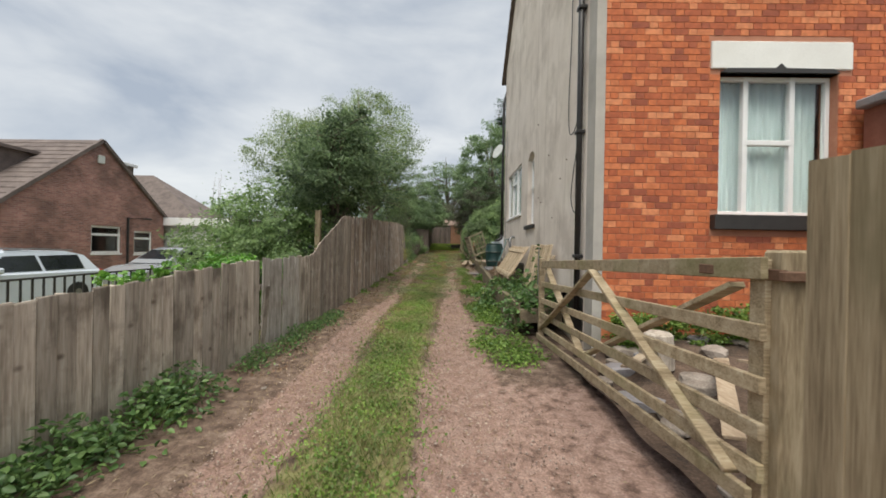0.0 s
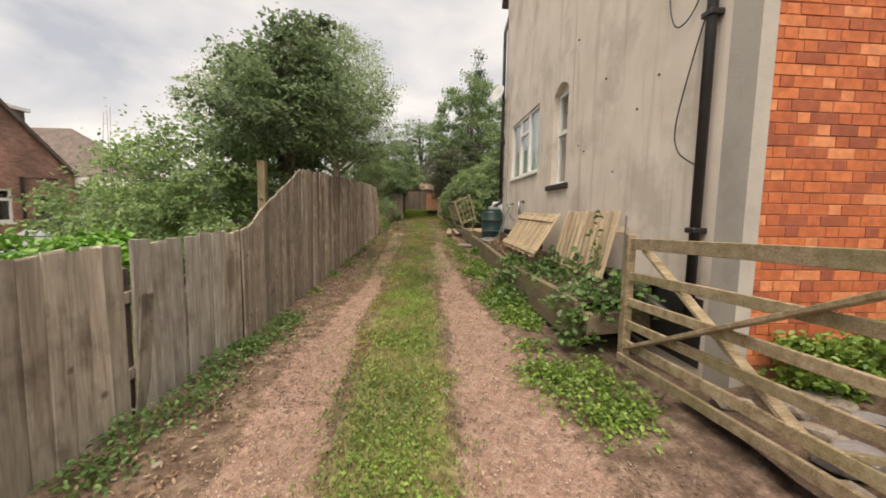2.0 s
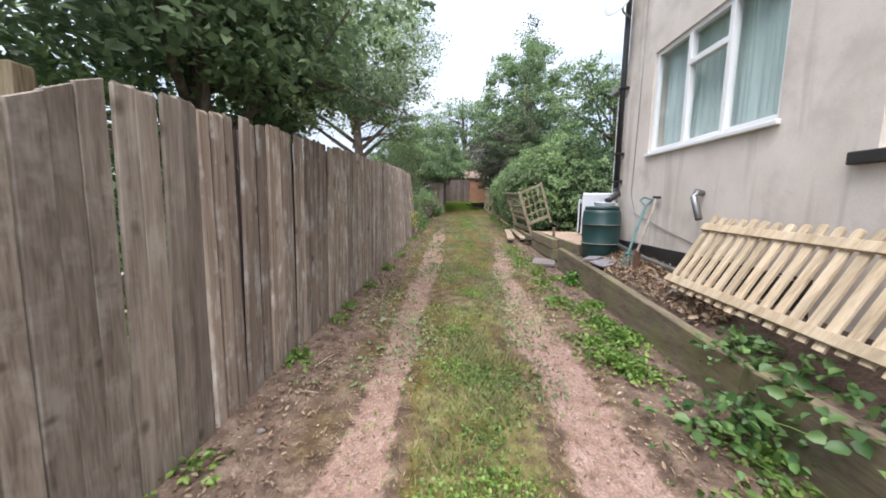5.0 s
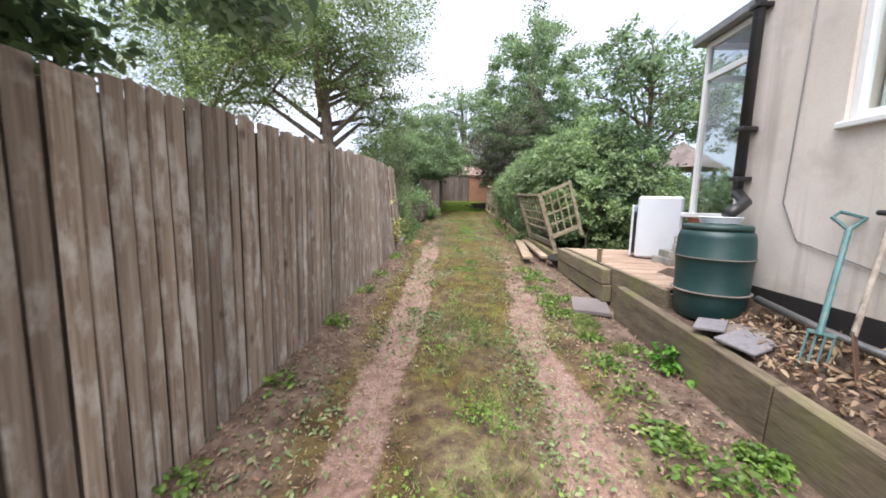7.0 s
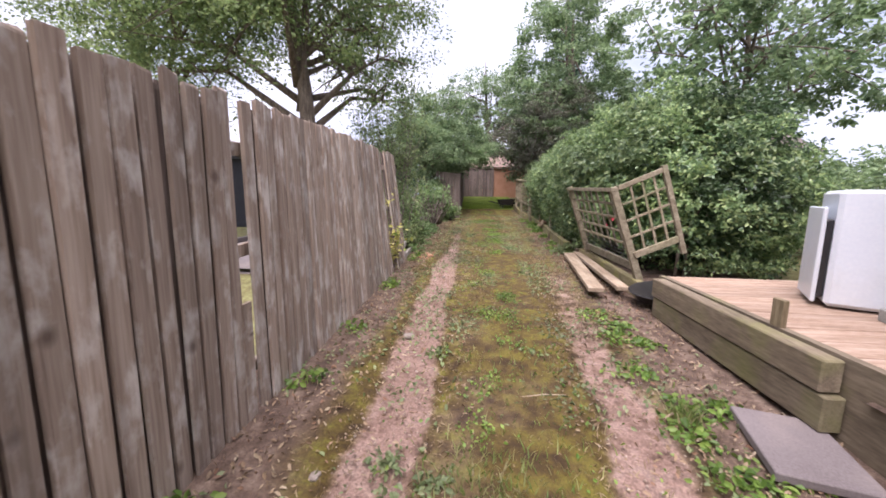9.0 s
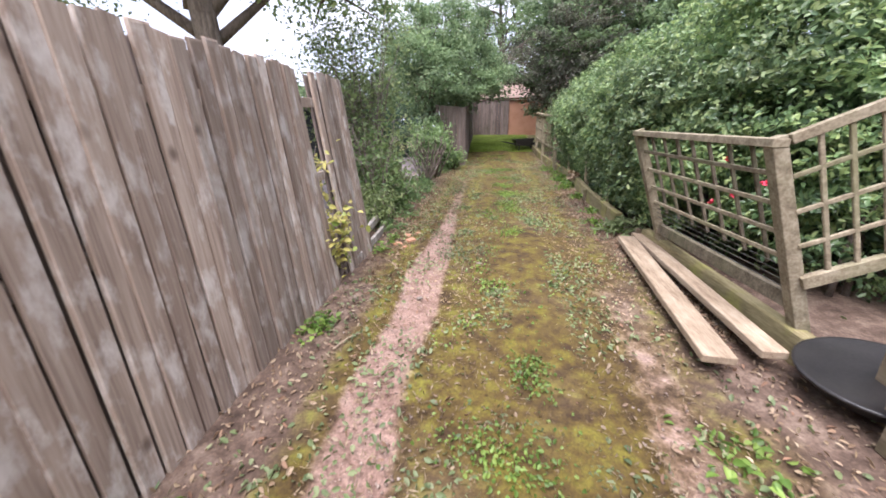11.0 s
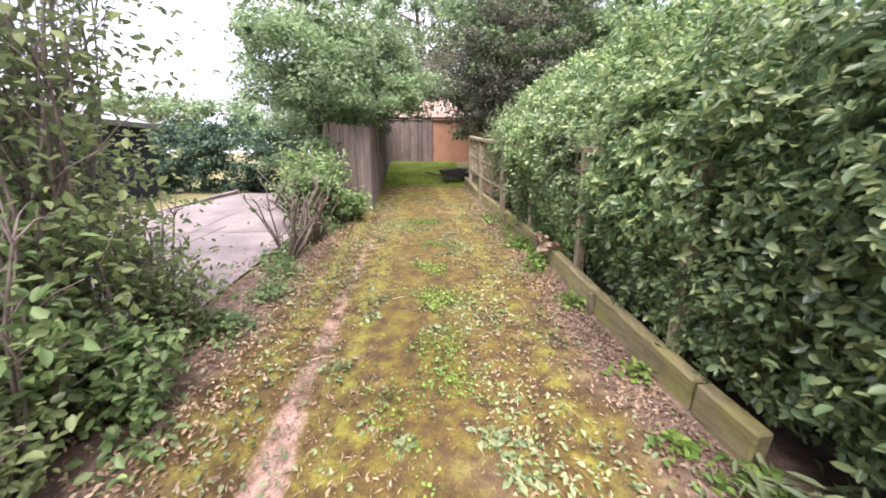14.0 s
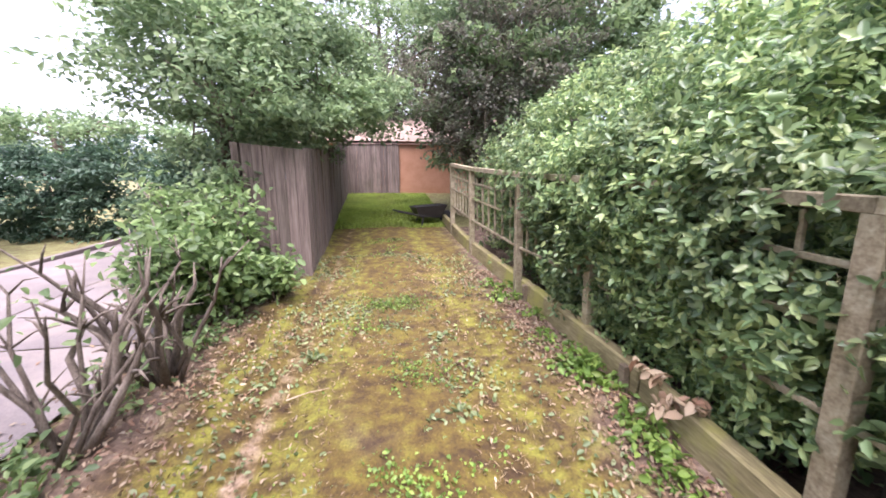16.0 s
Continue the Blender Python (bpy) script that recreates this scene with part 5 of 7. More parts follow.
part("shaft", tube(bmesh.new(), [(1.38, 11.58, 1.05), (1.52, 11.68, 1.4), (1.66, 11.78, 1.72)], 0.018, 10), M_TEAL, spade)
part("handle", tube(bmesh.new(), [(1.66, 11.78, 1.72), (1.62, 11.86, 1.8), (1.68, 11.87, 1.84), (1.74, 11.76, 1.8), (1.66, 11.78, 1.72)], 0.014, 8), M_TEAL, spade)
sp = lean_frame((1.29, 11.62, 0.82), (1.37, 11.46, 0.82), (1.42, 11.6, 1.12))
for k in range(4):
    bl = bmesh.new()
    box(bl, (0.01 + 0.043 * k, -0.005, 0.0), (0.021 + 0.043 * k, 0.005, 0.25), sp, 0.002)
    part("tine", bl, M_TEAL, spade)
bl = bmesh.new()
box(bl, (0.008, -0.008, 0.24), (0.152, 0.008, 0.265), sp, 0.003)
part("shoulder", bl, M_TEAL, spade)
fork = thing("spade", "old spade with brown wooden shaft leaning on the wall", "spade")
part("shaft", tube(bmesh.new(), [(1.43, 11.43, 1.1), (1.56, 11.5, 1.45), (1.7, 11.58, 1.82)], 0.017, 10), M_FENCE_OLD, fork)
part("handle", tube(bmesh.new(), [(1.7, 11.66, 1.84), (1.7, 11.5, 1.83)], 0.018, 8), M_BLACK_PLASTIC, fork)
bl = bmesh.new()
box(bl, (-0.09, -0.004, -0.3), (0.09, 0.004, 0.0), pose(1.43, 11.43, 1.12, -12, 20, 35), 0.003)
part("blade", bl, M_RUST, fork, "rusty steel blade")

# ---- deck ----
DECK_Z = 1.03
deck = tagged(new("deck"), "reddish timber decking behind the house", "deck", kind="structure")
yy = 12.95
plank_me = bpy.data.meshes.new("deck_board")
bm = boxes(((0, 0, -0.028), (3.6, 0.115, 0)), bevel=0.004)
bm.to_mesh(plank_me)
bm.free()
plank_me.materials.append(M_DECK)
while yy < 16.15:
    ob = part("deck_board", plank_me, M_DECK, deck)
    ob.matrix_basis = pose(1.14, yy, DECK_Z + random.uniform(-0.003, 0.003))
    yy += 0.122
part("deck_frame", boxes(((1.075, 12.8, 0.45), (1.135, 16.25, DECK_Z + 0.004)), ((1.14, 12.8, 0.72), (1.9, 12.88, DECK_Z - 0.04)), ((1.14, 16.2, 0.6), (4.6, 16.26, DECK_Z - 0.04))), M_SLEEPER, deck)
step = thing("deck_sleepers", "mossy timber sleepers edging the deck", "edging")
part("sleeper", bar((1.0, 14.0, 0.92), (0.95, 16.0, 0.95), 0.12, 0.2, 0.01), M_SLEEPER, step)
part("sleeper", bar((1.01, 13.97, 0.7), (0.96, 15.98, 0.74), 0.12, 0.22, 0.01), M_SLEEPER, step)
peg = thing("deck_peg", "short wooden stub at the deck's edge", "post", pose(1.1, 14.55, DECK_Z))
part("stub", boxes(((-0.02, -0.05, -0.02), (0.02, 0.05, 0.2)), bevel=0.004), M_POST, peg)
slab = thing("paving_slab", "pale paving slab lying in the verge", "slab", pose(0.76, 13.86, 0.565, 2, 1, -14))
part("slab", boxes(((-0.22, -0.3, -0.03), (0.22, 0.3, 0.02)), bevel=0.006), M_CONCRETE, slab)
machine = thing("old_appliance", "white enamel appliance standing on the deck", "appliance", pose(2.25, 15.2, DECK_Z, 0, 0, -30))
bm = bmesh.new()
box(bm, (-0.3, -0.3, 0.02), (0.3, 0.3, 0.98), None, 0.03)
part("body", bm, M_WHITE_METAL, machine)
part("door_panel", boxes(((-0.38, -0.28, 0.04), (-0.35, 0.28, 0.84)), bevel=0.01), M_WHITE_METAL, machine)
part("seal", boxes(((-0.352, -0.25, 0.08), (-0.301, 0.25, 0.74)), bevel=0.01), M_BLACK_PLASTIC, machine, "dark rubber seal")
part("back_plate", boxes(((0.301, -0.26, 0.06), (0.33, 0.26, 0.8)), bevel=0.01), M_GREY_METAL, machine)
r = random.Random(3)
for layer, (nx, ny) in enumerate(((4, 3), (4, 3), (3, 2), (2, 2))):
    for i in range(nx):
        for j in range(ny):
            if layer > 0 and r.random() < 0.22:
                continue
            ob = part("paving_block", boxes(((-0.1, -0.055, 0), (0.1, 0.055, 0.098)), bevel=0.008), M_BLOCK)
            ob.matrix_world = pose(2.1 + 0.06 * layer + 0.235 * i + r.uniform(-0.05, 0.05), 14.42 + 0.03 * layer + 0.14 * j + r.uniform(-0.03, 0.03), DECK_Z + 0.1 * layer, 0, 0, r.uniform(-38, 38))
            tagged(ob, "grey concrete paving block in a loose heap", "paving block", "heap of paving blocks")

# ---- conservatory ----
cons = tagged(new("conservatory"), "white-framed glazed conservatory behind the house", "conservatory")
CX, CY0, CY1, CZ0, CZ1 = 2.26, 12.9, 14.5, 1.78, 4.0
part("dwarf_wall", boxes(((CX, CY0, 0.9), (CX + 0.12, CY1, CZ0 - 0.06)), ((CX + 0.12, CY1 - 0.12, 0.9), (5.5, CY1, CZ0 - 0.06))), M_BRICK, cons, "red brick dwarf wall")
part("window_sill", boxes(((CX - 0.07, CY0, CZ0 - 0.06), (CX + 0.14, CY1 + 0.07, CZ0)), ((CX + 0.14, CY1 - 0.14, CZ0 - 0.06), (5.5, CY1 + 0.07, CZ0)), bevel=0.006), M_UPVC, cons)
for y0 in (CY0, 13.62, CY1 - 0.07):
    part("mullion", boxes(((CX, y0, CZ0), (CX + 0.07, y0 + 0.07, CZ1)), bevel=0.006), M_UPVC, cons)
for x0 in (3.1, 4.0, 4.9):
    part("mullion", boxes(((x0, CY1 - 0.07, CZ0), (x0 + 0.07, CY1, CZ1)), bevel=0.006), M_UPVC, cons)
for z in (3.52, CZ1 - 0.07):
    part("transom", boxes(((CX + 0.003, CY0, z), (CX + 0.067, CY1, z + 0.07))), M_UPVC, cons)
    part("transom", boxes(((CX + 0.07, CY1 - 0.067, z), (5.5, CY1 - 0.003, z + 0.07))), M_UPVC, cons)
for lo, hi in (((CX + 0.03, CY0, CZ0), (CX + 0.038, CY1 - 0.03, CZ1)), ((CX + 0.04, CY1 - 0.04, CZ0), (5.5, CY1 - 0.032, CZ1))):
    p = part("pane", boxes((lo, hi)), M_SMOKED, cons)
    p.visible_shadow = False
part("end_wall", boxes(((5.5, CY0, 0.9), (5.6, CY1, CZ1))), M_UPVC, cons)
part("gutter", boxes(((CX - 0.12, CY0, CZ1), (CX - 0.02, CY1 + 0.12, CZ1 + 0.1)), ((CX - 0.02, CY1 + 0.02, CZ1), (5.6, CY1 + 0.12, CZ1 + 0.1)), bevel=0.01), M_GREY_METAL, cons)
rf = bmesh.new()
for lo_z, up in ((0, 0), (0.04, 0)):
    rf.faces.new([rf.verts.new(p) for p in ((CX - 0.05, CY0, CZ1 + 0.02 + lo_z), (CX - 0.05, CY1 + 0.05, CZ1 + 0.02 + lo_z), (3.8, CY1 - 0.6, CZ1 + 0.75 + lo_z), (3.8, CY0, CZ1 + 0.75 + lo_z))])
    rf.faces.new([rf.verts.new(p) for p in ((CX - 0.05, CY1 + 0.05, CZ1 + 0.02 + lo_z), (5.6, CY1 + 0.05, CZ1 + 0.02 + lo_z), (5.6, CY1 - 0.6, CZ1 + 0.75 + lo_z), (3.8, CY1 - 0.6, CZ1 + 0.75 + lo_z))])
part("roof", rf, M_GREY_METAL, cons)


# ---- trellis, planks and hedge edging ----
trellis = thing("trellis_fence", "weathered wooden trellis fence leaning over the verge", "trellis")
T0, T1 = Vector((1.04, 16.74, 0.9)), Vector((0.9, 18.5, 0.95))
LEAN_T = Vector((-0.38, 0.04, 1.13))
part("post", bar(T0 - LEAN_T * 0.15, T0 + LEAN_T * 1.03, 0.085, 0.085, up=(0, 1, 0)), M_TRELLIS, trellis)
part("post", bar(T1 - LEAN_T * 0.15, T1 + LEAN_T * 1.03, 0.085, 0.085, up=(0, 1, 0)), M_TRELLIS, trellis)
part("top_rail", bar(T0 + LEAN_T + Vector((0, -0.05, 0)), T1 + LEAN_T + Vector((0, 0.05, 0)), 0.1, 0.05), M_TRELLIS, trellis)
for h in (0.84, 0.68, 0.52, 0.38):
    part("lath", bar(T0 + LEAN_T * h, T1 + LEAN_T * h, 0.02, 0.03), M_TRELLIS, trellis)
for k in range(1, 8):
    p = T0.lerp(T1, k / 8)
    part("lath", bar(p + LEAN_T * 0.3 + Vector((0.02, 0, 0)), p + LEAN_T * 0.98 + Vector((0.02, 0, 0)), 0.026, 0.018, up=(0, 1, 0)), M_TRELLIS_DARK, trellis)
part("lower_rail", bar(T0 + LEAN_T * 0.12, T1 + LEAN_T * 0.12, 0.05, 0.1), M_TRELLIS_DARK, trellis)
for k in range(5):
    part("wire", tube(bmesh.new(), [T0 + LEAN_T * (0.19 + 0.045 * k), T1 + LEAN_T * (0.19 + 0.045 * k)], 0.003, 4), M_GREY_METAL, trellis)
wing = thing("tilted_trellis", "tilted square wooden trellis standing on soil", "trellis")
W0, W1 = Vector((0.98, 16.7, 1.1)), Vector((1.5, 16.66, 1.34))
up = Vector((-0.27, 0.05, 0.95))
for h, wd in ((1.0, 0.06), (0.1, 0.08)):
    part("rail", bar(W0 + up * h, W1 + up * h, 0.05, wd), M_TRELLIS, wing)
for h in (0.78, 0.56, 0.34):
    part("lath", bar(W0 + up * h, W1 + up * h, 0.02, 0.028), M_TRELLIS, wing)
for k in range(1, 4):
    p = W0.lerp(W1, k / 4)
    part("lath", bar(p + up * 0.1, p + up * 1.0, 0.028, 0.02, up=(0, 1, 0)), M_TRELLIS, wing)
part("post", bar(W1 - up * 0.1, W1 + up * 1.05, 0.06, 0.06, up=(0, 1, 0)), M_TRELLIS, wing)
for (x0, y0, x1, y1, z, w) in ((0.43, 16.42, 0.63, 18.78, 0.79, 0.19), (0.78, 16.5, 0.8, 18.9, 0.80, 0.15)):
    tagged(part("loose_plank", bar((x0, y0, z - 0.005), (x1, y1, z + 0.09), w, 0.055, 0.006), M_PLANK), "thick pale sawn plank lying on the verge", "plank", "planks on the verge")
pot = thing("plant_tray", "black round plastic tray lying on the verge", "tray", pose(1.14, 16.28, 0.74, 4, -6, 0))
part("dish", lathe([(0.24, 0), (0.27, 0.015), (0.33, 0.1), (0.345, 0.11), (0.325, 0.105), (0.26, 0.03), (0.01, 0.028)], 36), M_BLACK_PLASTIC, pot, smooth=True)
part("rim", lathe([(0.334, 0.098), (0.352, 0.1), (0.356, 0.112), (0.346, 0.12), (0.334, 0.116)], 36), M_BLACK_PLASTIC, pot, smooth=True)
M_WATER = glass_of("rain_water", (0.55, 0.58, 0.55))
part("rain_water", lathe([(0.28, 0.046), (0.285, 0.052), (0.01, 0.053)], 36), M_WATER, pot, "shallow rain water")
wet = rng.uniform(-0.2, 0.2, (16, 2))
for a, b in wet[:9]:
    part("floating_leaf", leaves("floating_leaf", np.array([[a, b, 0.058]]), 0.07, None, 0.5, droop=0.0, full=True), L_YELLOW, pot, "yellow leaf floating in the tray")

edge = thing("hedge_edging", "mossy timber sleepers along the hedge's foot", "edging")
EDGE = [(16.6, 0.98), (18.9, 0.83), (20.0, 0.72), (21.3, 0.71), (22.95, 0.77), (24.7, 0.7), (27.2, 0.52), (29.6, 0.4)]
for k, ((y0, x0), (y1, x1)) in enumerate(zip(EDGE, EDGE[1:])):
    za, zb = float(zg(x0, y0)) + 0.09, float(zg(x1, y1)) + 0.09
    if y0 == 18.9:
        y0, x0, za = 19.6, x1 + 0.02, zb - 0.02
    part("sleeper", bar((x0 + 0.05, y0 + 0.01, za), (x1 + 0.05, y1 - 0.01, zb), 0.1, 0.24, 0.012), M_SLEEPER_MOSS, edge)
for k, yy in enumerate((18.9, 21.25, 23.05, 24.75)):
    x = float(np.interp(yy, [e[0] for e in EDGE], [e[1] for e in EDGE]))
    part("peg", bar((x - 0.03, yy, 0.7), (x - 0.03, yy, float(zg(x, yy)) + 0.2), 0.05, 0.06, up=(0, 1, 0)), M_SLEEPER, edge)
rail_fence = thing("post_and_rail_fence", "old wooden post and rail trellis inside the hedge", "fence")
POSTS = [(20.33, 0.84), (21.95, 0.86), (23.7, 0.84), (24.95, 0.66), (26.9, 0.56), (28.4, 0.5)]
for yy, x in POSTS:
    g = float(zg(x, yy))
    part("post", bar((x, yy, g - 0.1), (x - 0.03, yy, g + 1.42), 0.085, 0.085, up=(0, 1, 0)), M_TRELLIS, rail_fence)
for (y0, x0), (y1, x1) in zip(POSTS, POSTS[1:]):
    g0, g1 = float(zg(x0, y0)), float(zg(x1, y1))
    part("top_rail", bar((x0 - 0.03, y0, g0 + 1.43), (x1 - 0.03, y1, g1 + 1.43), 0.09, 0.06), M_TRELLIS, rail_fence)
    for h in (1.2, 0.95, 0.6):
        part("lath", bar((x0 - 0.02, y0, g0 + h), (x1 - 0.02, y1, g1 + h), 0.02, 0.03), M_TRELLIS, rail_fence)
    for k in range(1, 7):
        t = k / 7
        part("lath", bar((x0 + (x1 - x0) * t, y0 + (y1 - y0) * t, g0 + 0.58), (x0 + (x1 - x0) * t - 0.02, y0 + (y1 - y0) * t, g0 + 1.4), 0.03, 0.02, up=(0, 1, 0)), M_TRELLIS, rail_fence)


def flowers(name, label, spots, mat):
    ob = thing(name, label, "flower")
    for p in spots:
        c = np.array(p) + rng.normal(size=(14, 3)) * 0.012
        part("bloom", leaves("bloom", c, 0.028, None, 0.8), mat, ob)
    return ob


M_PETAL = foliage("red_petal", [(0.5, 0.02, 0.05), (0.65, 0.06, 0.12)], 0.5, 0.3)
flowers("red_roses", "small red roses flowering behind the trellis", [(0.92, 17.5, 1.62), (0.94, 17.8, 1.5), (0.9, 17.15, 1.75), (1.1, 18.0, 1.85)], M_PETAL)

# ---- far end of the lane ----
dark_meshes = [board_mesh(w, 1.0, 0.024, s + 90) for s, w in enumerate((0.128, 0.125, 0.13))]
for me in dark_meshes:
    me.materials.append(M_FENCE_DARK)
end_fence = thing("end_board_fence", "grey close-board fence closing the lane's end", "fence")
x = -2.4
while x < -0.4:
    ob = part("board", random.choice(dark_meshes), M_FENCE_DARK, end_fence)
    ob.matrix_basis = pose(x, 34.0, 1.85, 0, 0, 90 + random.uniform(-2, 2)) @ Matrix.Diagonal((1, 1, 1.75 + random.uniform(-0.03, 0.03), 1))
    x += 0.13
side_fence = thing("side_board_fence", "dark brown board fence under the overhanging tree", "fence")
y = 26.17
while y < 34:
    ob = part("board", random.choice(dark_meshes), M_FENCE_DARK, side_fence)
    g = float(zg(-2.3, y))
    ob.matrix_basis = pose(-1.93 - 0.028 * (y - 26.1) + random.uniform(-0.01, 0.01), y, g - 0.03, 0, 0, 2 + random.uniform(-2, 2)) @ Matrix.Diagonal((1, 1, 1.75, 1))
    y += 0.13
for k in range(6):
    ob = part("board", dark_meshes[k % 3], M_FENCE_DARK, side_fence)
    ob.matrix_basis = pose(-2.63 + 0.131 * k, 26.08, 1.05, 0, 0, 90) @ Matrix.Diagonal((1, 1, 1.82 - 0.012 * k, 1))
part("post", bar((-2.76, 26.14, 0.95), (-2.78, 26.14, 2.9), 0.09, 0.09, up=(0, 1, 0)), M_FENCE_DARK, side_fence)
garage = thing("brick_outbuilding", "orange brick outbuilding with pinkish tiled roof beyond the fence", "building")
part("wall", boxes(((-0.42, 34.05, 1.6), (5.0, 39, 3.7))), M_RUST_BRICK, garage)
part("wall", boxes(((-3.5, 36.5, 1.6), (-0.425, 40, 4.3))), M_RUST_BRICK, garage)
rb = bmesh.new()
for lo in (0.0, 0.1):
    rb.faces.new([rb.verts.new(p) for p in ((-3.8, 33.95, 3.6 + lo), (5.2, 33.95, 3.6 + lo), (5.2, 38.5, 5.2 + lo), (-3.8, 38.5, 5.2 + lo))])
part("roof", rb, surface("pinkish_roof_tile", [(0.24, 0.165, 0.135), (0.32, 0.23, 0.195)], 3, 40, 0.9, bump=0.3), garage)
barrow = thing("garden_barrow", "low black garden barrow standing at the verge", "barrow", pose(0.05, 29.3, float(zg(0.05, 29.3)), 0, 0, 12))
tray = bmesh.new()
tops = [tray.verts.new(p) for p in ((-0.35, -0.28, 0.42), (0.4, -0.28, 0.46), (0.4, 0.28, 0.46), (-0.35, 0.28, 0.42))]
bots = [tray.verts.new(p) for p in ((-0.22, -0.2, 0.18), (0.28, -0.2, 0.2), (0.28, 0.2, 0.2), (-0.22, 0.2, 0.18))]
tray.faces.new(bots[::-1])
for i in range(4):
    j = (i + 1) % 4
    tray.faces.new((bots[i], bots[j], tops[j], tops[i]))
part("tray", tray, M_BLACK_PLASTIC, barrow)
for s in (-0.22, 0.22):
    part("handle", tube(bmesh.new(), [(0.45, s * 0.6, 0.15), (-0.2, s, 0.22), (-0.75, s * 1.1, 0.34)], 0.02, 8), M_BLACK_PLASTIC, barrow)
    part("leg", tube(bmesh.new(), [(-0.15, s, 0.2), (-0.2, s, 0.0)], 0.018, 8), M_BLACK_PLASTIC, barrow)
wh = lathe([(0.14, -0.03), (0.16, -0.02), (0.16, 0.02), (0.14, 0.03)], 20)
bmesh.ops.rotate(wh, verts=wh.verts, matrix=Matrix.Rotation(radians(90), 3, "X"))
bmesh.ops.translate(wh, verts=wh.verts, vec=(0.48, 0, 0.16))
part("wheel", wh, M_TYRE, barrow)

# ---- neighbour's concrete drive beside the upper lane ----
drive = tagged(new("drive"), "pinkish pale concrete drive beside the lane", "drive", kind="structure")
for y0, y1 in ((17.8, 21.2), (21.22, 24.2), (24.22, 29.6)):
    for x0, x1 in ((-4.6, -2.9), (-6.3, -4.62)):
        bm = bmesh.new()
        steps = [y0 + (y1 - y0) * k / 4 for k in range(5)]
        for lo in (0.035, -0.06):
            for a, b in zip(steps, steps[1:]):
                bm.faces.new([bm.verts.new((x, y, float(zg(-3.6, y)) + lo)) for x, y in ((x0, a), (x1, a), (x1, b), (x0, b))])
        bmesh.ops.remove_doubles(bm, verts=bm.verts, dist=0.001)
        part("concrete_slab", bm, M_CONCRETE, drive)
kerb = thing("drive_kerb", "low concrete kerb along the drive's far side", "kerb")
part("kerb", bar((-6.38, 18, 0.8), (-6.38, 29.6, 1.1), 0.1, 0.25, 0.01), M_CONCRETE, kerb)
shed = thing("black_shed", "dark black-clad outbuilding with pale roof by the drive", "shed", pose(-8.0, 28.6, 1.0))
part("wall", boxes(((-4.0, -6.5, -0.1), (-0.03, 0.0, 1.95))), M_SHED, shed)
for k in range(13):
    part("cladding_board", boxes(((-0.028, -6.5, 0.0 + 0.15 * k), (0.0, 0.0, 0.143 + 0.15 * k))), M_SHED, shed)
rs = bmesh.new()
for z in (0, 0.07):
    rs.faces.new([rs.verts.new(p) for p in ((0.2, -6.7, 1.93 + z), (0.2, 0.2, 1.93 + z), (-2.0, -1.8, 2.75 + z), (-2.0, -4.7, 2.75 + z))])
    rs.faces.new([rs.verts.new(p) for p in ((0.2, 0.2, 1.93 + z), (-4.2, 0.2, 1.93 + z), (-2.0, -1.8, 2.75 + z))])
    rs.faces.new([rs.verts.new(p) for p in ((-4.2, 0.2, 1.93 + z), (-4.2, -6.7, 1.93 + z), (-2.0, -4.7, 2.75 + z), (-2.0, -1.8, 2.75 + z))])
    rs.faces.new([rs.verts.new(p) for p in ((-4.2, -6.7, 1.93 + z), (0.2, -6.7, 1.93 + z), (-2.0, -4.7, 2.75 + z))])
part("roof", rs, M_SLATE, shed)
part("fascia", boxes(((0.2, -6.7, 1.9), (0.23, 0.2, 2.02))), M_GREY_METAL, shed)
hedge_bulk("conifer_hedge", "clipped green conifer hedge beyond the drive", [(-8.4, 30.6, 2.0, 1.3, 0.9, 1.15), (-6.6, 30.4, 2.05, 1.4, 0.9, 1.2), (-4.9, 30.2, 2.0, 1.2, 0.9, 1.15), (-10, 31, 2.1, 2, 1, 1.2)], 30000, 420, 0.16, 0.11, L_CONIFER)
tree("far_broadleaf", "hazy grey-green tree in the distance", (-9, 48, 1.5), 0.3, 9, [(-9, 48, 6, 3.2, 2.5, 2.8), (-6.2, 47, 5, 2.2, 2, 2.2), (-12.5, 49, 5, 3, 2.5, 2)], 16000, 300, 0.4, 0.26, L_FAR)
tree("far_broadleaf", "hazy tree beyond the drive's hedge", (-19, 45, 1.5), 0.3, 6, [(-19, 45, 4.3, 4, 2, 1.8), (-14, 44, 4.0, 3, 2, 1.6), (-25, 46, 4.2, 4, 2, 1.8)], 16000, 300, 0.4, 0.26, L_FAR)
tree("tall_twiggy_tree", "tall open-branched tree behind the end fence", (-0.9, 38, 1.8), 0.2, 11, [(-1.5, 38, 7.5, 3.2, 2, 2.8), (1.0, 37.5, 8, 2.4, 2, 2.6), (-4, 38, 7, 2.4, 2, 2.4)], 26000, 420, 0.26, 0.14, L_FAR, limbs=22)


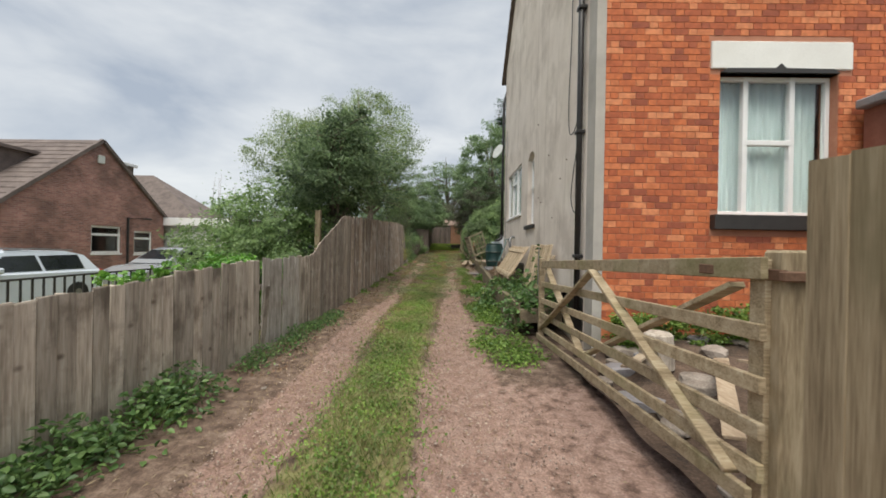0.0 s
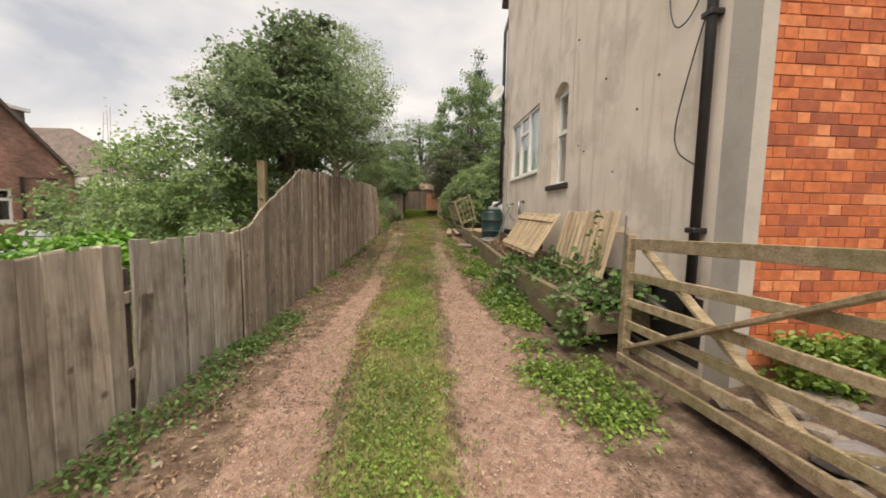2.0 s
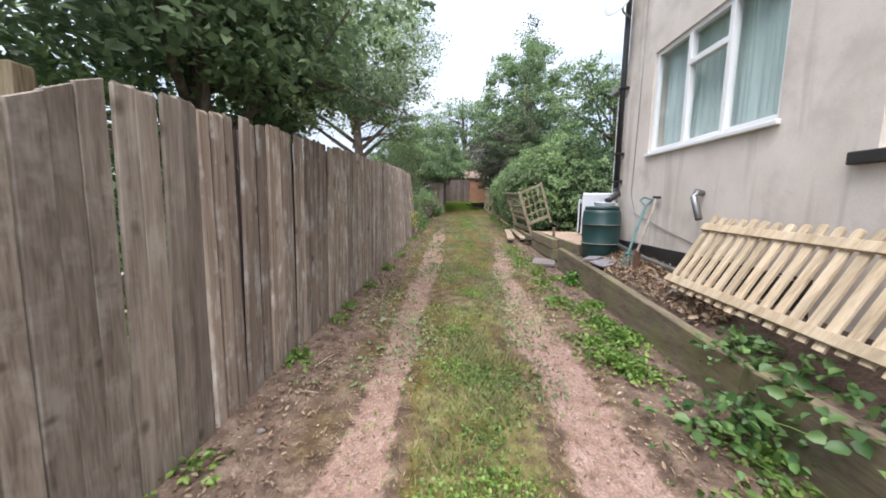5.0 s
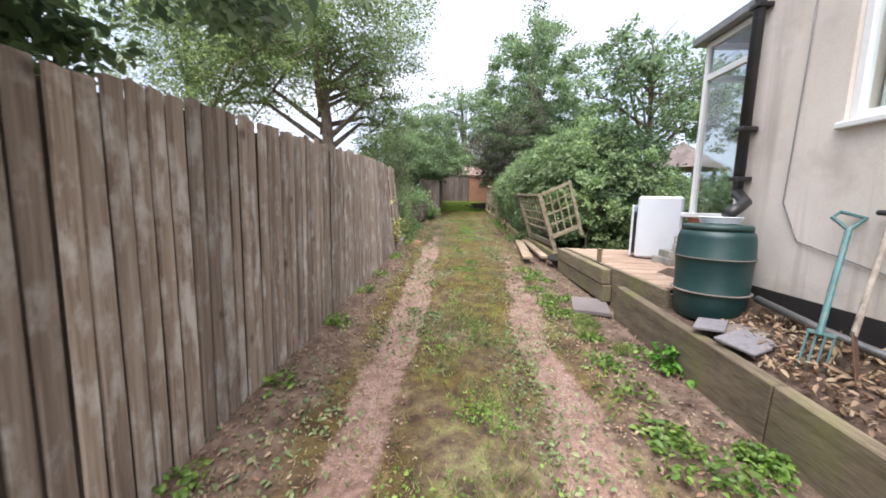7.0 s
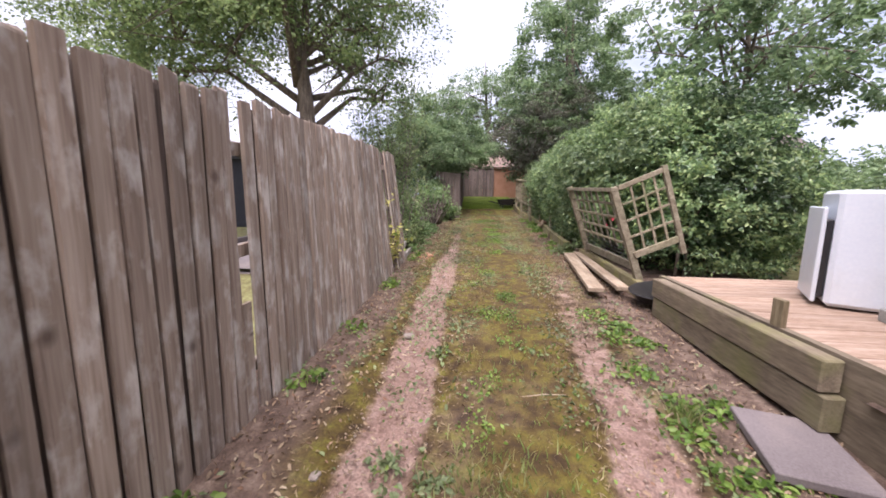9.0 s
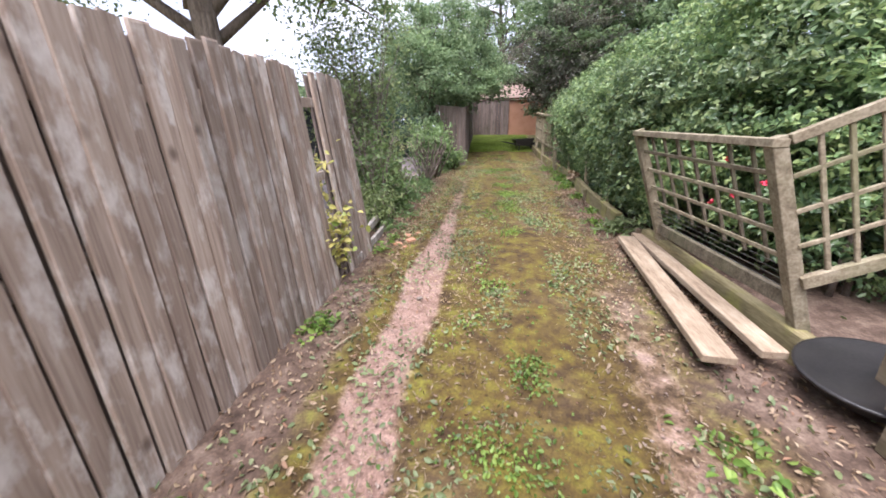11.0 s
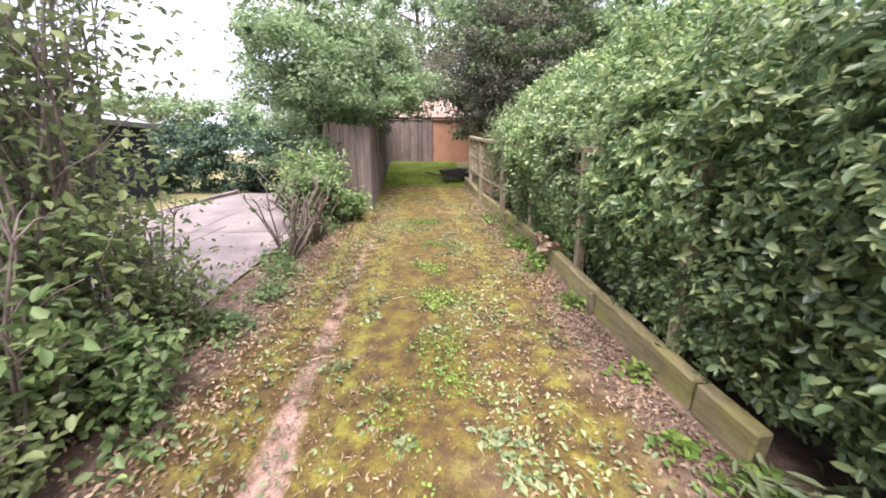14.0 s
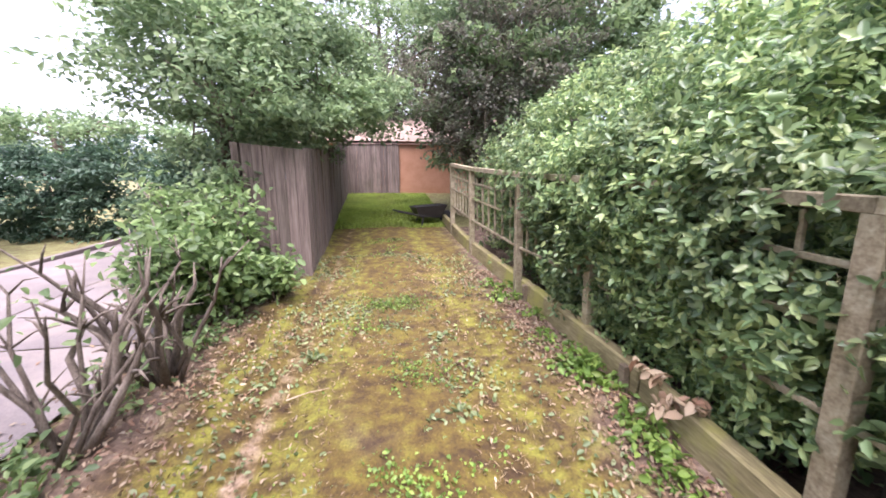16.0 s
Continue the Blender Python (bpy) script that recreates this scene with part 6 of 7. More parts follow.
def shrub(name, label, base, stems, height, spread_r, n, size, mat, seed, bark=None, leaf_from=0.35, full=True, thick=1.0):
    """A shrub of many thin stems from one foot, with leaves towards their ends."""
    ob = thing(name, label, "shrub", pose(*base))
    q = random.Random(seed)
    bm = bmesh.new()
    centres = []
    for k in range(stems):
        a, s = q.uniform(0, 2 * math.pi), q.uniform(0.25, 1.0)
        end = Vector((math.cos(a) * spread_r * s, math.sin(a) * spread_r * s, height * q.uniform(0.55, 1.0)))
        start = Vector((math.cos(a) * 0.06, math.sin(a) * 0.06, -0.05))
        pts = [start.lerp(end, t) + Vector((q.gauss(0, 0.03), q.gauss(0, 0.03), 0.1 * math.sin(t * 3.1))) for t in (0, 0.25, 0.5, 0.75, 1)]
        rr = q.uniform(0.008, 0.02) * thick
        tube(bm, pts, [rr * 1.3, rr, rr * 0.8, rr * 0.5, 0.003], 6)
        for b in range(4):
            s0 = pts[q.randint(1, 3)]
            e = s0 + Vector((q.gauss(0, 0.2), q.gauss(0, 0.2), q.uniform(0.05, 0.35))) * height * 0.5
            tube(bm, [s0, s0.lerp(e, 0.5) + Vector((0, 0, 0.03)), e], [rr * 0.5, rr * 0.35, 0.002], 5)
            centres += [s0.lerp(e, q.uniform(0.2, 1)) for _ in range(4)]
        centres += [start.lerp(end, q.uniform(leaf_from, 1.05)) for _ in range(8)]
    part("stem", bm, bark or M_TWIG, ob, smooth=True)
    if n:
        c = np.array([tuple(v) for v in centres])[rng.integers(0, len(centres), n)] + rng.normal(size=(n, 3)) * 0.07 * max(1.0, height)
        c = c[c[:, 2] > 0.03]
        part("foliage", leaves("foliage", c, size, None, 0.55, full=full), mat, ob)
    return ob


def gz(x, y):
    return float(zg(x, y))


for k, (x, y, st, h, sp, n, sz) in enumerate(((-2.72, 19.75, 16, 1.5, 0.55, 900, 0.065), (-2.95, 20.4, 14, 1.2, 0.55, 1200, 0.065), (-3.4, 20.5, 14, 2.6, 0.8, 1500, 0.065), (-2.6, 20.1, 12, 0.6, 0.4, 1100, 0.065), (-2.85, 19.9, 12, 0.8, 0.4, 1300, 0.065), (-2.75, 20.9, 14, 0.7, 0.35, 900, 0.055), (-3.1, 21.2, 12, 1.2, 0.4, 600, 0.05), (-2.62, 19.3, 16, 0.5, 0.42, 1500, 0.055), (-2.95, 19.45, 14, 0.6, 0.4, 1300, 0.055))):
    shrub("lane_shrub", "straggly green shrub with bare thin stems beside the lane", (x, y, gz(-2.6, y)), st, h, sp, n, sz, L_LANE if k % 3 else L_SHRUB, 40 + k)
for k, (x, y, h, sp, n) in enumerate(((-2.55, 24.7, 0.95, 0.55, 2600), (-2.9, 25.3, 1.35, 0.6, 2800), (-2.2, 25.2, 0.5, 0.4, 1500), (-2.85, 24.4, 1.1, 0.5, 1600))):
    shrub("leafy_shrub", "bright green leafy shrub before the board fence", (x, y, gz(-2.6, y)), 14, h, sp, n, 0.09, L_SHRUB, 60 + k)
for k, (x, y) in enumerate(((-2.5, 23.65), (-2.6, 22.95))):
    shrub("pruned_shrub", "bare pruned grey shrub at the drive's edge", (x, y, gz(-2.6, y)), 11, 1.15 - 0.05 * k, 0.72, 60, 0.06, L_SHRUB, 80 + k, thick=1.7, bark=M_BARK)
shrub("variegated_shrub", "yellow variegated shrub pushing through the fence gap", (-2.5, 17.55, gz(-2.4, 17.5)), 10, 0.75, 0.28, 420, 0.075, L_YELLOW, 90)
shrub("variegated_shrub", "yellow variegated shrub behind the fence", (-2.85, 17.7, gz(-2.4, 17.5)), 10, 1.3, 0.4, 700, 0.075, L_YELLOW, 91)
for k, (x, y, h, sp, n) in enumerate(((-3.2, 20.5, 3.4, 0.8, 2600), (-3.6, 21.2, 3.8, 0.8, 3600), (-3.1, 20.2, 2.4, 0.55, 1200))):
    shrub("tall_shrub", "tall light green shrub at the fence's end", (x, y, gz(-2.6, y)), 16, h, sp, int(n * 0.8), 0.065, L_LANE, 100 + k, leaf_from=0.5, thick=0.7)
for k, (x, y, h) in enumerate(((-6.0, 8.8, 3.7), (-5.6, 9.1, 3.4), (-5.1, 8.7, 3.2), (-4.4, 8.6, 2.7))):
    shrub("whippy_shrub", "shrub with tall thin shoots behind the fence", (x, y, gz(x, y)), 7, h, 0.5, 700, 0.07, L_SHRUB, 110 + k)
pole = thing("concrete_post", "weathered grey post standing behind the fence", "post", pose(-3.12, 8.2, -0.2))
part("post", boxes(((-0.06, -0.06, 0), (0.06, 0.06, 2.52)), bevel=0.012), M_POST, pole)
ivy_pts, ivy_out = in_blobs([(-2.98, 3.8, 1.16, 0.25, 0.65, 0.1), (-2.95, 4.7, 1.25, 0.22, 0.5, 0.1), (-3.3, 5.6, 1.0, 0.4, 0.8, 0.3)], 5200, 120, 0.06, 0.2)
ivy = thing("ivy_growth", "bright green climber growing over the low fence", "climber")
part("foliage", leaves("ivy", ivy_pts, 0.058, ivy_out, 0.75, full=True), L_IVY, ivy)

# ---- garden behind the deck ----
gazebo = thing("garden_shelter", "small brown tiled garden shelter among the trees", "shelter", pose(9.3, 27, 1.0, 0, 0, 35))
for x, y in ((-1, -1), (1, -1), (1, 1), (-1, 1)):
    part("post", boxes(((x - 0.06, y - 0.06, 0), (x + 0.06, y + 0.06, 2.6))), M_POST, gazebo)
gr = bmesh.new()
apex = gr.verts.new((0, 0, 3.9))
eave = [gr.verts.new((x * 1.5, y * 1.5, 2.6)) for x, y in ((-1, -1), (1, -1), (1, 1), (-1, 1))]
for i in range(4):
    gr.faces.new((eave[i], eave[(i + 1) % 4], apex))
part("roof", gr, M_ROOF, gazebo)
hedge_bulk("garden_hedge", "light green shrubs across the garden's end", [(4.8, 20.0, 1.8, 1.0, 0.8, 1.0), (6.6, 19.4, 1.8, 1.4, 0.8, 1.15), (9, 18.6, 1.9, 1.6, 0.8, 1.3), (6, 23, 1.8, 1.6, 1.2, 1.2), (8.5, 23.5, 1.9, 1.8, 1.2, 1.3), (11, 24, 1.9, 2, 1.2, 1.4), (14, 23, 2.2, 2.4, 1.6, 1.7), (4.4, 22.5, 1.8, 1.4, 1.2, 1.4)], 56000, 520, 0.2, 0.11, L_FAR, cat="shrub")
hedge_bulk("dark_garden_shrub", "dark evergreen shrub beside the deck", [(2.6, 18.4, 2.2, 1.0, 0.9, 1.4), (3.4, 19.2, 2.1, 1.0, 1.1, 1.5), (2.0, 17.9, 1.5, 0.6, 0.6, 0.8)], 20000, 220, 0.14, 0.085, L_EVERGREEN, cat="shrub", sprigs=2600)

# ---- neighbour's bungalow, garage, cars and railings ----
BX, BY0, BY1, BE, BR = -16.0, 12.3, 19.5, 2.95, 6.05


def brick_texture():
    m, nodes, links, bsdf = shader("dark_red_brick")
    vec = coords(nodes, links)
    sep, com = nodes.new("ShaderNodeSeparateXYZ"), nodes.new("ShaderNodeCombineXYZ")
    links.new(vec, sep.inputs[0])
    links.new(sep.outputs["Y"], com.inputs["X"])
    links.new(sep.outputs["Z"], com.inputs["Y"])
    bk = nodes.new("ShaderNodeTexBrick")
    bk.inputs["Scale"].default_value = 1.0
    bk.inputs["Brick Width"].default_value, bk.inputs["Row Height"].default_value, bk.inputs["Mortar Size"].default_value = 0.225, 0.075, 0.006
    bk.inputs["Color1"].default_value, bk.inputs["Color2"].default_value, bk.inputs["Mortar"].default_value = (0.235, 0.118, 0.1, 1), (0.38, 0.2, 0.16, 1), (0.36, 0.29, 0.26, 1)
    links.new(com.outputs[0], bk.inputs["Vector"])
    n = noise_of(nodes, links, vec, 1.1, 4)
    r2 = ramp_of(nodes, [(0.65, 0.65, 0.65), (1.25, 1.2, 1.2)], 0.35, 0.65)
    links.new(n.outputs["Fac"], r2.inputs["Fac"])
    links.new(mix_rgb(nodes, links, 1.0, bk.outputs["Color"], r2.outputs["Color"], "MULTIPLY"), bsdf.inputs["Base Color"])
    bsdf.inputs["Roughness"].default_value = 0.9
    return m


M_BRICK_DARK = brick_texture()
bung = thing("bungalow", "dark red brick bungalow with brown tiled gable roof", "house")
BW = [(15.5, 16.95, 1.0, 2.25), (17.65, 18.75, 0.95, 2.1)]
bw = wall_cells(bmesh.new(), [BY0, BY1], [-0.5, BE], BW, 0.25, True)
bmesh.ops.translate(bw, verts=bw.verts, vec=(BX - 0.25, 0, 0))
part("wall", bw, M_BRICK_DARK, bung)
gb = bmesh.new()
gb.faces.new([gb.verts.new((BX, y, z)) for y, z in ((BY0, BE), (BY1, BE), ((BY0 + BY1) / 2, BR))])
part("gable", gb, M_BRICK_DARK, bung)
part("wall", boxes(((BX - 12, BY0, -0.5), (BX - 0.25, BY0 + 0.25, BE)), ((BX - 12, BY1 - 0.25, -0.5), (BX - 0.25, BY1, BE))), M_BRICK_DARK, bung)
mid = (BY0 + BY1) / 2
for y0, sgn in ((BY0 - 0.35, 1), (BY1 + 0.35, -1)):
    n = 14
    slope = (BR - BE) / (mid - BY0)
    for k in range(n):
        a, b = k / n, (k + 1) / n
        ya, yb = y0 + (mid - y0) * a, y0 + (mid - y0) * b
        za, zb = BE - 0.35 * slope + slope * abs(ya - y0), BE - 0.35 * slope + slope * abs(yb - y0)
        bm = bmesh.new()
        bm.faces.new([bm.verts.new(p) for p in ((BX + 0.12, ya, za + 0.1), (BX - 12, ya, za + 0.1), (BX - 12, yb, zb + 0.06), (BX + 0.12, yb, zb + 0.06))])
        bm.faces.new([bm.verts.new(p) for p in ((BX + 0.12, ya, za + 0.1), (BX - 12, ya, za + 0.1), (BX - 12, ya, za), (BX + 0.12, ya, za))])
        part("tile_course", bm, M_ROOF, bung)
    part("verge", bar((BX + 0.06, y0, BE - 0.35 * slope + 0.02), (BX + 0.06, mid, BR + 0.04), 0.14, 0.14), M_ROOF, bung)
part("dormer", boxes(((BX - 9, 13.0, 4.0), (BX - 1.8, mid, 5.15)), ((BX - 9.2, 12.8, 5.15), (BX - 1.6, mid, 5.28))), M_ROOF, bung, "dark dormer on the roof slope")
part("rear_dormer", boxes(((BX - 4, mid + 0.3, 4.4), (BX - 0.5, mid + 2.2, 5.35))), M_ROOF, bung)
part("dormer_fascia", boxes(((BX - 4.1, mid + 0.2, 5.35), (BX - 0.4, mid + 2.35, 5.5)), bevel=0.01), M_UPVC, bung)
part("alarm_box", boxes(((BX + 0.003, mid - 0.18, 5.05), (BX + 0.08, mid + 0.12, 5.4)), bevel=0.01), M_GARAGE, bung, "pale vent cover on the gable")
part("waste_pipe", tube(bmesh.new(), [(BX + 0.05, 17.25, -0.3), (BX + 0.05, 17.25, 2.7), (BX + 0.05, 18.6, 2.75)], 0.05, 8), M_BLACK_PLASTIC, bung)
for k, (y0, y1, z0, z1) in enumerate(BW):
    window_unit("window_%d" % (4 + k), "small white-framed window in dark brick", pose(BX - 0.06, y0, z0, 0, 0, 90), y1 - y0, z1 - z0, [("h", (z1 - z0) * 0.68, 0, y1 - y0)], M_UPVC, False, (0.05, 0.08, 0.08, M_UPVC), 0.06, 0.09)
# Black sheet added behind the windows in place of dim rooms.
part("inner_wall", boxes(((BX - 2.2, BY0 + 0.3, -0.4), (BX - 2.0, BY1 - 0.3, 2.9))), M_DARK_PAINT, bung)
gar = thing("garage", "flat-roofed garage with pale horizontal-panel door", "garage")
part("wall", boxes(((-17.3, 19.65, -0.3), (-16.9, 25, 2.5)), ((-12.6, 19.65, -0.3), (-12.3, 25, 2.5)), ((-16.9, 24.8, -0.3), (-12.6, 25, 2.5))), M_BRICK_DARK, gar)
part("fascia", boxes(((-17.4, 19.45, 2.5), (-12.2, 19.62, 2.92)), bevel=0.01), M_UPVC, gar)
part("roof", boxes(((-17.35, 19.62, 2.86), (-12.2, 25.1, 2.96))), M_ROOF, gar)
for k in range(9):
    part("door_panel", boxes(((-16.9, 19.8, -0.25 + 0.305 * k), (-12.6, 19.86, 0.045 + 0.305 * k)), bevel=0.012), M_GARAGE, gar)
house2 = thing("distant_house", "brown tiled roof of a house behind the garage", "house")
rb = bmesh.new()
rb.faces.new([rb.verts.new(p) for p in ((-42, 30.5, 2.9), (-21.3, 30.5, 2.9), (-29.0, 34, 8.0), (-42, 34, 8.0))])
rb.faces.new([rb.verts.new(p) for p in ((-21.3, 30.5, 2.9), (-21.3, 37, 2.9), (-29.0, 34, 8.0))])
part("roof", rb, M_ROOF, house2)
part("wall", boxes(((-42, 30.8, -0.5), (-21.6, 37, 2.95))), M_BRICK_DARK, house2)


def car(name, label, m, paint, length=4.3):
    """A parked hatchback: local x forward, z up from the ground."""
    ob = thing(name, label, "car", m, "parked cars")
    L, W = length / 2, 0.88
    prof = [(-L, 0.35), (-L, 0.75), (-L + 0.12, 0.95), (L * 0.30 - 0.0, 0.98), (L - 0.5, 0.86), (L - 0.08, 0.7), (L, 0.45), (L - 0.05, 0.25), (-L + 0.1, 0.25)]
    bm = bmesh.new()
    rings = []
    for y, s in ((-W, 0.94), (-W * 0.96, 1.0), (0, 1.02), (W * 0.96, 1.0), (W, 0.94)):
        rings.append([bm.verts.new((x * (0.985 if abs(y) == W else 1), y, 0.25 + (z - 0.25) * (s if z > 0.5 else 1))) for x, z in prof])
    for a, b in zip(rings, rings[1:]):
        for i in range(len(prof)):
            j = (i + 1) % len(prof)
            bm.faces.new((a[i], a[j], b[j], b[i]))
    bm.faces.new(rings[0])
    bm.faces.new(rings[-1][::-1])
    part("body", bm, paint, ob)
    cab = [(-L + 0.12, 0.94), (-L + 0.42, 1.38), (-L + 0.9, 1.5), (-0.05, 1.52), (0.35, 1.46), (L * 0.52, 0.95)]
    bm = bmesh.new()
    rows = []
    for y, zz in ((-0.82, 0), (-0.62, 1), (0.62, 1), (0.82, 0)):
        rows.append([bm.verts.new((x, (-1 if y < 0 else 1) * (0.84 - 0.24 * max(0, (z - 0.94) / 0.58)) * (1 if not zz else 0.93), z + 0.012 * zz)) for x, z in cab])
    for a, b in zip(rows, rows[1:]):
        for i in range(len(cab) - 1):
            bm.faces.new((a[i], a[i + 1], b[i + 1], b[i]))
    bm.faces.new(rows[0][::-1])
    bm.faces.new(rows[-1])
    part("cabin", bm, paint, ob)
    for s in (-1, 1):
        for x0, x1, x2, x3 in ((-L + 0.55, -0.55, -0.5, -L + 0.62), (-0.47, 0.72, 0.28, -0.42)):
            bm = bmesh.new()
            bm.faces.new([bm.verts.new((x, s * (0.852 - 0.24 * (z - 0.94) / 0.58), z)) for x, z in ((x0, 1.0), (x1, 1.0), (x2, 1.38), (x3, 1.4))])
            part("side_window", bm, M_DARK_GLASS, ob)
        part("mirror", boxes(((0.5, s * 0.86, 0.98), (0.64, s * 1.02, 1.12)), bevel=0.03), paint, ob)
        part("headlight", boxes(((L - 0.32, s * 0.72 - 0.14, 0.62), (L - 0.05, s * 0.72 + 0.14, 0.74)), bevel=0.02), M_GLASS, ob)
        part("tail_light", boxes(((-L - 0.01, s * 0.76 - 0.08, 0.7), (-L + 0.1, s * 0.76 + 0.08, 0.95)), bevel=0.015), M_PETAL, ob)
        for x in (-L + 0.8, L - 0.85):
            wheel = part("wheel", lathe([(0.03, -0.108), (0.05, -0.1), (0.05, 0.1), (0.03, 0.108)], 12), M_GREY_METAL, ob)
            wheel.location = (x, s * 0.8, 0.32)
            wheel.rotation_euler = (radians(90), 0, 0)
            part("tyre", lathe([(0.2, -0.1), (0.3, -0.1), (0.32, -0.07), (0.32, 0.07), (0.3, 0.1), (0.2, 0.1)], 24), M_TYRE, wheel)
            part("rim", lathe([(0.05, -0.105), (0.19, -0.095), (0.2, -0.06), (0.2, 0.06), (0.19, 0.095), (0.05, 0.105)], 16), M_GREY_METAL, wheel)
    bm = bmesh.new()
    bm.faces.new([bm.verts.new(p) for p in ((L * 0.50, -0.74, 0.985), (L * 0.50, 0.74, 0.985), (0.4, 0.6, 1.455), (0.4, -0.6, 1.455))])
    part("windscreen", bm, M_DARK_GLASS, ob)
    bm = bmesh.new()
    bm.faces.new([bm.verts.new(p) for p in ((-L + 0.12, 0.7, 1.0), (-L + 0.12, -0.7, 1.0), (-L + 0.39, -0.58, 1.38), (-L + 0.39, 0.58, 1.38))])
    part("rear_window", bm, M_DARK_GLASS, ob)
    for s in (-0.6, 0.6):
        part("roof_rail", tube(bmesh.new(), [(-L + 0.7, s, 1.53), (-0.4, s, 1.57), (0.2, s, 1.52)], 0.018, 6), M_GREY_METAL, ob)
    return ob


car("parked_car", "pale silver-white hatchback parked on the drive", pose(-11.6, 8.7, -0.27, 0, 0, -88), M_CAR_WHITE)
car("parked_car", "silver hatchback parked nearer the garage", pose(-11.2, 14.2, -0.2, 0, 0, -97), M_CAR_SILVER)
rails = thing("iron_railings", "dark iron railings on a low wall", "railing")
part("low_wall", boxes(((-6.6, 0.5, -0.35), (-6.4, 8.6, 0.45)), bevel=0.01), M_CONCRETE, rails)
part("top_rail", bar((-6.5, 0.5, 0.86), (-6.5, 8.6, 0.96), 0.05, 0.03), M_DARK_PAINT, rails)
for k in range(52):
    y = 0.6 + 0.155 * k
    part("baluster", boxes(((-6.51, y - 0.012, 0.45), (-6.49, y + 0.012, 0.86 + 0.0123 * y))), M_DARK_PAINT, rails)


# ---- ground cover ----
def blades(name, pts, height, lean=0.5, width=0.006):
    """Grass blades: a thin bent strip at each point."""
    n = len(pts)
    a = rng.uniform(0, 2 * np.pi, n)
    h = (height * rng.uniform(0.5, 1.3, n))[:, None]
    side = np.stack([np.cos(a), np.sin(a), np.zeros(n)], 1) * width
    b = rng.uniform(0, 2 * np.pi, n)
    tip = np.stack([np.cos(b) * lean, np.sin(b) * lean, np.ones(n)], 1)
    v = np.stack([pts - side, pts + side, pts + tip * h * np.array([0.4, 0.4, 0.6]) + side * 0.7, pts + tip * h * np.array([0.4, 0.4, 0.6]) - side * 0.7, pts + tip * h], 1).reshape(-1, 3)
    k = np.arange(n)[:, None] * 5
    return mesh_np(name, v, np.concatenate([k + [0, 1, 2], k + [0, 2, 3], k + [3, 2, 4]]))


def patchy(x, y, scale, seed):
    return np.array([noise.noise((a * scale, b * scale, seed)) for a, b in zip(x, y)])


def on_ground(x, y, lift=0.0):
    return np.stack([x, y, zg(x, y) + lift], 1)


def centre_line(y):
    return (track_l(y) + track_r(y)) / 2


def cover(name, label, mesh, mat, cat):
    return tagged(part(name, mesh, mat), label, cat, kind="stuff")


# grass and clover of the strip between the wheel tracks
n = 34000
y = rng.uniform(0.8, 15, n)
x = centre_line(y) + rng.normal(size=n) * 0.21
keep = (patchy(x, y, 1.6, 3.0) + rng.normal(size=n) * 0.25 > np.interp(y, [0, 4, 9, 13, 15], [-0.1, -0.3, -0.1, 0.25, 0.4]))
cover("strip_grass", "short green grass between the wheel tracks", blades("strip_grass", on_ground(x[keep], y[keep], 0.015), 0.06, 0.8, 0.004), L_GRASS, "grass")
n = 60000
y = rng.uniform(0.8, 28, n)
x = centre_line(y) + rng.normal(size=n) * 0.24
keep = (patchy(x, y, 2.2, 8.0) + rng.normal(size=n) * 0.2 > np.interp(y, [0, 2, 5, 9, 13, 17, 28], [0.1, -0.02, -0.12, 0.14, 0.32, 0.36, 0.34]))
c = on_ground(x[keep], y[keep], 0.0)
c[:, 2] += rng.uniform(0.02, 0.075, len(c))
cover("strip_clover", "small green weeds growing between the wheel tracks", leaves("strip_clover", c, 0.025, np.tile([0, 0, 0.6], (len(c), 1)), 0.7, 0.8, full=True), L_WEED, "weeds")
# loose straw and mown bits
n = 40000
y = rng.uniform(1, 27, n)
x = -0.9 + rng.normal(size=n) * 0.75
c = on_ground(x, y, 0.02)
cover("mown_straw", "pale dry straw and clippings strewn on the lane", leaves("mown_straw", c, 0.042, None, 0.16, 1.0, fold=0.1, droop=0.0), L_STRAW, "straw")
# moss tufts and low leaves further up the lane
n = 32000
y = rng.uniform(9, 27, n)
x = -0.95 + rng.normal(size=n) * 0.7
keep = patchy(x, y, 1.2, 5.0) + rng.normal(size=n) * 0.2 > 0.05
c = on_ground(x[keep], y[keep], 0.018)
cover("lane_weeds", "small flat weeds scattered over the mossy lane", leaves("lane_weeds", c, 0.04, np.tile([0, 0, 0.2], (len(c), 1)), 0.55, 0.9, full=True), L_ROSETTE, "weeds")
# fallen leaves
for label, nn, x0, sx, y0, y1 in (("dry brown leaves along the hedge's foot", 7000, 0.45, 0.16, 16.8, 26), ("dry leaves scattered over the lane", 3600, -0.8, 0.85, 9.5, 27), ("leaf litter along the fence's foot", 4200, -2.15, 0.18, 4, 24.5), ("pinkish dry leaves on the bank by the drive", 2800, -2.5, 0.34, 18.8, 24.6), ("leaf litter beside the bed", 2600, 0.6, 0.32, 8, 18)):
    y = rng.uniform(y0, y1, nn)
    x = x0 + rng.normal(size=nn) * sx
    if x0 == 0.45:
        x = np.interp(y, [e[0] for e in EDGE], [e[1] for e in EDGE]) - 0.05 - np.abs(rng.normal(size=nn)) * 0.2
    c = on_ground(x, y, 0.046 if y0 == 18.8 else 0.02)
    cover("fallen_leaves", label, leaves("fallen_leaves", c, 0.036, np.tile([0, 0, 0.0], (nn, 1)), 0.42, 1.0, full=True), L_DRY, "leaves")
n = 1500
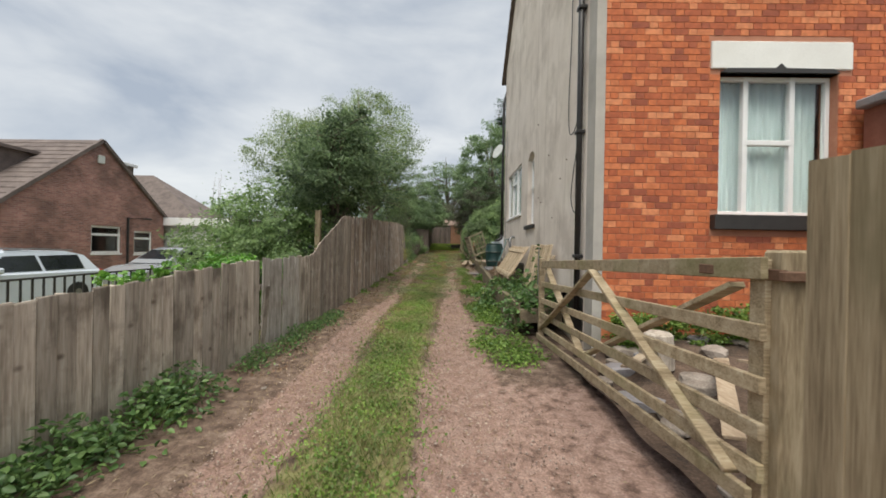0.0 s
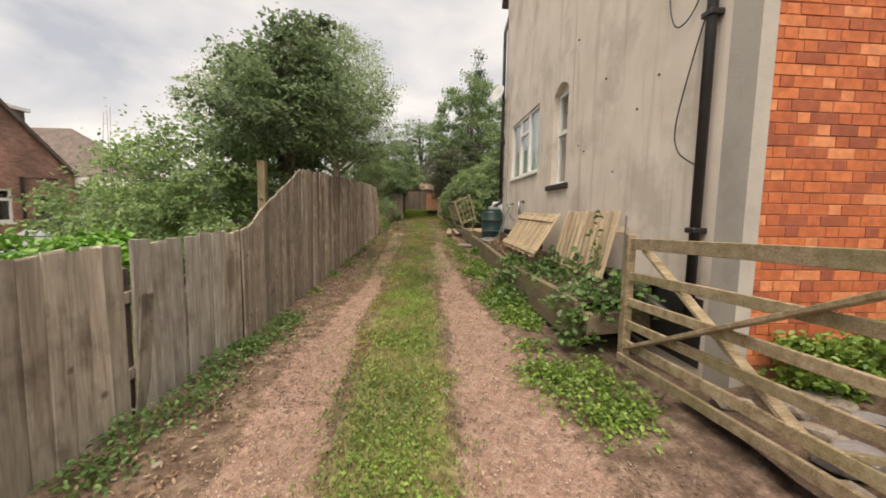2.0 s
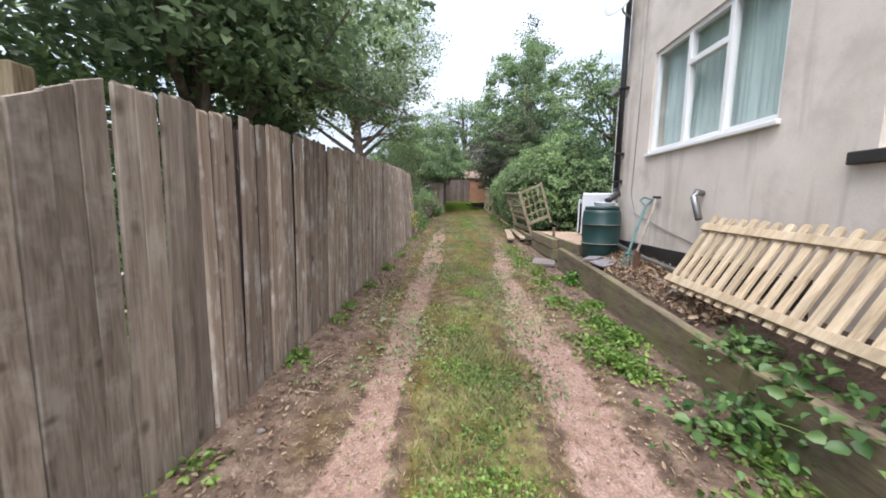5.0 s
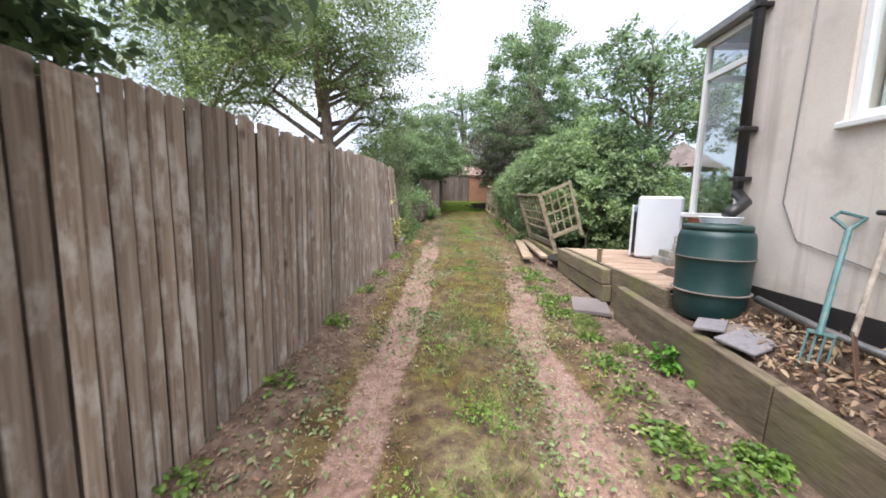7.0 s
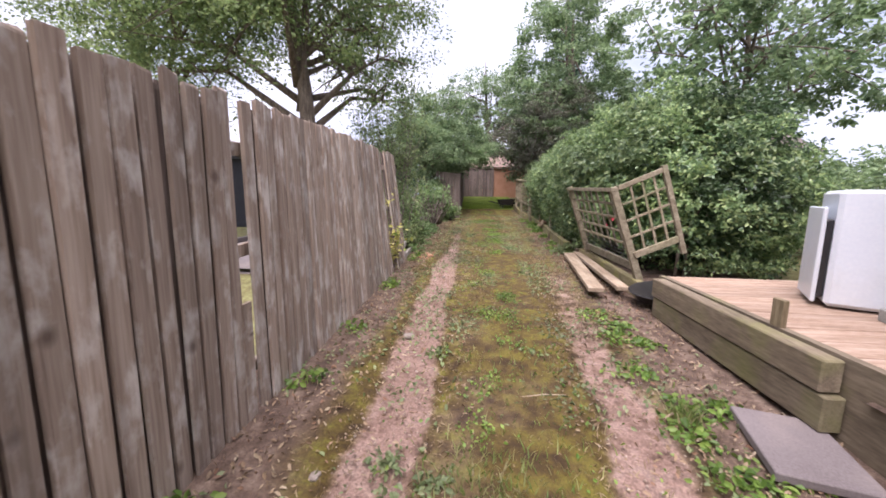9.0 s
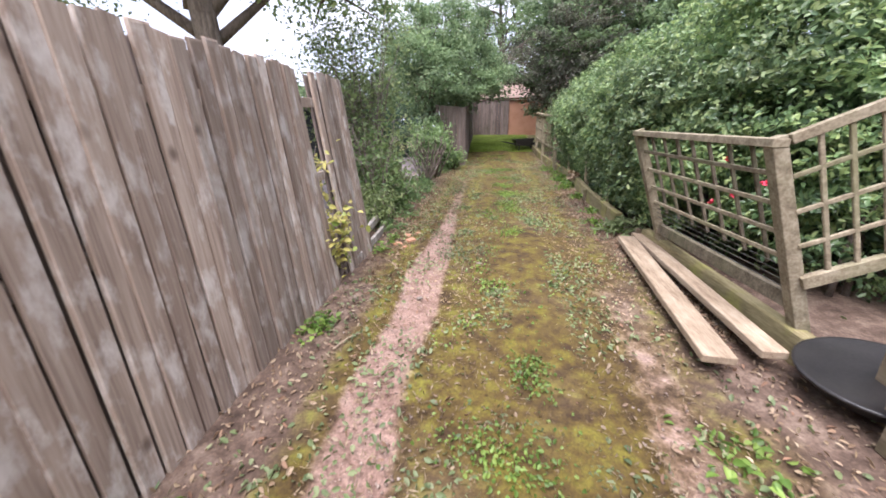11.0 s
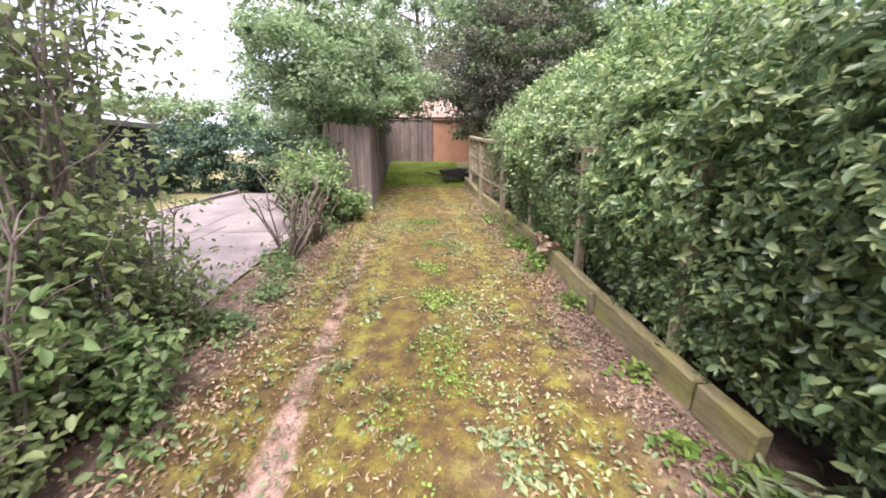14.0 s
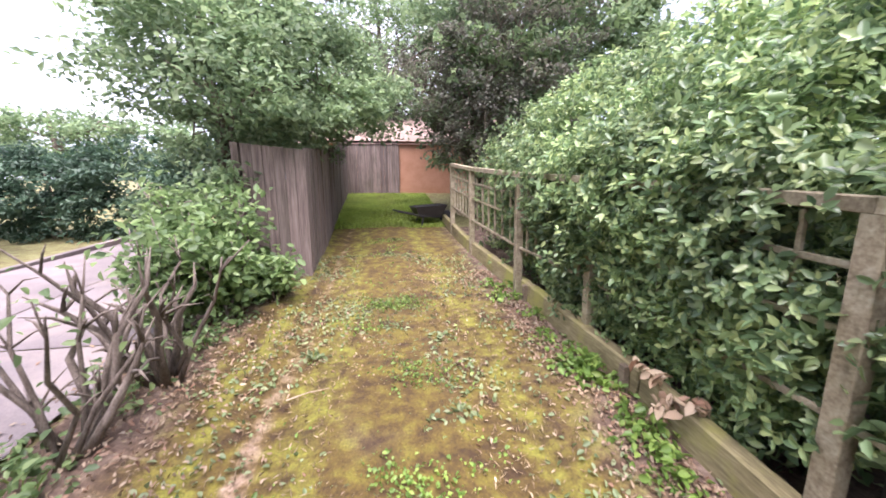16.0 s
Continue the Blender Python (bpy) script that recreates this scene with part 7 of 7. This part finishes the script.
y = rng.uniform(9.6, 12.3, n)
x = rng.uniform(1.12, 1.66, n)
c = np.column_stack([x, y, np.interp(y, [b[0] for b in BED], [b[2] for b in BED]) + 0.01 + 0.24 * np.clip((x - 1.12) / 0.62, 0, 1) ** 1.4 + rng.uniform(-0.02, 0.03, n)])
cover("bed_litter", "dry leaves and twigs littering the raised bed", leaves("bed_litter", c, 0.06, None, 0.4, 1.0, full=True), L_DRY, "leaves")
# gravel
n = 44000
y = np.where(rng.random(n) < 0.45, rng.uniform(0.8, 7, n), rng.uniform(0.8, 22, n))
x = np.where(rng.random(n) < 0.5, track_l(y) + rng.normal(size=n) * 0.3, track_r(y) + rng.normal(size=n) * 0.4)
near = y < 5
x[near] += np.abs(rng.normal(size=near.sum())) * 0.5 * (rng.random(near.sum()) < 0.5)
keep = (x > -2.4) & (x < 1.2)
c = on_ground(x[keep], y[keep], -0.004)
s = (0.003 + 0.01 * rng.random(len(c)) ** 4)[:, None]
o = np.array([[1, 0, 0], [0, 1, 0], [-1, 0, 0], [0, -1, 0], [0, 0, 0.7], [0, 0, -0.4]])
v = c[:, None, :] + (o[None] * rng.uniform(0.6, 1.4, (len(c), 6, 1))) * s[:, None]
k = np.arange(len(c))[:, None] * 6
M_GRAVEL = foliage("gravel_stone", [(0.17, 0.115, 0.092), (0.3, 0.22, 0.187), (0.44, 0.37, 0.33)], 0.9, 0.0)
cover("gravel", "pinkish loose gravel in the wheel tracks", mesh_np("gravel", v.reshape(-1, 3), np.concatenate([k + f for f in ([0, 1, 4], [1, 2, 4], [2, 3, 4], [3, 0, 4], [1, 0, 5], [2, 1, 5], [3, 2, 5], [0, 3, 5])])), M_GRAVEL, "gravel")


def weed_clump(label, at, radius, height, n, size, mat, group, aspect=0.6, name="weed_clump"):
    """A leafy clump with its foot at the place given."""
    ob = thing(name, label, "weed", pose(*at), group)
    q = rng.normal(size=(n, 2)) * radius * 0.5
    hh = height * rng.uniform(0.1, 1.0, n) * np.exp(-(q ** 2).sum(1) / (radius ** 2) * 0.8)
    c = np.column_stack([q, hh])
    out = np.column_stack([q * 1.5 / radius, np.full(n, 0.5)])
    part("foliage", leaves("weed", c, size, out, aspect, 0.6, full=True), mat, ob)
    bm = bmesh.new()
    for _ in range(max(4, n // 40)):
        k = rng.integers(0, n)
        tube(bm, [(c[k, 0] * 0.3, c[k, 1] * 0.3, -0.02), (c[k, 0] * 0.7, c[k, 1] * 0.7, c[k, 2] * 0.6), tuple(c[k])], [0.005, 0.004, 0.002], 4)
    tagged(part("stem", bm, L_WEED, ob), kind="stuff")
    return ob


q = random.Random(21)
for k in range(26):
    y = 1.2 + 0.27 * k + q.uniform(-0.1, 0.1)
    if y > 3.4 and q.random() < 0.4:
        continue
    big = 1.0 if y < 3.6 else 0.6
    weed_clump("green nettles growing along the fence's foot", (fence_x(y) + 0.16 + q.uniform(0, 0.14), y, gz(-2.4, y)), 0.26 * big + 0.06, (0.34 if y < 3.6 else 0.2) * q.uniform(0.6, 1.2), int(300 * big) + 30, 0.042 * big + 0.012, L_BRAMBLE, "weeds along the fence")
for k in range(14):
    y = q.uniform(7.6, 18.8)
    weed_clump("small weeds at the fence's foot", (fence_x(y) + 0.1 + q.uniform(0, 0.08), y, gz(-2.4, y)), 0.14, 0.12, 50, 0.05, L_WEED, "weeds along the fence")
for k in range(34):
    y = q.uniform(4.7, 11.5)
    x = q.uniform(0.35, 0.85) if y > 5.8 else q.uniform(0.55, 1.25)
    weed_clump("low green weeds on the verge beside the bed", (x, y, gz(x, y)), q.uniform(0.14, 0.28), q.uniform(0.06, 0.18), 110, 0.05, L_WEED, "verge weeds")
for k in range(16):
    y = q.uniform(11.5, 16)
    x = q.uniform(0.2, 0.75)
    weed_clump("sparse low weeds on the verge", (x, y, gz(x, y)), q.uniform(0.12, 0.25), q.uniform(0.04, 0.1), 70, 0.05, L_WEED, "verge weeds")
for x, y, rad, h in ((0.66, 5.05, 0.36, 0.2), (0.86, 5.32, 0.3, 0.24), (0.5, 5.4, 0.28, 0.14), (0.78, 4.72, 0.26, 0.14), (0.62, 6.9, 0.3, 0.16), (0.7, 7.4, 0.3, 0.2)):
    weed_clump("spreading leafy weeds on the verge beside the gate", (x, y, gz(x, y)), rad, h, 420, 0.04, L_WEED, "verge weeds")
weed_clump("bright green weed against the sleeper", (0.88, 12.35, 0.42), 0.2, 0.26, 110, 0.075, L_IVY, "verge weeds")
for x, y, z, rad, h, n, s in ((1.15, 6.05, 0.5, 0.36, 0.34, 230, 0.08), (0.95, 5.8, 0.2, 0.24, 0.4, 130, 0.075), (1.45, 5.75, 0.6, 0.3, 0.35, 100, 0.08), (1.2, 7.75, 0.62, 0.25, 0.25, 110, 0.07), (1.35, 7.6, 0.7, 0.22, 0.4, 100, 0.075), (1.1, 8.6, 0.6, 0.3, 0.25, 70, 0.08), (1.05, 8.2, 0.55, 0.35, 0.25, 60, 0.08), (0.75, 8.6, 0.3, 0.35, 0.3, 180, 0.07), (0.72, 7.6, 0.2, 0.3, 0.3, 200, 0.07), (1.5, 6.55, 0.8, 0.15, 0.8, 34, 0.07), (1.4, 6.9, 0.75, 0.2, 0.4, 34, 0.09), (1.55, 5.95, 0.6, 0.25, 0.4, 140, 0.08), (1.2, 6.9, 0.62, 0.3, 0.2, 70, 0.06), (1.25, 7.3, 0.62, 0.3, 0.22, 80, 0.06), (1.3, 6.3, 0.66, 0.3, 0.22, 80, 0.07), (1.1, 9.1, 0.62, 0.3, 0.22, 150, 0.06)):
    weed_clump("bramble with broad green leaves on the raised bed", (x, y, z), rad, h, n, s, L_BRAMBLE, "brambles on the bed", 0.75, "bramble")
for k in range(22):
    y = q.uniform(19, 26)
    x = float(np.interp(y, [e[0] for e in EDGE], [e[1] for e in EDGE])) - q.uniform(0.05, 0.3)
    weed_clump("low weeds among the dry leaves by the sleepers", (x, y, gz(x, y)), 0.15, 0.12, 50, 0.055, L_WEED, "hedge-foot weeds")
for k in range(26):
    y = q.uniform(11.5, 27)
    x = q.uniform(-1.5, -0.3)
    weed_clump("small rosette weed on the mossy lane", (x, y, gz(x, y)), q.uniform(0.08, 0.16), 0.05, 40, 0.05, L_ROSETTE, "lane rosettes")
for k in range(18):
    x, y = q.uniform(-2.5, -2.05), q.uniform(18.6, 25)
    weed_clump("leafy weeds on the bank beside the drive", (x - 0.25, y, gz(x, y)), 0.22, 0.2, 80, 0.06, L_SHRUB, "bank weeds")
n = 24000
x, y = rng.uniform(-2.2, 0.5, n), rng.uniform(29.0, 33.8, n)
cover("end_grass", "bright green grass at the lane's end", blades("end_grass", on_ground(x, y, 0.0), 0.07, 0.9, 0.01), L_END, "grass")
for gx0, gy0, rad, nn in ((0.52, 13.3, 0.17, 420), (0.42, 12.95, 0.12, 240), (0.3, 14.1, 0.1, 160), (0.62, 12.6, 0.09, 140)):
    tuft = np.clip(rng.normal(size=(nn, 2)), -1.7, 1.7) * rad * 0.42 + np.array([gx0, gy0])
    tagged(part("grass_tuft", blades("grass_tuft", on_ground(tuft[:, 0], tuft[:, 1], 0.0), 0.1, 0.6, 0.004), L_GRASS), "bright green grass tuft on the verge", "grass", "verge tufts")
weed_clump("broad green dock plant beside the sleepers", (0.6, 23.25, gz(0.6, 23.25)), 0.16, 0.2, 60, 0.1, L_WEED, "hedge-foot weeds", 0.45, "dock_plant")
weed_clump("grey-green spiky plant at the hedge's foot", (0.74, 19.25, gz(0.74, 19.25) + 0.05), 0.26, 0.22, 130, 0.13, L_ROSETTE, "hedge-foot weeds", 0.2, "spiky_plant")
for k, (x, y, z) in enumerate(((0.73, 22.85, 1.2), (0.68, 22.65, 1.12), (0.8, 22.5, 1.2))):
    pts, out = in_blobs([(x, y, z, 0.07, 0.09, 0.07)], 22, 5, 0.03, 0.3)
    tagged(part("dead_foliage", leaves("dead_foliage", pts, 0.085, out, 0.5, droop=0.9, full=True), L_DRY), "withered brown leaves hanging over the sleeper", "leaves", "withered leaves")
for k, (x, y, s0) in enumerate(((-2.0, 18.75, 0.06), (-2.08, 18.95, 0.045), (-1.96, 19.05, 0.035), (-2.14, 18.6, 0.05), (-2.02, 18.5, 0.03))):
    stone("brick_fragment", "broken orange brick fragment beside the track", (x, y, gz(x, y) + 0.01), (s0 * 1.5, s0, s0 * 0.5), 300 + k, M_RUST_BRICK, "brick", "brick fragments")
stick_r = random.Random(8)
for k in range(16):
    x, y, a = stick_r.uniform(-2.2, 0.6), stick_r.uniform(4, 24), stick_r.uniform(0, 3.1)
    l = stick_r.uniform(0.12, 0.35)
    z = gz(x, y) + 0.02
    tagged(part("fallen_stick", tube(bmesh.new(), [(x, y, z), (x + math.cos(a) * l * 0.5, y + math.sin(a) * l * 0.5, z + 0.012), (x + math.cos(a) * l, y + math.sin(a) * l, z)], [0.006, 0.005, 0.003], 5), M_PLANK), "pale dry stick lying on the lane", "stick", "fallen sticks")
for k in range(22):
    x, y = stick_r.uniform(-2.2, 0.9), stick_r.uniform(1.5, 22)
    s = stick_r.uniform(0.018, 0.045)
    stone("loose_stone", "small pale stone lying on the lane", (x, y, gz(x, y) + s * 0.2), (s * 1.3, s, s * 0.6), 200 + k, M_STONE, "stone", "stones on the lane")


# ---- bricks of the house front ----
def brick_material(name, island):
    m, nodes, links, bsdf = shader(name)
    vec = coords(nodes, links, (1, 1, 1), not island)
    src = nodes.new("ShaderNodeNewGeometry").outputs["Random Per Island"] if island else nodes.new("ShaderNodeObjectInfo").outputs["Random"]
    r2 = ramp_of(nodes, [(0.27, 0.074, 0.04), (0.4, 0.105, 0.042), (0.51, 0.145, 0.052), (0.62, 0.24, 0.11)], 0.0, 1.0)
    r2.color_ramp.elements[1].position = 0.25
    links.new(src, r2.inputs["Fac"])
    n1, n2 = noise_of(nodes, links, vec, 14, 4), noise_of(nodes, links, vec, 110, 3)
    tone = ramp_of(nodes, [(0.75, 0.72, 0.7), (1.18, 1.2, 1.22)], 0.35, 0.65)
    links.new(n1.outputs["Fac"], tone.inputs["Fac"])
    links.new(mix_rgb(nodes, links, 0.8, r2.outputs["Color"], tone.outputs["Color"], "MULTIPLY"), bsdf.inputs["Base Color"])
    bsdf.inputs["Roughness"].default_value = 0.85
    bump_of(nodes, links, bsdf, n2.outputs["Fac"], 0.4, 0.003)
    return m


M_BRICK_ONE, M_BRICK_MANY = brick_material("brick_single", False), brick_material("brick_joined", True)
COURSE, JOINT = 0.0865, 0.009


def brick_mesh(w):
    bm = bmesh.new()
    box(bm, (0, -0.007, 0), (w, 0.012, COURSE - JOINT), None, 0.0025)
    me = bpy.data.meshes.new("brick")
    bm.to_mesh(me)
    bm.free()
    me.materials.append(M_BRICK_ONE)
    return me


long_brick, short_brick = brick_mesh(0.222), brick_mesh(0.104)
brick_r = random.Random(12)
rest = bmesh.new()
solid = [(WIN_F[0] - 0.005, WIN_F[1] + 0.005, WIN_F[2] - 0.0, WIN_F[3]), (WIN_F[0] - 0.14, WIN_F[1] + 0.18, WIN_F[3] + 0.04, WIN_F[3] + 0.43), (WIN_F[0] - 0.11, WIN_F[1] + 0.11, WIN_F[2] - 0.21, WIN_F[2])]
row = 0
z = 0.36
while z < 6.2:
    u = 0.135 - (0.168 if row % 2 else 0.0)
    k = 0
    while u < 5.4:
        w = 0.222 if k % 2 == 0 else 0.104
        a, b = max(u, 0.132), u + w
        cut = [(a, b)] if b - a > 0.03 else []
        for s0, s1, t0, t1 in solid:
            if z + COURSE > t0 + 0.01 and z < t1 - 0.01:
                nxt = []
                for p0, p1 in cut:
                    if p1 <= s0 or p0 >= s1:
                        nxt.append((p0, p1))
                        continue
                    if s0 - p0 > 0.03:
                        nxt.append((p0, s0))
                    if p1 - s1 > 0.03:
                        nxt.append((s1, p1))
                cut = nxt
        for p0, p1 in cut:
            whole = abs((p1 - p0) - w) < 1e-6
            if whole and u < 1.55 and 0.95 < z < 3.6:
                ob = part("brick", long_brick if w > 0.2 else short_brick, M_BRICK_ONE, front)
                ob.matrix_basis = pose(p0, brick_r.uniform(-0.002, 0.002), z)
            else:
                box(rest, (p0, -0.007 + brick_r.uniform(-0.002, 0.002), z), (p1, 0.01, z + COURSE - JOINT))
        u += w + JOINT
        k += 1
    z += COURSE
    row += 1
tagged(part("brickwork", rest, M_BRICK_MANY, front), kind="stuff")
